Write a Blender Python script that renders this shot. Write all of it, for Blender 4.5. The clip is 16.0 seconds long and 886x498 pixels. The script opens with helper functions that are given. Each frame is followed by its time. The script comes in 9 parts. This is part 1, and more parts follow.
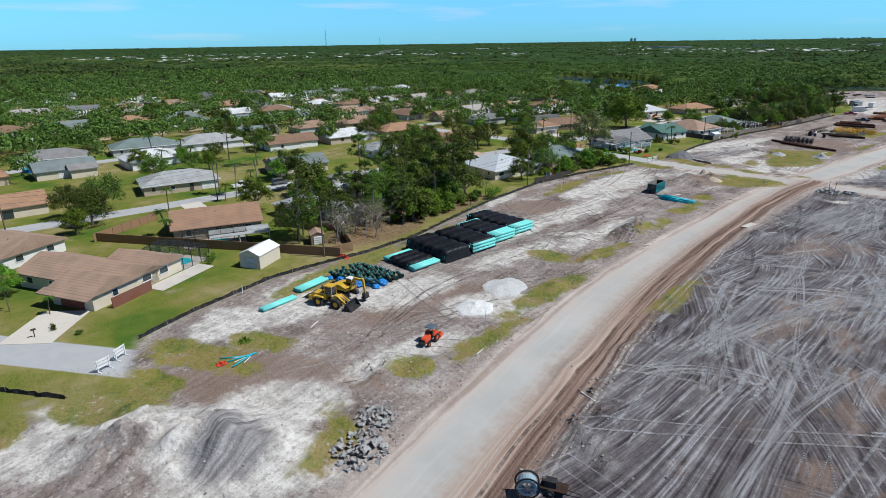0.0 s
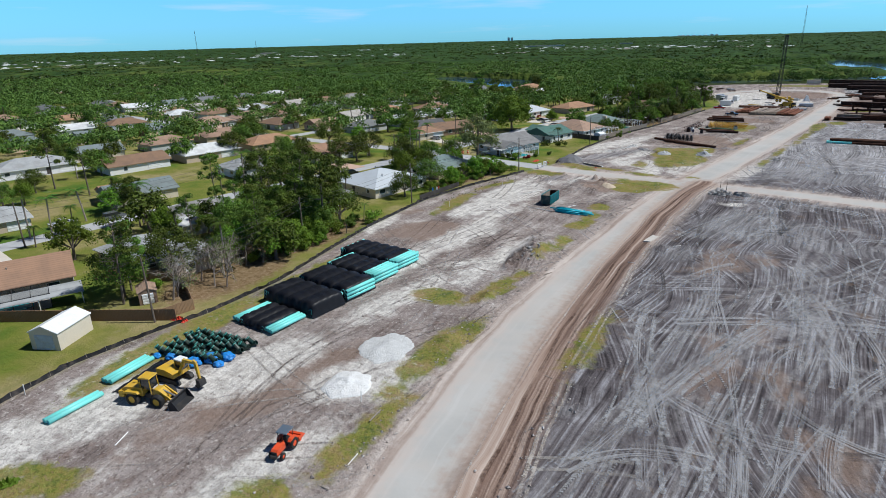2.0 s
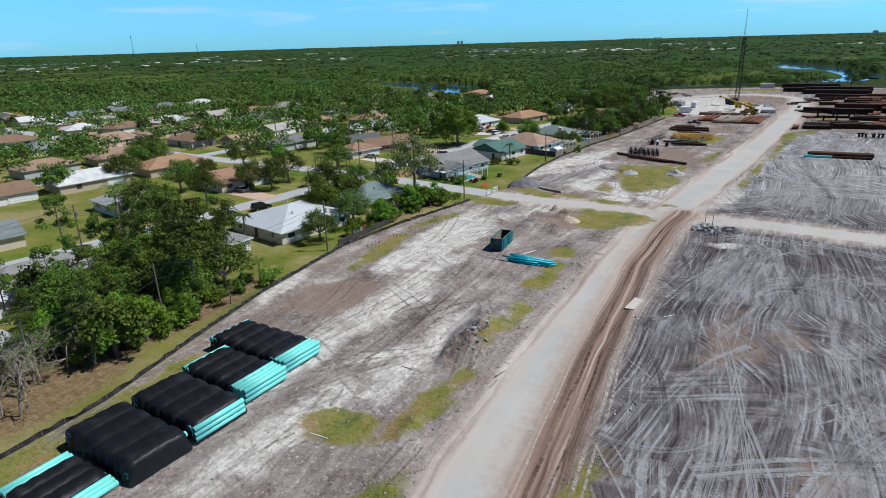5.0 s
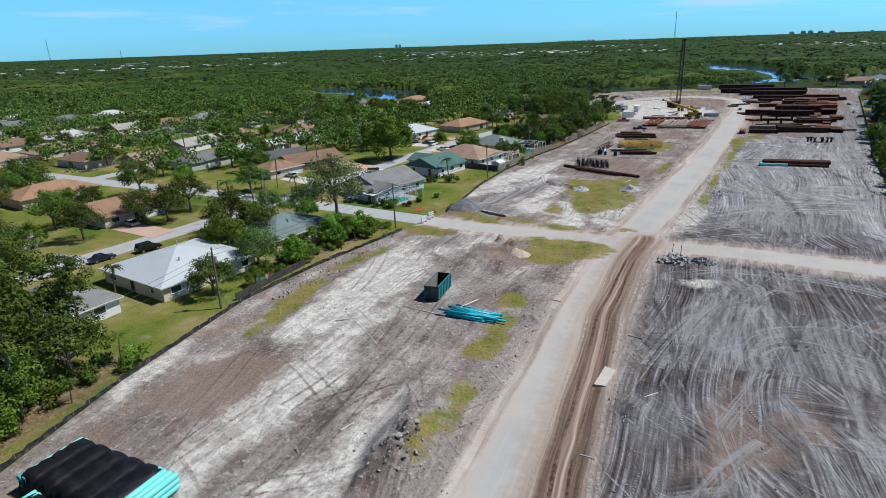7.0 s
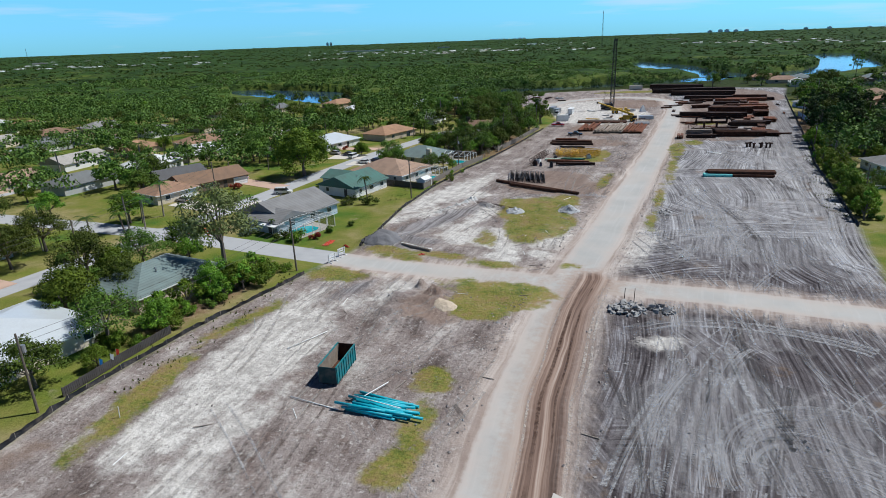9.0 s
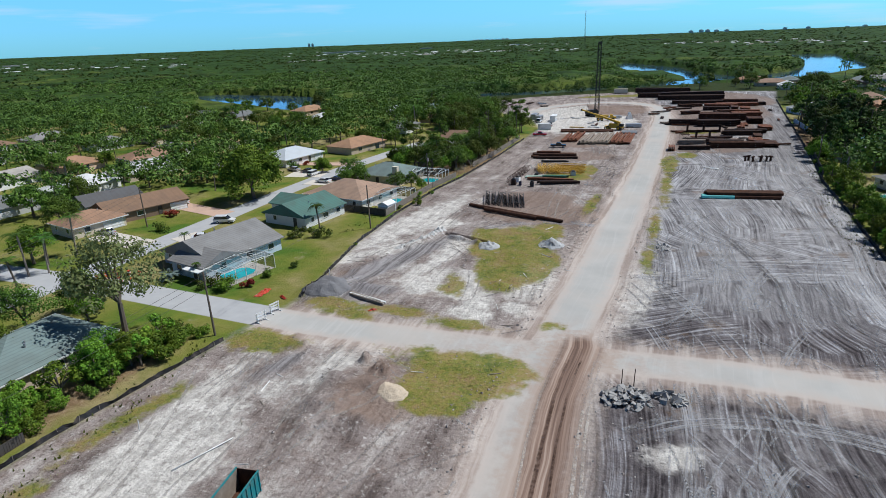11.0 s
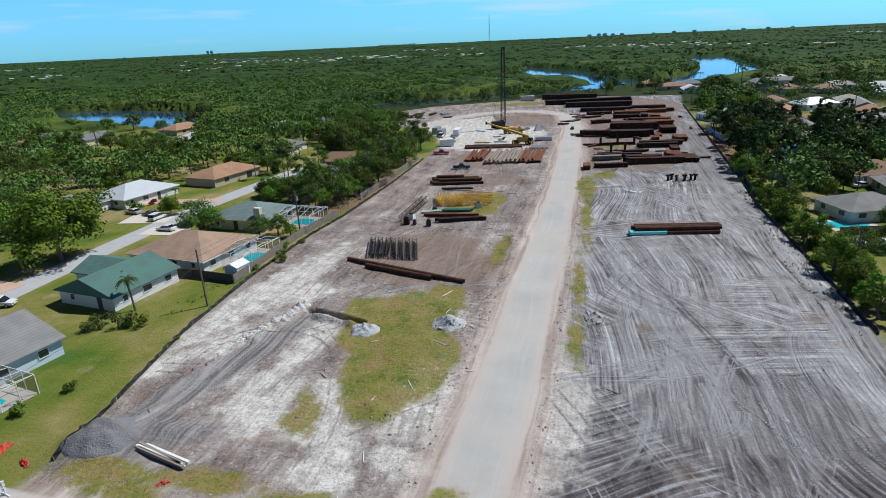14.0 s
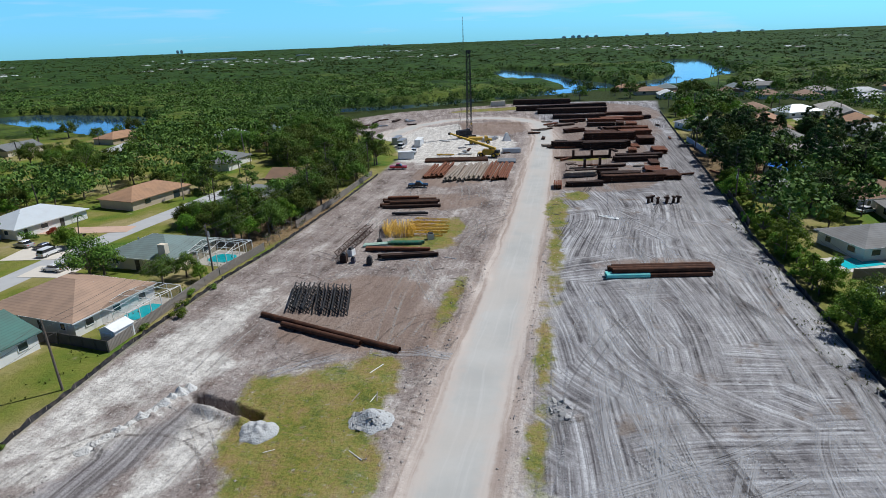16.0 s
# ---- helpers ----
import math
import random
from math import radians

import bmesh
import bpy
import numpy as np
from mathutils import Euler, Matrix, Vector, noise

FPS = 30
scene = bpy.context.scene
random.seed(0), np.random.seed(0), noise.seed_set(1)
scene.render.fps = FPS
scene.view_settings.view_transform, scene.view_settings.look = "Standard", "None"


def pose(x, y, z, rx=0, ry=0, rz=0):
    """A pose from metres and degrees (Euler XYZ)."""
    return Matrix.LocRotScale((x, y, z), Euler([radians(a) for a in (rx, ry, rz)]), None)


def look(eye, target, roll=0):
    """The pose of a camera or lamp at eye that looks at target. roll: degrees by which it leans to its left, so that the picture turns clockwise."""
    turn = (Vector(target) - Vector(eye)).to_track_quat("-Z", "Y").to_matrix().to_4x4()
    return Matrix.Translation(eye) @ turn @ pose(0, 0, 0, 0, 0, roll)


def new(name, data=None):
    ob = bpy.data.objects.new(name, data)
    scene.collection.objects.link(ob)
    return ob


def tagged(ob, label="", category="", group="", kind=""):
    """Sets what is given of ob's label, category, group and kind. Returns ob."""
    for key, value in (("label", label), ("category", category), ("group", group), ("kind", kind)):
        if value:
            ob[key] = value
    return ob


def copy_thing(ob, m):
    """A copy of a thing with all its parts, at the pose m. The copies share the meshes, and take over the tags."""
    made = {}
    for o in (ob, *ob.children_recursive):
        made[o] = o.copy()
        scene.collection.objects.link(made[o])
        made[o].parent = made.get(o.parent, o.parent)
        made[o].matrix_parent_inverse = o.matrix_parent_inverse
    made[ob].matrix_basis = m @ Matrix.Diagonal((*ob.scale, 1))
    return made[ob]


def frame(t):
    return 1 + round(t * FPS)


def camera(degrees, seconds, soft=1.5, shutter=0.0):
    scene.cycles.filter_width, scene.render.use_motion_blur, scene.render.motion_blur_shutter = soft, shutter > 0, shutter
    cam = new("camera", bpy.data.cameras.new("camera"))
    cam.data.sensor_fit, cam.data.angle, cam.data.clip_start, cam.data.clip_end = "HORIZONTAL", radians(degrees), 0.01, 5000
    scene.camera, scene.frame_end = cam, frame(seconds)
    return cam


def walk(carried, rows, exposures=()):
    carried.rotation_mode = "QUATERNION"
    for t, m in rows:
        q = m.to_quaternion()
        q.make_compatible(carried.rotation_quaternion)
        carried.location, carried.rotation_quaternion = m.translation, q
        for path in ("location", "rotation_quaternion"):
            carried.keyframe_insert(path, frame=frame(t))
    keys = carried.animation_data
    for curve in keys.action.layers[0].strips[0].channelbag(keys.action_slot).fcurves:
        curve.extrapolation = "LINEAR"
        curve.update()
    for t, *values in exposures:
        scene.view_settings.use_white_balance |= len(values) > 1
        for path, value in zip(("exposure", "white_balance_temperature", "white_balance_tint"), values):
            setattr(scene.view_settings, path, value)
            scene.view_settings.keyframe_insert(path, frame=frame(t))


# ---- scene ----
cam = camera(73.29, 16.0, soft=0.5)
# seconds, x, y, z, yaw, pitch, roll
ROWS = [
    (0.0, -0.00, 0.00, 37.50, 40.69, -19.21, 0.77),
    (0.5, -2.34, 4.44, 37.43, 39.49, -19.18, 0.86),
    (1.0, -4.68, 8.91, 37.41, 36.95, -19.22, 1.05),
    (1.5, -6.99, 13.51, 37.40, 33.45, -19.28, 1.27),
    (2.0, -9.22, 18.23, 37.37, 30.00, -19.33, 1.45),
    (2.5, -11.24, 23.03, 37.28, 27.71, -19.37, 1.49),
    (3.0, -13.09, 27.95, 37.22, 26.55, -19.37, 1.44),
    (3.5, -14.87, 33.02, 37.20, 26.00, -19.33, 1.47),
    (4.0, -16.62, 38.18, 37.25, 25.76, -19.29, 1.50),
    (4.2, -17.27, 40.27, 37.25, 25.70, -19.25, 1.52),
    (6.3, -23.88, 62.38, 37.18, 23.48, -18.99, 1.74),
    (6.5, -24.48, 64.51, 37.18, 22.56, -19.00, 1.79),
    (7.0, -25.78, 69.95, 37.20, 19.90, -19.03, 1.92),
    (7.5, -26.76, 75.43, 37.33, 17.46, -19.12, 1.97),
    (8.0, -27.46, 80.96, 37.56, 15.77, -19.24, 1.98),
    (8.5, -27.89, 86.54, 37.83, 14.64, -19.36, 1.94),
    (9.0, -28.18, 92.07, 38.07, 13.82, -19.41, 1.92),
    (9.2, -28.25, 94.27, 38.17, 13.52, -19.41, 2.06),
    (11.3, -28.75, 117.34, 39.10, 11.97, -19.38, 2.05),
    (11.5, -28.77, 119.56, 39.16, 11.67, -19.35, 2.09),
    (12.0, -28.71, 125.22, 39.17, 10.72, -19.29, 2.13),
    (12.5, -28.53, 130.93, 39.13, 9.43, -19.23, 2.20),
    (13.0, -28.15, 136.65, 39.11, 7.78, -19.24, 2.31),
    (13.5, -27.52, 142.39, 39.08, 5.80, -19.28, 2.42),
    (14.0, -26.63, 148.10, 39.05, 3.93, -19.30, 2.50),
    (14.5, -25.59, 153.78, 39.04, 2.70, -19.30, 2.45),
    (15.0, -24.42, 159.44, 39.08, 2.11, -19.32, 2.29),
    (15.5, -23.12, 165.09, 39.18, 1.84, -19.27, 2.22),
    (16.0, -21.75, 170.79, 39.30, 1.74, -19.31, 2.17),
]
walk(cam, [(t, pose(x, y, z, 90 + pitch, roll, yaw)) for t, x, y, z, yaw, pitch, roll in ROWS], [(0.0, -0.04, 5800, 7), (16.0, -0.04, 5800, 7)])

# ---- light ----
SUN_DIR = Vector((0.87, 0.5, 1.43)).normalized()
world = bpy.data.worlds.new("sky")
scene.world = world
world.use_nodes = True
wn = world.node_tree
wn.nodes.clear()
w_out = wn.nodes.new("ShaderNodeOutputWorld")
w_bg = wn.nodes.new("ShaderNodeBackground")
w_sky = wn.nodes.new("ShaderNodeTexSky")
w_sky.sky_type = "NISHITA"
w_sky.sun_disc = False
w_sky.sun_elevation = radians(55)
w_sky.sun_rotation = radians(60)
w_sky.air_density, w_sky.dust_density, w_sky.ozone_density = 1.0, 0.0, 6.0
w_bg.inputs["Strength"].default_value = 0.08
w_tc = wn.nodes.new("ShaderNodeTexCoord")
w_map = wn.nodes.new("ShaderNodeMapping")
w_map.inputs["Scale"].default_value = (2.0, 2.0, 22.0)
w_noise = wn.nodes.new("ShaderNodeTexNoise")
w_noise.inputs["Scale"].default_value = 2.2
w_noise.inputs["Detail"].default_value = 6
w_ramp = wn.nodes.new("ShaderNodeValToRGB")
w_ramp.color_ramp.elements[0].position, w_ramp.color_ramp.elements[1].position = 0.56, 0.8
w_ramp.color_ramp.elements[0].color = (0, 0, 0, 1)
w_ramp.color_ramp.elements[1].color = (0.55, 0.55, 0.55, 1)
w_mix = wn.nodes.new("ShaderNodeMixRGB")
w_mix.inputs[2].default_value = (9.2, 9.6, 10.2, 1)
wn.links.new(w_tc.outputs["Generated"], w_map.inputs["Vector"])
wn.links.new(w_map.outputs[0], w_noise.inputs["Vector"])
wn.links.new(w_noise.outputs["Fac"], w_ramp.inputs[0])
wn.links.new(w_ramp.outputs[0], w_mix.inputs[0])
w_tint = wn.nodes.new("ShaderNodeMixRGB")
w_tint.blend_type = "MULTIPLY"
w_tint.inputs[0].default_value = 1.0
w_sep = wn.nodes.new("ShaderNodeSeparateXYZ")
wn.links.new(w_tc.outputs["Generated"], w_sep.inputs[0])
w_grad = wn.nodes.new("ShaderNodeValToRGB")
w_grad.color_ramp.elements.new(0.07)
for w_el, w_p, w_c in zip(w_grad.color_ramp.elements, (0.0, 0.07, 0.35), ((0.46, 1.12, 1.77, 1), (0.8, 1.48, 2.1, 1), (0.2, 0.28, 0.38, 1))):
    w_el.position, w_el.color = w_p, w_c
wn.links.new(w_sep.outputs["Z"], w_grad.inputs[0])
wn.links.new(w_grad.outputs[0], w_tint.inputs[2])
wn.links.new(w_sky.outputs[0], w_tint.inputs[1])
wn.links.new(w_tint.outputs[0], w_mix.inputs[1])
wn.links.new(w_mix.outputs[0], w_bg.inputs["Color"])
wn.links.new(w_bg.outputs[0], w_out.inputs["Surface"])
sun = new("sun", bpy.data.lights.new("sun", "SUN"))
sun.data.energy, sun.data.angle, sun.data.color = 5.0, radians(0.55), (1.0, 0.94, 0.85)
sun.matrix_world = look(SUN_DIR * 400, (0, 0, 0))
scene.view_settings.exposure = 0.0


# ---- material tools ----
class Nodes:
    """Short ways to make shader nodes of one material."""

    def __init__(self, name, rough=0.8, metal=0.0, spec=0.3):
        self.mat = bpy.data.materials.new(name)
        self.mat.use_nodes = True
        self.t = self.mat.node_tree
        self.b = self.t.nodes["Principled BSDF"]
        self.b.inputs["Roughness"].default_value = rough
        self.b.inputs["Metallic"].default_value = metal
        self.b.inputs["Specular IOR Level"].default_value = spec
        self.pos = self.t.nodes.new("ShaderNodeNewGeometry").outputs["Position"]

    def put(self, sock, v):
        if isinstance(v, bpy.types.NodeSocket):
            self.t.links.new(v, sock)
        else:
            sock.default_value = v if not isinstance(v, tuple) or len(v) != 3 or sock.type != "RGBA" else (*v, 1)

    def map(self, vec=None, scale=(1, 1, 1), rot=0.0, loc=(0, 0, 0)):
        if rot:
            turn = self.t.nodes.new("ShaderNodeVectorRotate")
            turn.rotation_type = "Z_AXIS"
            self.put(turn.inputs["Vector"], vec or self.pos)
            turn.inputs["Angle"].default_value = radians(rot)
            vec = turn.outputs[0]
        n = self.t.nodes.new("ShaderNodeMapping")
        self.put(n.inputs["Vector"], vec or self.pos)
        n.inputs["Scale"].default_value = scale
        n.inputs["Location"].default_value = loc
        return n.outputs[0]

    def noise(self, scale, detail=3, rough=0.55, vec=None, dist=0.0, color=False):
        n = self.t.nodes.new("ShaderNodeTexNoise")
        self.put(n.inputs["Vector"], vec or self.pos)
        n.inputs["Scale"].default_value, n.inputs["Detail"].default_value = scale, detail
        n.inputs["Roughness"].default_value, n.inputs["Distortion"].default_value = rough, dist
        return n.outputs["Color" if color else "Fac"]

    def voronoi(self, scale, vec=None, out="Distance", feature="F1"):
        n = self.t.nodes.new("ShaderNodeTexVoronoi")
        n.feature = feature
        self.put(n.inputs["Vector"], vec or self.pos)
        n.inputs["Scale"].default_value = scale
        return n.outputs[out]

    def wave(self, scale, vec=None, dist=0.0, detail=2.0, dscale=1.0, axis="X"):
        n = self.t.nodes.new("ShaderNodeTexWave")
        n.bands_direction = axis
        self.put(n.inputs["Vector"], vec or self.pos)
        n.inputs["Scale"].default_value, n.inputs["Distortion"].default_value = scale, dist
        n.inputs["Detail"].default_value, n.inputs["Detail Scale"].default_value = detail, dscale
        return n.outputs["Fac"]

    def step(self, v, lo, hi):
        n = self.t.nodes.new("ShaderNodeMapRange")
        n.interpolation_type = "SMOOTHSTEP"
        self.put(n.inputs[0], v)
        n.inputs[1].default_value, n.inputs[2].default_value = lo, hi
        return n.outputs[0]

    def ramp(self, v, *stops):
        n = self.t.nodes.new("ShaderNodeValToRGB")
        self.put(n.inputs[0], v)
        e = n.color_ramp.elements
        while len(e) < len(stops):
            e.new(0.5)
        for i, (p, c) in enumerate(stops):
            e[i].position, e[i].color = p, (*c, 1) if isinstance(c, tuple) else (c, c, c, 1)
        return n.outputs[0]

    def mix(self, f, a, b, how="MIX"):
        n = self.t.nodes.new("ShaderNodeMixRGB")
        n.blend_type = how
        self.put(n.inputs[0], f), self.put(n.inputs[1], a), self.put(n.inputs[2], b)
        return n.outputs[0]

    def m(self, op, a, b=0.0):
        n = self.t.nodes.new("ShaderNodeMath")
        n.operation = op
        self.put(n.inputs[0], a), self.put(n.inputs[1], b)
        return n.outputs[0]

    def attr(self, name, out="Fac"):
        n = self.t.nodes.new("ShaderNodeAttribute")
        n.attribute_name = name
        return n.outputs[out]

    def rand(self):
        return self.t.nodes.new("ShaderNodeObjectInfo").outputs["Random"]

    def island(self):
        return self.t.nodes.new("ShaderNodeNewGeometry").outputs["Random Per Island"]

    def obj(self):
        return self.t.nodes.new("ShaderNodeTexCoord").outputs["Object"]

    def bump(self, h, strength=0.4, dist=0.05):
        n = self.t.nodes.new("ShaderNodeBump")
        self.put(n.inputs["Height"], h)
        n.inputs["Strength"].default_value, n.inputs["Distance"].default_value = strength, dist
        self.t.links.new(n.outputs[0], self.b.inputs["Normal"])

    def color(self, c):
        self.put(self.b.inputs["Base Color"], c)
        return self


def plain(name, c, rough=0.6, metal=0.0, wear=0.35, scale=1.2, spec=0.3, dirt=(0.25, 0.2, 0.16)):
    """Paint, metal or plastic with grime and fading at two scales."""
    n = Nodes(name, rough, metal, spec)
    big, small = n.noise(scale, 4), n.noise(scale * 9, 3)
    f = n.m("MULTIPLY", n.step(big, 0.42, 0.75), wear)
    base = n.mix(n.m("MULTIPLY", small, 0.5), c, tuple(x * 0.72 for x in c))
    n.color(n.mix(f, base, dirt))
    n.bump(small, 0.15, 0.02)
    return n.mat


def rusty(name, a, b, scale=0.8):
    n = Nodes(name, 0.85, 0.2)
    f = n.noise(scale, 6, 0.65)
    g = n.noise(scale * 12, 3)
    c = n.ramp(f, (0.32, a), (0.55, tuple((x + y) / 2 for x, y in zip(a, b))), (0.72, b))
    n.color(n.mix(n.m("MULTIPLY", g, 0.6), c, tuple(x * 0.5 for x in a)))
    n.bump(g, 0.3, 0.02)
    return n.mat


def shingle(name, c, tone=0.3, palette=None):
    """Asphalt shingle roof with courses and blotches; a palette gives each roof its own colour."""
    n = Nodes(name, 0.9, 0, 0.2)
    base = c
    if palette:
        r = n.t.nodes.new("ShaderNodeValToRGB")
        r.color_ramp.interpolation = "CONSTANT"
        e = r.color_ramp.elements
        while len(e) < len(palette):
            e.new(0.5)
        for i, p in enumerate(palette):
            e[i].position, e[i].color = i / len(palette), (*p, 1)
        n.t.links.new(n.rand(), r.inputs[0])
        base = r.outputs[0]
    o = n.obj()
    blot = n.noise(0.35, 4, vec=o)
    fine = n.noise(6.0, 3, vec=n.map(o, (1, 1, 5)))
    course = n.wave(1.6, n.map(o, (0, 0, 1)), 0.15, axis="Z")
    k = n.mix(n.m("MULTIPLY", n.step(blot, 0.3, 0.7), tone), base, (0.1, 0.085, 0.075))
    k = n.mix(n.m("MULTIPLY", fine, 0.45), k, n.mix(1.0, k, (0.55, 0.55, 0.55), "MULTIPLY"))
    k = n.mix(n.m("MULTIPLY", n.step(course, 0.75, 0.98), 0.3), k, n.mix(1.0, k, (0.5, 0.5, 0.5), "MULTIPLY"))
    n.color(k)
    n.bump(course, 0.25, 0.03)
    return n.mat


def leafy(name, dark, light, trans=0.3):
    n = Nodes(name, 0.7, 0, 0.15)
    f = n.noise(0.45, 3)
    r = n.island()
    c = n.mix(n.m("ADD", n.m("MULTIPLY", r, 0.5), n.m("MULTIPLY", n.step(f, 0.3, 0.7), 0.5)), dark, light)
    hue = n.t.nodes.new("ShaderNodeHueSaturation")
    n.put(hue.inputs["Color"], c)
    n.put(hue.inputs["Value"], n.m("ADD", n.m("MULTIPLY", n.rand(), 0.8), 0.6))
    n.put(hue.inputs["Hue"], n.m("ADD", n.m("MULTIPLY", n.rand(), 0.05), 0.475))
    n.color(hue.outputs[0])
    tr = n.t.nodes.new("ShaderNodeBsdfTranslucent")
    n.t.links.new(hue.outputs[0], tr.inputs["Color"])
    mx = n.t.nodes.new("ShaderNodeMixShader")
    mx.inputs[0].default_value = trans
    n.t.links.new(n.b.outputs[0], mx.inputs[1])
    n.t.links.new(tr.outputs[0], mx.inputs[2])
    n.t.links.new(mx.outputs[0], n.t.nodes["Material Output"].inputs["Surface"])
    return n.mat


def glassy(name, c=(0.02, 0.03, 0.035)):
    n = Nodes(name, 0.08, 0, 0.6)
    n.color(n.mix(n.noise(0.6), c, tuple(x * 2.2 for x in c)))
    return n.mat


def planked(name, c, step=0.15):
    """Fence boards: dark joints and a tone of its own for each board."""
    n = Nodes(name, 0.85, 0, 0.15)
    g = n.noise(3.0, 4, vec=n.map(n.pos, (4, 4, 0.6)))
    f = n.noise(0.5, 3)
    k = n.mix(n.m("MULTIPLY", g, 0.7), c, tuple(x * 0.45 for x in c))
    n.color(n.mix(n.m("MULTIPLY", f, 0.4), k, (0.22, 0.2, 0.18)))
    n.bump(g, 0.3, 0.02)
    return n.mat


M_STEEL = plain("galvanised steel", (0.45, 0.46, 0.47), 0.45, 0.7)
M_DARK = plain("dark iron", (0.035, 0.035, 0.037), 0.6, 0.3, dirt=(0.12, 0.1, 0.08))
M_RUBBER = plain("tyre rubber", (0.02, 0.02, 0.02), 0.85, dirt=(0.14, 0.12, 0.1))
M_YELLOW = plain("machine yellow paint", (0.62, 0.38, 0.03), 0.5, wear=0.4)
M_ORANGE = plain("orange paint", (0.7, 0.085, 0.025), 0.45, wear=0.25)
M_WHITE = plain("white paint", (0.78, 0.78, 0.76), 0.5, wear=0.15)
M_TEALPIPE = plain("teal plastic pipe", (0.22, 0.72, 0.66), 0.4, wear=0.15, dirt=(0.5, 0.62, 0.58))
M_BLUEPIPE = plain("blue plastic pipe", (0.03, 0.42, 0.52), 0.4, wear=0.15)
M_TEALSTEEL = plain("weathered teal steel", (0.02, 0.22, 0.24), 0.55, 0.1, wear=0.4, dirt=(0.2, 0.12, 0.07))
M_RUST = rusty("rusty steel", (0.05, 0.022, 0.014), (0.17, 0.075, 0.04))
M_RUSTRED = rusty("red rusty steel", (0.13, 0.045, 0.022), (0.32, 0.13, 0.07))
M_RUSTDARK = rusty("dark rusty steel", (0.028, 0.017, 0.013), (0.11, 0.055, 0.036))
M_PALEPILE = rusty("pale scaled steel", (0.24, 0.19, 0.15), (0.46, 0.4, 0.34))
M_WOOD = planked("weathered fence wood", (0.36, 0.2, 0.095))
M_WOODPALE = planked("pale grey fence wood", (0.34, 0.29, 0.24))
M_WOODDARK = planked("dark fence wood", (0.06, 0.05, 0.045))
M_POLE = planked("utility pole wood", (0.16, 0.12, 0.09))
M_BARK = planked("bark", (0.14, 0.11, 0.085))
M_BARKPALE = planked("pale bare bark", (0.36, 0.3, 0.25))
M_GLASS = glassy("window glass")
M_CARGLASS = glassy("car glass", (0.012, 0.014, 0.016))
M_CLOTHBLACK = plain("black silt cloth", (0.016, 0.016, 0.018), 0.75, wear=0.5, dirt=(0.14, 0.11, 0.09))
M_BLUETARP = plain("blue tarpaulin", (0.03, 0.22, 0.6), 0.4, wear=0.15)
M_RED = plain("red plastic", (0.62, 0.05, 0.02), 0.5, wear=0.2)
M_GREENDARK = plain("dark green plastic", (0.01, 0.036, 0.028), 0.4, wear=0.2)
M_CONCRETE = plain("pale concrete", (0.56, 0.52, 0.47), 0.85, wear=0.4, scale=0.4, dirt=(0.36, 0.32, 0.28))
M_BROKEN = plain("broken concrete", (0.36, 0.35, 0.34), 0.9, wear=0.6, scale=1.5, dirt=(0.2, 0.18, 0.17))
M_WIRE = plain("cable", (0.05, 0.05, 0.05), 0.6)

_t = Nodes("black tarpaulin", 0.5, 0, 0.3)
_w = _t.noise(1.3, 4, vec=_t.map(None, (1.6, 0.35, 1)))
_t.color(_t.mix(_t.step(_t.noise(0.5, 4), 0.5, 0.8), (0.007, 0.007, 0.009), (0.022, 0.022, 0.026)))
_t.bump(_t.m("ADD", _w, _t.m("MULTIPLY", _t.noise(5, 3), 0.4)), 0.5, 0.12)
M_TARP = _t.mat

_p = Nodes("pool water", 0.06, 0, 0.5)
_p.color(_p.mix(_p.noise(0.8, 2), (0.02, 0.42, 0.5), (0.06, 0.55, 0.6)))
_p.bump(_p.noise(2.5, 2), 0.15, 0.03)
M_POOL = _p.mat

_p = Nodes("lagoon water", 0.07, 0, 0.5)
_p.color(_p.mix(_p.noise(0.02, 3), (0.02, 0.05, 0.1), (0.035, 0.075, 0.13)))
_p.bump(_p.noise(0.5, 3), 0.05, 0.1)
M_WATER = _p.mat

_p = Nodes("pool cage screen", 0.6, 0, 0.2)
_tr = _p.t.nodes.new("ShaderNodeBsdfTransparent")
_mx = _p.t.nodes.new("ShaderNodeMixShader")
_mx.inputs[0].default_value = 0.3
_p.color((0.03, 0.035, 0.035))
_p.t.links.new(_tr.outputs[0], _mx.inputs[1])
_p.t.links.new(_p.b.outputs[0], _mx.inputs[2])
_p.t.links.new(_mx.outputs[0], _p.t.nodes["Material Output"].inputs["Surface"])
M_SCREEN = _p.mat

M_LEAF_OAK = leafy("oak leaves", (0.018, 0.038, 0.008), (0.16, 0.235, 0.03), 0.12)
M_LEAF_BRIGHT = leafy("bright leaves", (0.034, 0.078, 0.008), (0.21, 0.32, 0.028), 0.18)
M_LEAF_PINE = leafy("pine needles", (0.022, 0.05, 0.009), (0.16, 0.235, 0.03), 0.14)
# leaf colour with the shade over the east stand already put in
M_LEAF_SHADED = leafy("leaves darkened for shade", (0.015, 0.034, 0.01), (0.06, 0.1, 0.022), 0.2)
M_LEAF_PALM = leafy("palm fronds", (0.025, 0.06, 0.01), (0.13, 0.22, 0.035))
M_LEAF_DRY = leafy("thin grey green leaves", (0.09, 0.11, 0.04), (0.24, 0.27, 0.1))
M_LEAF_BLUE = leafy("silver blue fronds", (0.12, 0.17, 0.17), (0.3, 0.38, 0.36))
M_LEAF_RED = leafy("red foliage", (0.16, 0.02, 0.02), (0.32, 0.05, 0.04))


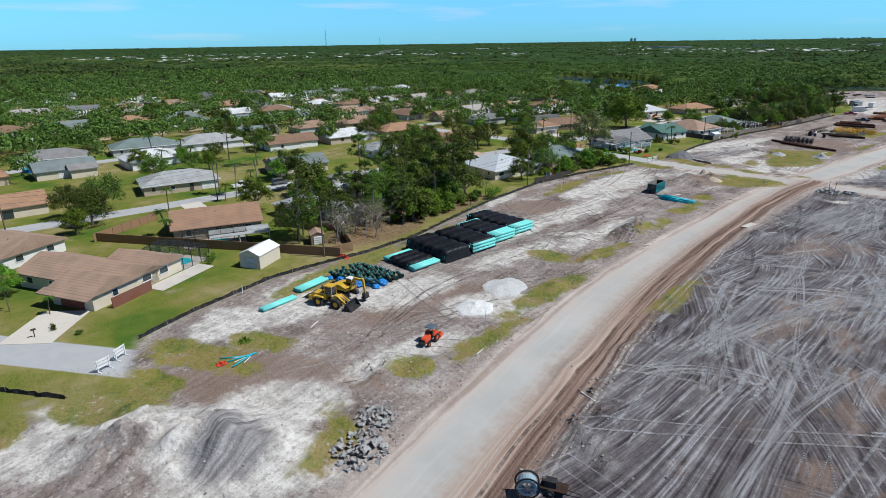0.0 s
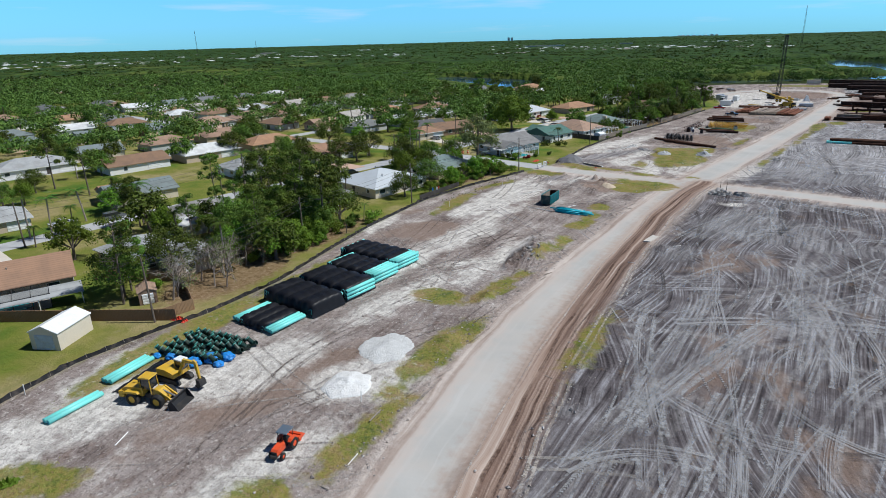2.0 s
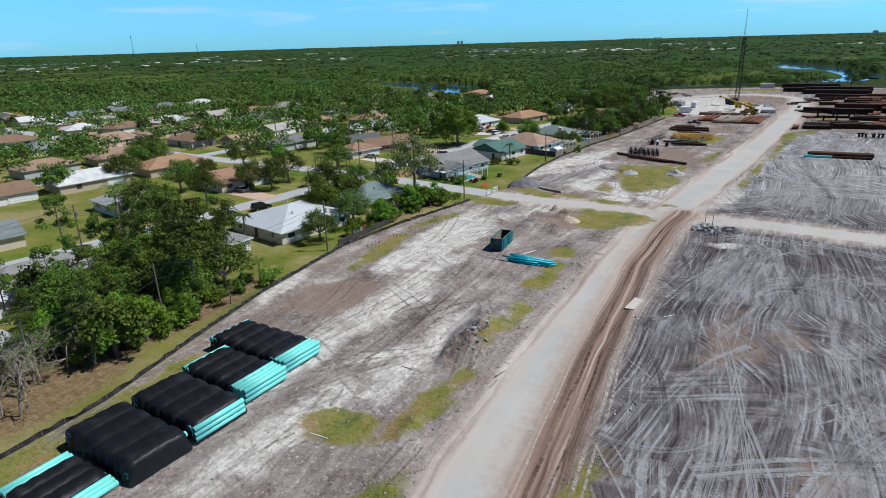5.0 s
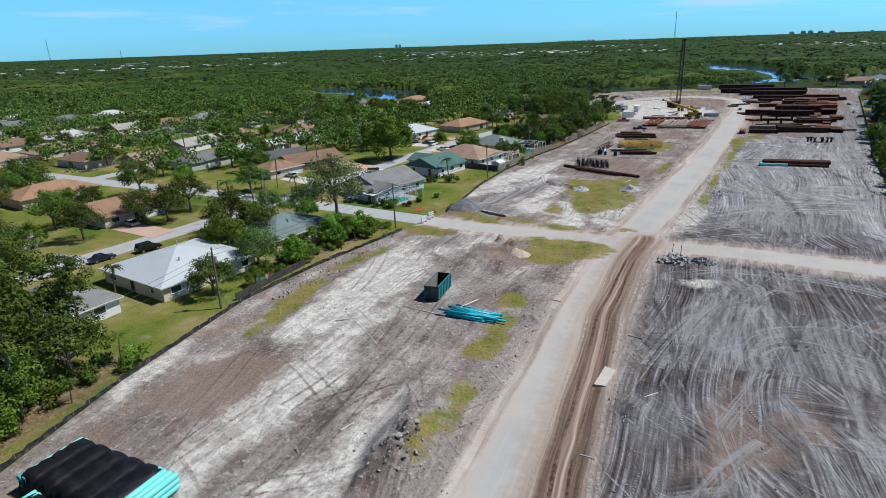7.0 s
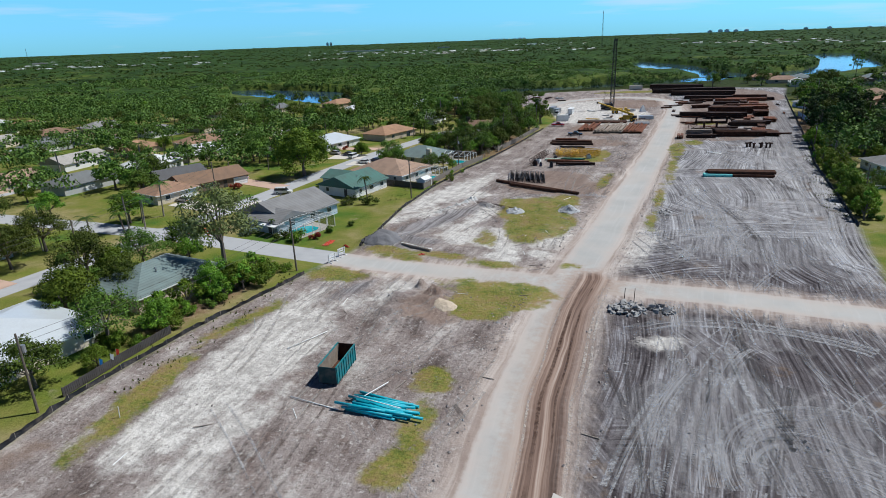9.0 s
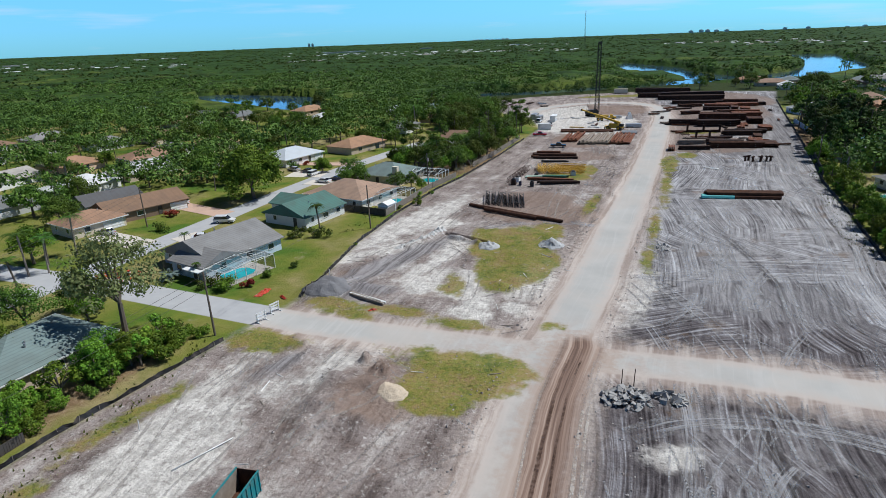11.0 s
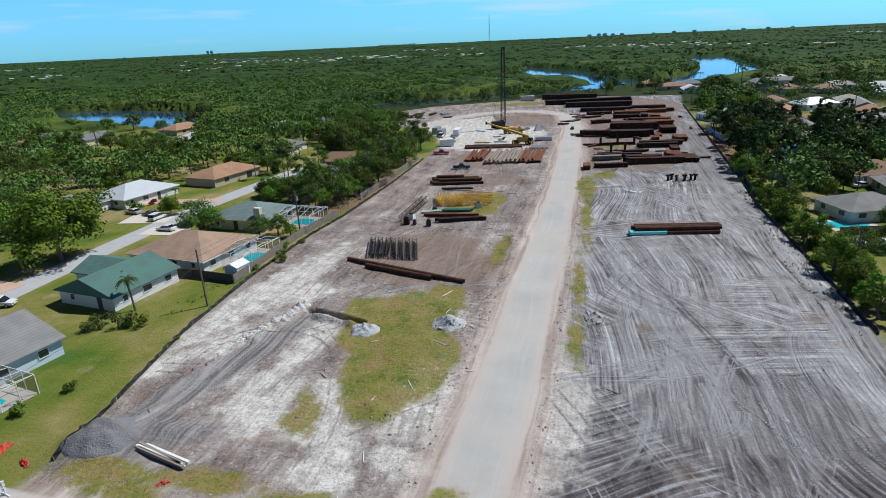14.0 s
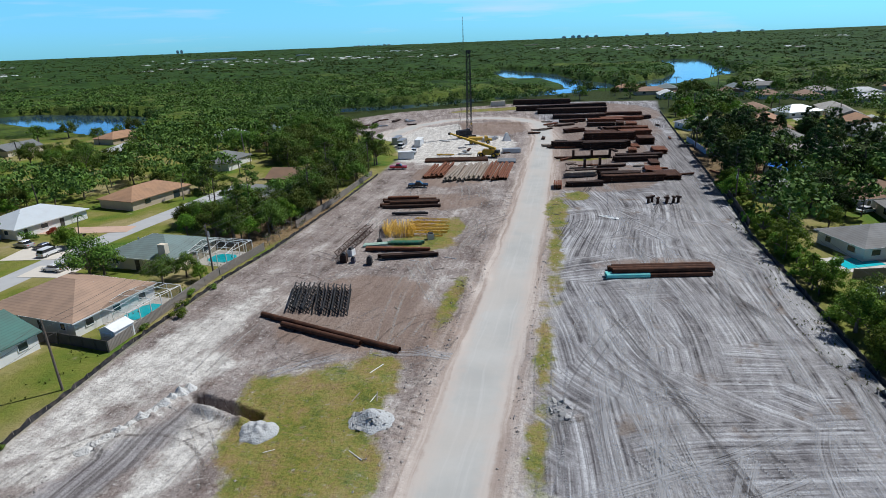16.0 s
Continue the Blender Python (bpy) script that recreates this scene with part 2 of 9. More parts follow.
# ---- mesh tools ----
class Mesh:
    """Collects vertices and faces of one mesh."""

    def __init__(self):
        self.v, self.f = [], []

    def add(self, vs, fs):
        o = len(self.v)
        self.v += [tuple(p) for p in vs]
        self.f += [tuple(i + o for i in q) for q in fs]
        return self

    def box(self, x, y, z, sx, sy, sz, rz=0.0, taper=1.0):
        """A box on its base centre."""
        c, s = math.cos(radians(rz)), math.sin(radians(rz))
        p = []
        for k, g in ((0, 1.0), (sz, taper)):
            for a, b in ((-1, -1), (1, -1), (1, 1), (-1, 1)):
                u, w = a * sx / 2 * g, b * sy / 2 * g
                p.append((x + c * u - s * w, y + s * u + c * w, z + k))
        return self.add(p, [(3, 2, 1, 0), (4, 5, 6, 7), (0, 1, 5, 4), (1, 2, 6, 5), (2, 3, 7, 6), (3, 0, 4, 7)])

    def rod(self, a, b, r0, r1=None, n=8, caps=True):
        a, b = Vector(a), Vector(b)
        r1 = r0 if r1 is None else r1
        d = (b - a).normalized()
        u = d.orthogonal().normalized()
        w = d.cross(u)
        p = []
        for c, r in ((a, r0), (b, r1)):
            for i in range(n):
                t = 2 * math.pi * i / n
                p.append(c + (u * math.cos(t) + w * math.sin(t)) * r)
        fs = [(i, (i + 1) % n, n + (i + 1) % n, n + i) for i in range(n)]
        if caps:
            fs += [tuple(range(n - 1, -1, -1)), tuple(range(n, 2 * n))]
        return self.add(p, fs)

    def pipe(self, a, b, r, wall=0.12, n=10):
        """A hollow pipe with open ends."""
        a, b = Vector(a), Vector(b)
        d = (b - a).normalized()
        u = d.orthogonal().normalized()
        w = d.cross(u)
        p = []
        for c, rr in ((a, r), (b, r), (b, r * (1 - wall)), (a, r * (1 - wall))):
            for i in range(n):
                t = 2 * math.pi * i / n
                p.append(c + (u * math.cos(t) + w * math.sin(t)) * rr)
        fs = []
        for k in range(4):
            o, q = k * n, ((k + 1) % 4) * n
            fs += [(o + i, o + (i + 1) % n, q + (i + 1) % n, q + i) for i in range(n)]
        return self.add(p, fs)

    def prism(self, pts, z0, z1):
        n = len(pts)
        p = [(x, y, z0) for x, y in pts] + [(x, y, z1) for x, y in pts]
        return self.add(p, [tuple(range(n - 1, -1, -1)), tuple(range(n, 2 * n))] + [(i, (i + 1) % n, n + (i + 1) % n, n + i) for i in range(n)])

    def slab(self, pts, axis, a, b):
        """A profile of (u, v) pushed along axis x or y from a to b; v is height."""
        n = len(pts)
        at = (lambda u, v, k: (k, u, v)) if axis == "x" else (lambda u, v, k: (u, k, v))
        p = [at(u, v, a) for u, v in pts] + [at(u, v, b) for u, v in pts]
        return self.add(p, [tuple(range(n - 1, -1, -1)), tuple(range(n, 2 * n))] + [(i, (i + 1) % n, n + (i + 1) % n, n + i) for i in range(n)])

    def data(self, name, mat, smooth=False):
        me = bpy.data.meshes.new(name)
        me.from_pydata(self.v, [], self.f)
        bm = bmesh.new()
        bm.from_mesh(me)
        bmesh.ops.recalc_face_normals(bm, faces=bm.faces)
        bm.to_mesh(me)
        bm.free()
        me.materials.append(mat)
        if smooth:
            me.polygons.foreach_set("use_smooth", [True] * len(me.polygons))
        return me


def thing(name, m, label, category, group="", kind=""):
    """An Empty at the pose m, to carry the parts of a thing."""
    ob = new(name)
    ob.empty_display_size = 0.3
    ob.matrix_world = m
    return tagged(ob, label, category, group, kind)


def part(name, mesh, mat, parent, label="", smooth=False):
    ob = new(name, mesh.data(name, mat, smooth) if isinstance(mesh, Mesh) else mesh)
    ob.parent = parent
    return tagged(ob, label)


def solo(name, mesh, mat, m, label, category, group="", kind="", smooth=False):
    """A thing that is one mesh."""
    ob = new(name, mesh.data(name, mat, smooth))
    ob.matrix_world = m
    return tagged(ob, label, category, group, kind)


def fast_mesh(name, verts, faces, mat, smooth=False):
    """A mesh from numpy arrays: verts (n, 3), faces (m, 3 or 4)."""
    me = bpy.data.meshes.new(name)
    k = faces.shape[1]
    me.vertices.add(len(verts))
    me.vertices.foreach_set("co", np.asarray(verts, np.float32).ravel())
    me.loops.add(faces.size)
    me.loops.foreach_set("vertex_index", faces.astype(np.int32).ravel())
    me.polygons.add(len(faces))
    me.polygons.foreach_set("loop_start", np.arange(0, faces.size, k, dtype=np.int32))
    me.polygons.foreach_set("use_smooth", np.full(len(faces), smooth))
    me.update(calc_edges=True)
    me.materials.append(mat)
    return me


_lat = np.random.RandomState(7).rand(256, 256)


def vnoise(x, y, scale, seed=0):
    """Smooth value noise in numpy, 0 to 1."""
    x, y = np.asarray(x) / scale + seed * 17.3, np.asarray(y) / scale + seed * 9.7
    xi, yi = np.floor(x).astype(int), np.floor(y).astype(int)
    u, v = x - xi, y - yi
    u, v = u * u * (3 - 2 * u), v * v * (3 - 2 * v)
    g = lambda a, b: _lat[a % 256, b % 256]
    return (g(xi, yi) * (1 - u) + g(xi + 1, yi) * u) * (1 - v) + (g(xi, yi + 1) * (1 - u) + g(xi + 1, yi + 1) * u) * v


def dist_line(X, Y, pts):
    """Distance to a polyline."""
    d = np.full(X.shape, 1e9)
    for (x0, y0), (x1, y1) in zip(pts[:-1], pts[1:]):
        dx, dy = x1 - x0, y1 - y0
        t = np.clip(((X - x0) * dx + (Y - y0) * dy) / (dx * dx + dy * dy), 0, 1)
        d = np.minimum(d, np.hypot(X - x0 - t * dx, Y - y0 - t * dy))
    return d


def inside_poly(X, Y, pts):
    """Signed distance to a polygon, positive inside."""
    d = dist_line(X, Y, list(pts) + [pts[0]])
    odd = np.zeros(X.shape, bool)
    n = len(pts)
    for i in range(n):
        (x0, y0), (x1, y1) = pts[i], pts[(i + 1) % n]
        c = ((y0 > Y) != (y1 > Y)) & (X < (x1 - x0) * (Y - y0) / (y1 - y0 + 1e-12) + x0)
        odd ^= c
    return np.where(odd, d, -d)

# ---- plan of the place ----
SILT_A = [(-78.8, 27.5), (-81.2, 36), (-83.6, 52), (-82.3, 62), (-80.6, 70), (-80.2, 84), (-82.4, 97), (-85, 115), (-86, 140), (-83, 157), (-76.2, 181)]
SILT_B = [(-71.6, 195.5), (-72.2, 224), (-70.2, 246), (-66, 270), (-61.8, 285), (-55, 320), (-49.5, 355)]
FENCE_R = [(24, 222), (25.6, 231), (29.6, 253), (34.8, 285), (40.1, 306), (51, 356), (63.2, 412.6), (80, 490)]
SITE = [(-62, -60), (-72, 4), (-70, 15), (-68, 21)] + SILT_A + SILT_B + [(-45, 385), (-52, 420), (-75, 450), (-88, 500), (-60, 530), (20, 560), (95, 545)] + FENCE_R[::-1] + [(17, 190), (14, 150), (18, 90), (30, 20), (40, -60)]
EDGE_L = [(27, -33.1), (40, -35.2), (58, -37.6), (76, -39.8), (90, -40.3), (115, -39.8), (133, -38.6), (150, -37.8), (174, -35.4), (191, -32.8), (210, -28.8), (237, -23.8), (296, -12.5), (350, -3.5), (415, 6.9)]
MAIN = [(-22, -40), (-26, 5)] + [(x + 3.7, y) for y, x in EDGE_L] + [(13.5, 440), (14, 462), (5, 482), (-12, 490), (-30, 484), (-46, 466), (-54, 440)]
MUD = [(-18, 0), (-23.5, 27)] + [(x + (9.5 if y < 78 else 9.5 - (y - 78) * 0.046), y) for y, x in EDGE_L[1:8]] + [(-29.4, 174), (-27, 186)]
CROSS = [(-72, 188.2), (-66, 187), (-50, 185.2), (-30, 183.2), (-10, 182), (12, 178.2), (60, 169)]
CROSS_W = [(-420, 245), (-260, 215), (-185, 204), (-140, 199.8), (-110, 196), (-90, 191.8), (-72, 188.2)]
STREET_0 = [(-190, -38), (-120, 0), (-89, 15), (-70, 25.5)]
STREET_1 = [(-172, -40), (-153, 25), (-146, 60), (-140, 100), (-131, 140), (-124, 170), (-118, 200), (-113, 232), (-109, 262), (-104, 292), (-96, 322), (-90, 345)]
STREET_2 = [(x - 78, y + 8) for x, y in STREET_1]
STREET_3 = [(x - 158, y + 16) for x, y in STREET_1]
STREET_4 = [(x - 240, y + 24) for x, y in STREET_1]
STREET_R = [(70, 215), (92, 300), (112, 395), (140, 480)]
STREETS = [CROSS_W, STREET_0, STREET_1, STREET_2, STREET_3, STREET_4, STREET_R]
LAGOON_A = [(24, 806), (56, 787), (62, 700), (58, 668), (84, 640), (102, 655), (100, 690), (80, 766), (80, 843), (31, 985), (12, 930)]
LAGOON_B = [(96, 640), (120, 640), (152, 672), (178, 700), (205, 735), (232, 757), (257, 829), (285, 940), (322, 1100), (262, 1110), (238, 950), (196, 815), (160, 735), (118, 690)]
LAGOON_L = [(-350, 585), (-333, 560), (-275, 516), (-217, 476), (-188, 466), (-196, 502), (-228, 558), (-280, 580), (-330, 596)]
CREEK = [(-120, 540), (-60, 548), (0, 590), (60, 620), (90, 650), (70, 668), (20, 625), (-60, 572), (-125, 560)]
WATERS = [LAGOON_A, LAGOON_B, LAGOON_L, CREEK]


def ellipse(X, Y, x, y, a, b, turn=0.0):
    """Roughly signed distance to an ellipse, positive inside; a along x before the turn."""
    c, s = math.cos(radians(turn)), math.sin(radians(turn))
    u, v = (X - x) * c + (Y - y) * s, -(X - x) * s + (Y - y) * c
    return (1 - np.hypot(u / a, v / b)) * min(a, b)


GRASS = [(-36, 216, 5, 11, -10), (-45, 231, 4, 6, 30), (-34.5, 233, 4, 8, -10), (-41, 214, 5, 7, 0), (-72, 18, 6, 3, 25), (-69, 8, 4, 4, 0), (-66, 194, 5, 2, 0), (-48, 204, 2, 5, 10), (-44.3, 76, 2.6, 9.5, -6), (-42.5, 58, 1.6, 8, -4), (-45, 45.5, 3, 3, 0), (-65, 37.5, 4.5, 3, 30), (-66, 30, 8, 2.2, 28), (-40.8, 30, 2.2, 4, 20),
         (-46.5, 97, 2, 8, -10), (-53, 91, 5, 3, 10), (-28.4, 88, 1.3, 9, -4), (-44.8, 140, 1.7, 7, 0), (-45, 151, 2.6, 3.4, 0), (-45.4, 117, 1.4, 5, -8),
         (-43.5, 173, 5.5, 5.5, 0), (-40, 178, 3, 6, 60), (-47, 181.5, 5, 1.2, -5), (-40, 226, 8.5, 12, -10), (-40, 209, 4.5, 7, 0), (-55, 193, 6, 1.6, -8),
         (-31, 287, 7, 5, -10), (-26.5, 296, 4, 9, -10), (-24.5, 258, 1.5, 9, -9), (-12.2, 240, 1.1, 14, -9), (-15, 221, 1, 6, -9), (-5, 278, 1.4, 16, -9), (-0.2, 308, 2.6, 14, -9),
         (7, 322, 3.5, 4, 0), (18, 370, 8, 2.5, 0), (-4, 527, 26, 8, 15), (28, 560, 20, 8, 20), (-77.5, 62, 3.4, 16, 6), (-77, 88, 2.6, 14, 0),
         (-78, 142, 2.2, 12, 4), (-66, 20, 7, 6, 30), (-45.5, 134.5, 2.2, 2.4, 0), (-72.5, 181.5, 3.5, 2.6, 0), (-61, 190.8, 4, 1.2, -8)]
PALE = [(-62, 62, 5, 10, -15), (-58, 88, 3, 12, -8), (-66, 100, 3, 14, -5), (-52, 108, 2.4, 14, -6), (-30, 400, 24, 30, 0), (-48, 48, 3, 10, -12),(-68.5, 150, 5.5, 19, -8), (-66, 236, 3.5, 20, -14), (-67, 16, 5, 3, 20), (-64, 10, 4, 6, 0), (-60, 16, 3, 3, 0), (-52, 26, 4, 2.5, 30), (-53, 205, 3, 6, -20), (-47, 203, 4, 5, 0), (-43, 198, 3, 4, 0), (-70.5, 139, 4.5, 9, -10), (-64, 137, 2, 9, -15), (-50, 31, 7, 5, 30), (-56, 21, 6, 4, 20), (-45, 23, 9, 6, 40), (-47, 68, 5, 6, 0), (-50.5, 63.8, 4, 4, 0),
        (-29.9, 132.5, 1.2, 2.6, -6), (-58, 176, 2.2, 9, -35), (-18.5, 165, 2.6, 1.8, 30), (-34.5, 208, 3.6, 10, -10), (-19, 205, 3, 12, -10), (-53.5, 215, 2, 14, -20), (-60, 246, 3, 16, -12),
        (-42, 440, 20, 22, 0), (-24, 418, 20, 14, 0), (-9, 402, 7, 16, -10), (-24, 372, 14, 6, 0), (-70, 50, 5, 9, 0), (-73, 38, 6, 6, 0), (-64, 120, 4, 14, -8)]
BROWN = [(47, 428, 14, 70, -10), (62, 500, 18, 40, 0), (4, 345, 4, 24, -10), (-8, 452, 16, 22, 0), (10, 360, 5, 30, -10), (20, 372, 12, 20, 0), (30, 430, 18, 40, -10), (-38, 262, 10, 8, -10), (-28, 247, 5, 8, -10), (-57, 203, 1.3, 1, 0), (-56.5, 209.5, 1.2, 1, 0), (-71, 119, 8, 7, 0), (-40, 250, 12, 9, -20), (-33, 252, 7, 8, 0), (-56, 36, 9, 4, 25), (-62, 27, 7, 3, 10), (-57, 30, 8, 5, 20), (-50, 170, 6, 5, 0), (-15.8, 124, 3.6, 4, 0), (-10, 128.5, 3, 2, 0), (-12, 89, 1.6, 5, 0),
         (-6, 87, 1.6, 4, 10), (-9, 100, 2, 4, 0), (-1, 75, 2.5, 4, 0), (-66, 207, 2.6, 1.8, 0), (-58, 206, 2, 1.5, 0), (-30, 320, 14, 8, 0), (15, 345, 20, 20, -10), (25, 400, 20, 30, -10), (12, 271, 10, 3.5, 0),
         (-25, 355, 13, 20, -10), (-90, 80, 7, 10, 0), (-92, 95, 5, 8, 0), (-57, 60, 4, 14, -15)]
LITTER = [(-90, 82, 8, 14, 0), (-96, 92, 8, 9, 0), (-90, 106, 5, 16, 0), (-86, 166, 3, 14, -10), (-66, 310, 12, 28, -12), (62, 356, 22, 34, -12)]
PALE += [(-60.5 + 0.62 * i, 222 + 1.5 * i, 1.2, 0.8, -26) for i in range(7)] + [(-61.5 + 0.62 * i, 206 + 1.5 * i, 1.1, 0.7, -26) for i in range(7)] + [(-52, 226, 3, 4, 0), (-57, 238, 4, 4, 0)]
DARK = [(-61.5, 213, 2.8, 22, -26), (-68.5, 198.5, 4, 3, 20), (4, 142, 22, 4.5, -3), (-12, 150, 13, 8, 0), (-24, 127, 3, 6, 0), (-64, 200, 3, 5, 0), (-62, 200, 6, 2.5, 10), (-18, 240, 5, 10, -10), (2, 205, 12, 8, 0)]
MOUNDS = [(-46.6, 113, 1.5, 3.8, 1.3, -8), (-47.3, 119, 1.4, 3, 1.2, -8), (-46, 124, 1.2, 2.5, 0.8, 0), (-46, 94, 1.2, 2.2, 0.7, 0), (-55, 168, 3.2, 2.2, 1.3, 30), (-52.5, 165, 2.6, 1.8, 1.2, 0), (-57, 163, 2.5, 2, 1.0, 20),
          (-50.5, 172, 2.6, 2, 0.9, 0), (-56.5, 173, 2.2, 2.2, 0.8, 0), (-26.6, 126, 1.8, 2.6, 1.1, 0), (-33, 226, 1.6, 1.5, 0.9, 0), (-44.5, 78.5, 1.3, 1.5, 0.8, 0), (-47, 43, 1.6, 3, 0.7, 30), (-44, 47, 1.4, 2.4, 0.6, 0),
          (-48, 24, 5.5, 3.6, 2.4, 30), (-56, 16, 5, 3.4, 2.0, 20), (-52, 20, 6, 3, 1.4, 35), (-60, 20, 3, 2, 1.2, 20), (-54, 25, 2.6, 1.6, 0.8, 30), (-62, 200.5, 3.6, 1.6, 0.8, 10), (-24, 245, 1, 2.5, 0.5, 0), (-22, 262, 0.9, 4, 0.5, 0), (-30, 57, 1.2, 3, 0.5, 0), (-27, 66, 1.2, 1.8, 0.7, 0), (-22.5, 52, 1.2, 1.6, 0.7, 0),
          (-21, 172.5, 5, 3.5, 0.5, 0), (-17, 163, 7, 3, 0.5, 0), (-23, 453, 14, 5, 2.2, 10), (2, 463, 8, 3, 0.8, 0), (-19, 268, 0.9, 4, 0.5, 0), (-28, 243, 1.2, 3, 0.5, 0)]
for i in range(12):
    MOUNDS.append((-60.6 + 0.4 * i, 221.5 + 1.0 * i, 0.8, 0.5, 0.7, -30))
MOUNDS += [(-68.5, 198.5, 3.6, 2.6, 1.5, 20), (-66, 203, 1.6, 2.4, 0.8, -26)]
MOUNDS += [(-53.4 + 0.95 * i, 228.9 - 0.42 * i, 1.0, 0.7, 0.45, -24) for i in range(8)]
PALE += [(-50.2, 227.4, 4.6, 1.0, -24)]
MOUNDS += [(-62.8 - 0.5 * i, 216 - i, 0.7, 1.0, 0.45, -26) for i in range(10)]

GRASS += [(-70.0, 30.4, 8.9, 2.2, 22), (-74.1, 16.8, 9.5, 3.0, 31), (-43.0, 32.6, 3.4, 1.8, -29), (-39.8, 27.2, 2.7, 1.4, 82), (-64.3, 37.8, 2.4, 2.0, 8), (-42.2, 53.6, 4.1, 1.5, 92), (-44.6, 74.0, 10.2, 2.2, 94), (-45.8, 96.4, 4.7, 1.5, 72), (-27.6, 87.4, 7.2, 1.3, 94), (-45.2, 103.8, 2.7, 1.2, 84), (-45.4, 115.8, 2.5, 1.0, 91), (-44.6, 124.3, 2.4, 1.6, 82), (-44.5, 136.2, 2.3, 1.3, 74), (-45.7, 150.6, 1.7, 1.5, 19), (-76.6, 163.1, 7.0, 1.6, 72), (-40.8, 178.6, 9.2, 4.0, -8), (-40.8, 174.4, 4.7, 3.0, 2), (-70.8, 181.2, 6.5, 3.0, -4), (-44.3, 190.2, 4.6, 1.6, -2), (-31.0, 191.6, 1.7, 1.2, 30), (-63.2, 191.4, 3.2, 1.3, -7), (-15.1, 222.5, 6.6, 1.0, -100), (-12.4, 239.0, 7.9, 0.8, -99), (-6.4, 270.6, 12.2, 0.8, -101)]
BROWN += [(-61.6, 29.6, 7.9, 2.4, 24), (-49.2, 39.8, 6.5, 2.6, 6), (-52.6, 28.6, 3.7, 1.8, 180), (-74.4, 116.0, 6.9, 4.0, 33), (-78.0, 106.5, 3.0, 2.0, 19), (-83.4, 128.9, 3.0, 2.0, 65), (-13.4, 86.3, 4.9, 1.6, 75), (-17.5, 126.2, 8.4, 2.4, 79), (-3.1, 70.2, 8.5, 0.9, 95), (-3.5, 54.0, 2.9, 1.6, 81), (-13.4, 89.4, 10.5, 1.5, 98), (-55.2, 202.8, 1.8, 1.0, 5), (-52.6, 199.3, 1.7, 0.9, 19), (-65.3, 181.3, 2.7, 2.0, -32), (-52.1, 176.9, 4.9, 1.8, -42), (-61.4, 185.5, 6.1, 1.4, -11), (-50.6, 203.6, 8.0, 2.0, -63), (-52.8, 38.0, 4.9, 1.8, 47)]
PALE += [(-57.6, 18.7, 3.2, 1.8, 93), (-73.0, 12.4, 2.4, 2.2, 89), (-59.2, 10.6, 3.3, 2.2, 81), (-62.0, 23.4, 1.3, 0.9, 23), (-86.8, 38.4, 8.3, 3.2, 98), (-77.8, 53.4, 10.8, 2.6, 99), (-70.2, 142.4, 12.4, 4.2, 87), (-71.5, 159.4, 17.1, 3.2, 83), (-83.6, 118.2, 9.0, 1.8, 96), (-56.5, 105.6, 3.8, 1.6, 51), (-59.9, 123.6, 6.1, 1.4, 88), (-58.2, 179.7, 9.4, 1.0, 86), (-61.9, 181.6, 2.2, 1.3, -9), (-43.0, 193.7, 5.1, 3.0, -51), (-35.8, 195.6, 3.5, 2.4, -51), (-46.0, 207.2, 4.4, 2.0, -61), (-69.2, 215.6, 9.9, 2.0, 54), (-37.0, 235.4, 8.2, 0.9, -10), (-64.4, 221.0, 5.2, 2.6, 70), (-60.6, 237.6, 6.2, 1.6, 78), (-62.0, 205.4, 1.2, 0.55, 39), (-60.4, 208.2, 1.2, 0.55, 41), (-59.0, 211.0, 1.3, 0.55, 43), (-57.4, 214.1, 1.4, 0.55, 40), (-55.6, 217.4, 1.4, 0.55, 42), (-53.8, 220.8, 1.5, 0.55, 42)]
# first entry, along the east fence, puts cloud shade into the dirt colour
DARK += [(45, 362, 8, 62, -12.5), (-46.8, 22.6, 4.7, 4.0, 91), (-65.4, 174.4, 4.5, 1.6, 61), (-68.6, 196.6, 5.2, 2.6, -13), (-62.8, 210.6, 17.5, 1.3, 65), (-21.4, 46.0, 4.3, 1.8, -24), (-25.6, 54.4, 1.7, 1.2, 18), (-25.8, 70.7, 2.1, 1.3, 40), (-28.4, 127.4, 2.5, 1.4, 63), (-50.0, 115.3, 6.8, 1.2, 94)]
# berms and broken heaps: from, to, how many lumps, their reach and height
RIDGES = [(-48.8, 106.6, -49.2, 122.0, 16, 0.9, 0.9), (-45.9, 109.5, -48.5, 117.1, 8, 0.7, 0.6), (-25.4, 48.4, -17.8, 43.9, 12, 0.7, 0.6), (-26.6, 54.3, -24.4, 54.9, 5, 0.6, 0.6), (-27.9, 70.1, -24.1, 71.1, 6, 0.6, 0.6), (-54.3, 178.2, -49.3, 173.8, 8, 0.8, 0.8), (-41.2, 205.7, -36.8, 202.8, 7, 0.6, 0.5), (-66.8, 182.7, -62.2, 178.2, 6, 0.7, 0.6), (-49.7, 41.8, -45.2, 42.1, 7, 0.7, 0.5), (-28.6, 238.9, -26.7, 232.3, 6, 0.6, 0.5), (-11.8, 244.5, -12.9, 233.1, 6, 0.4, 0.35), (-33.2, 186.4, -26.0, 185.2, 6, 0.6, 0.3)]
rl = random.Random(19)
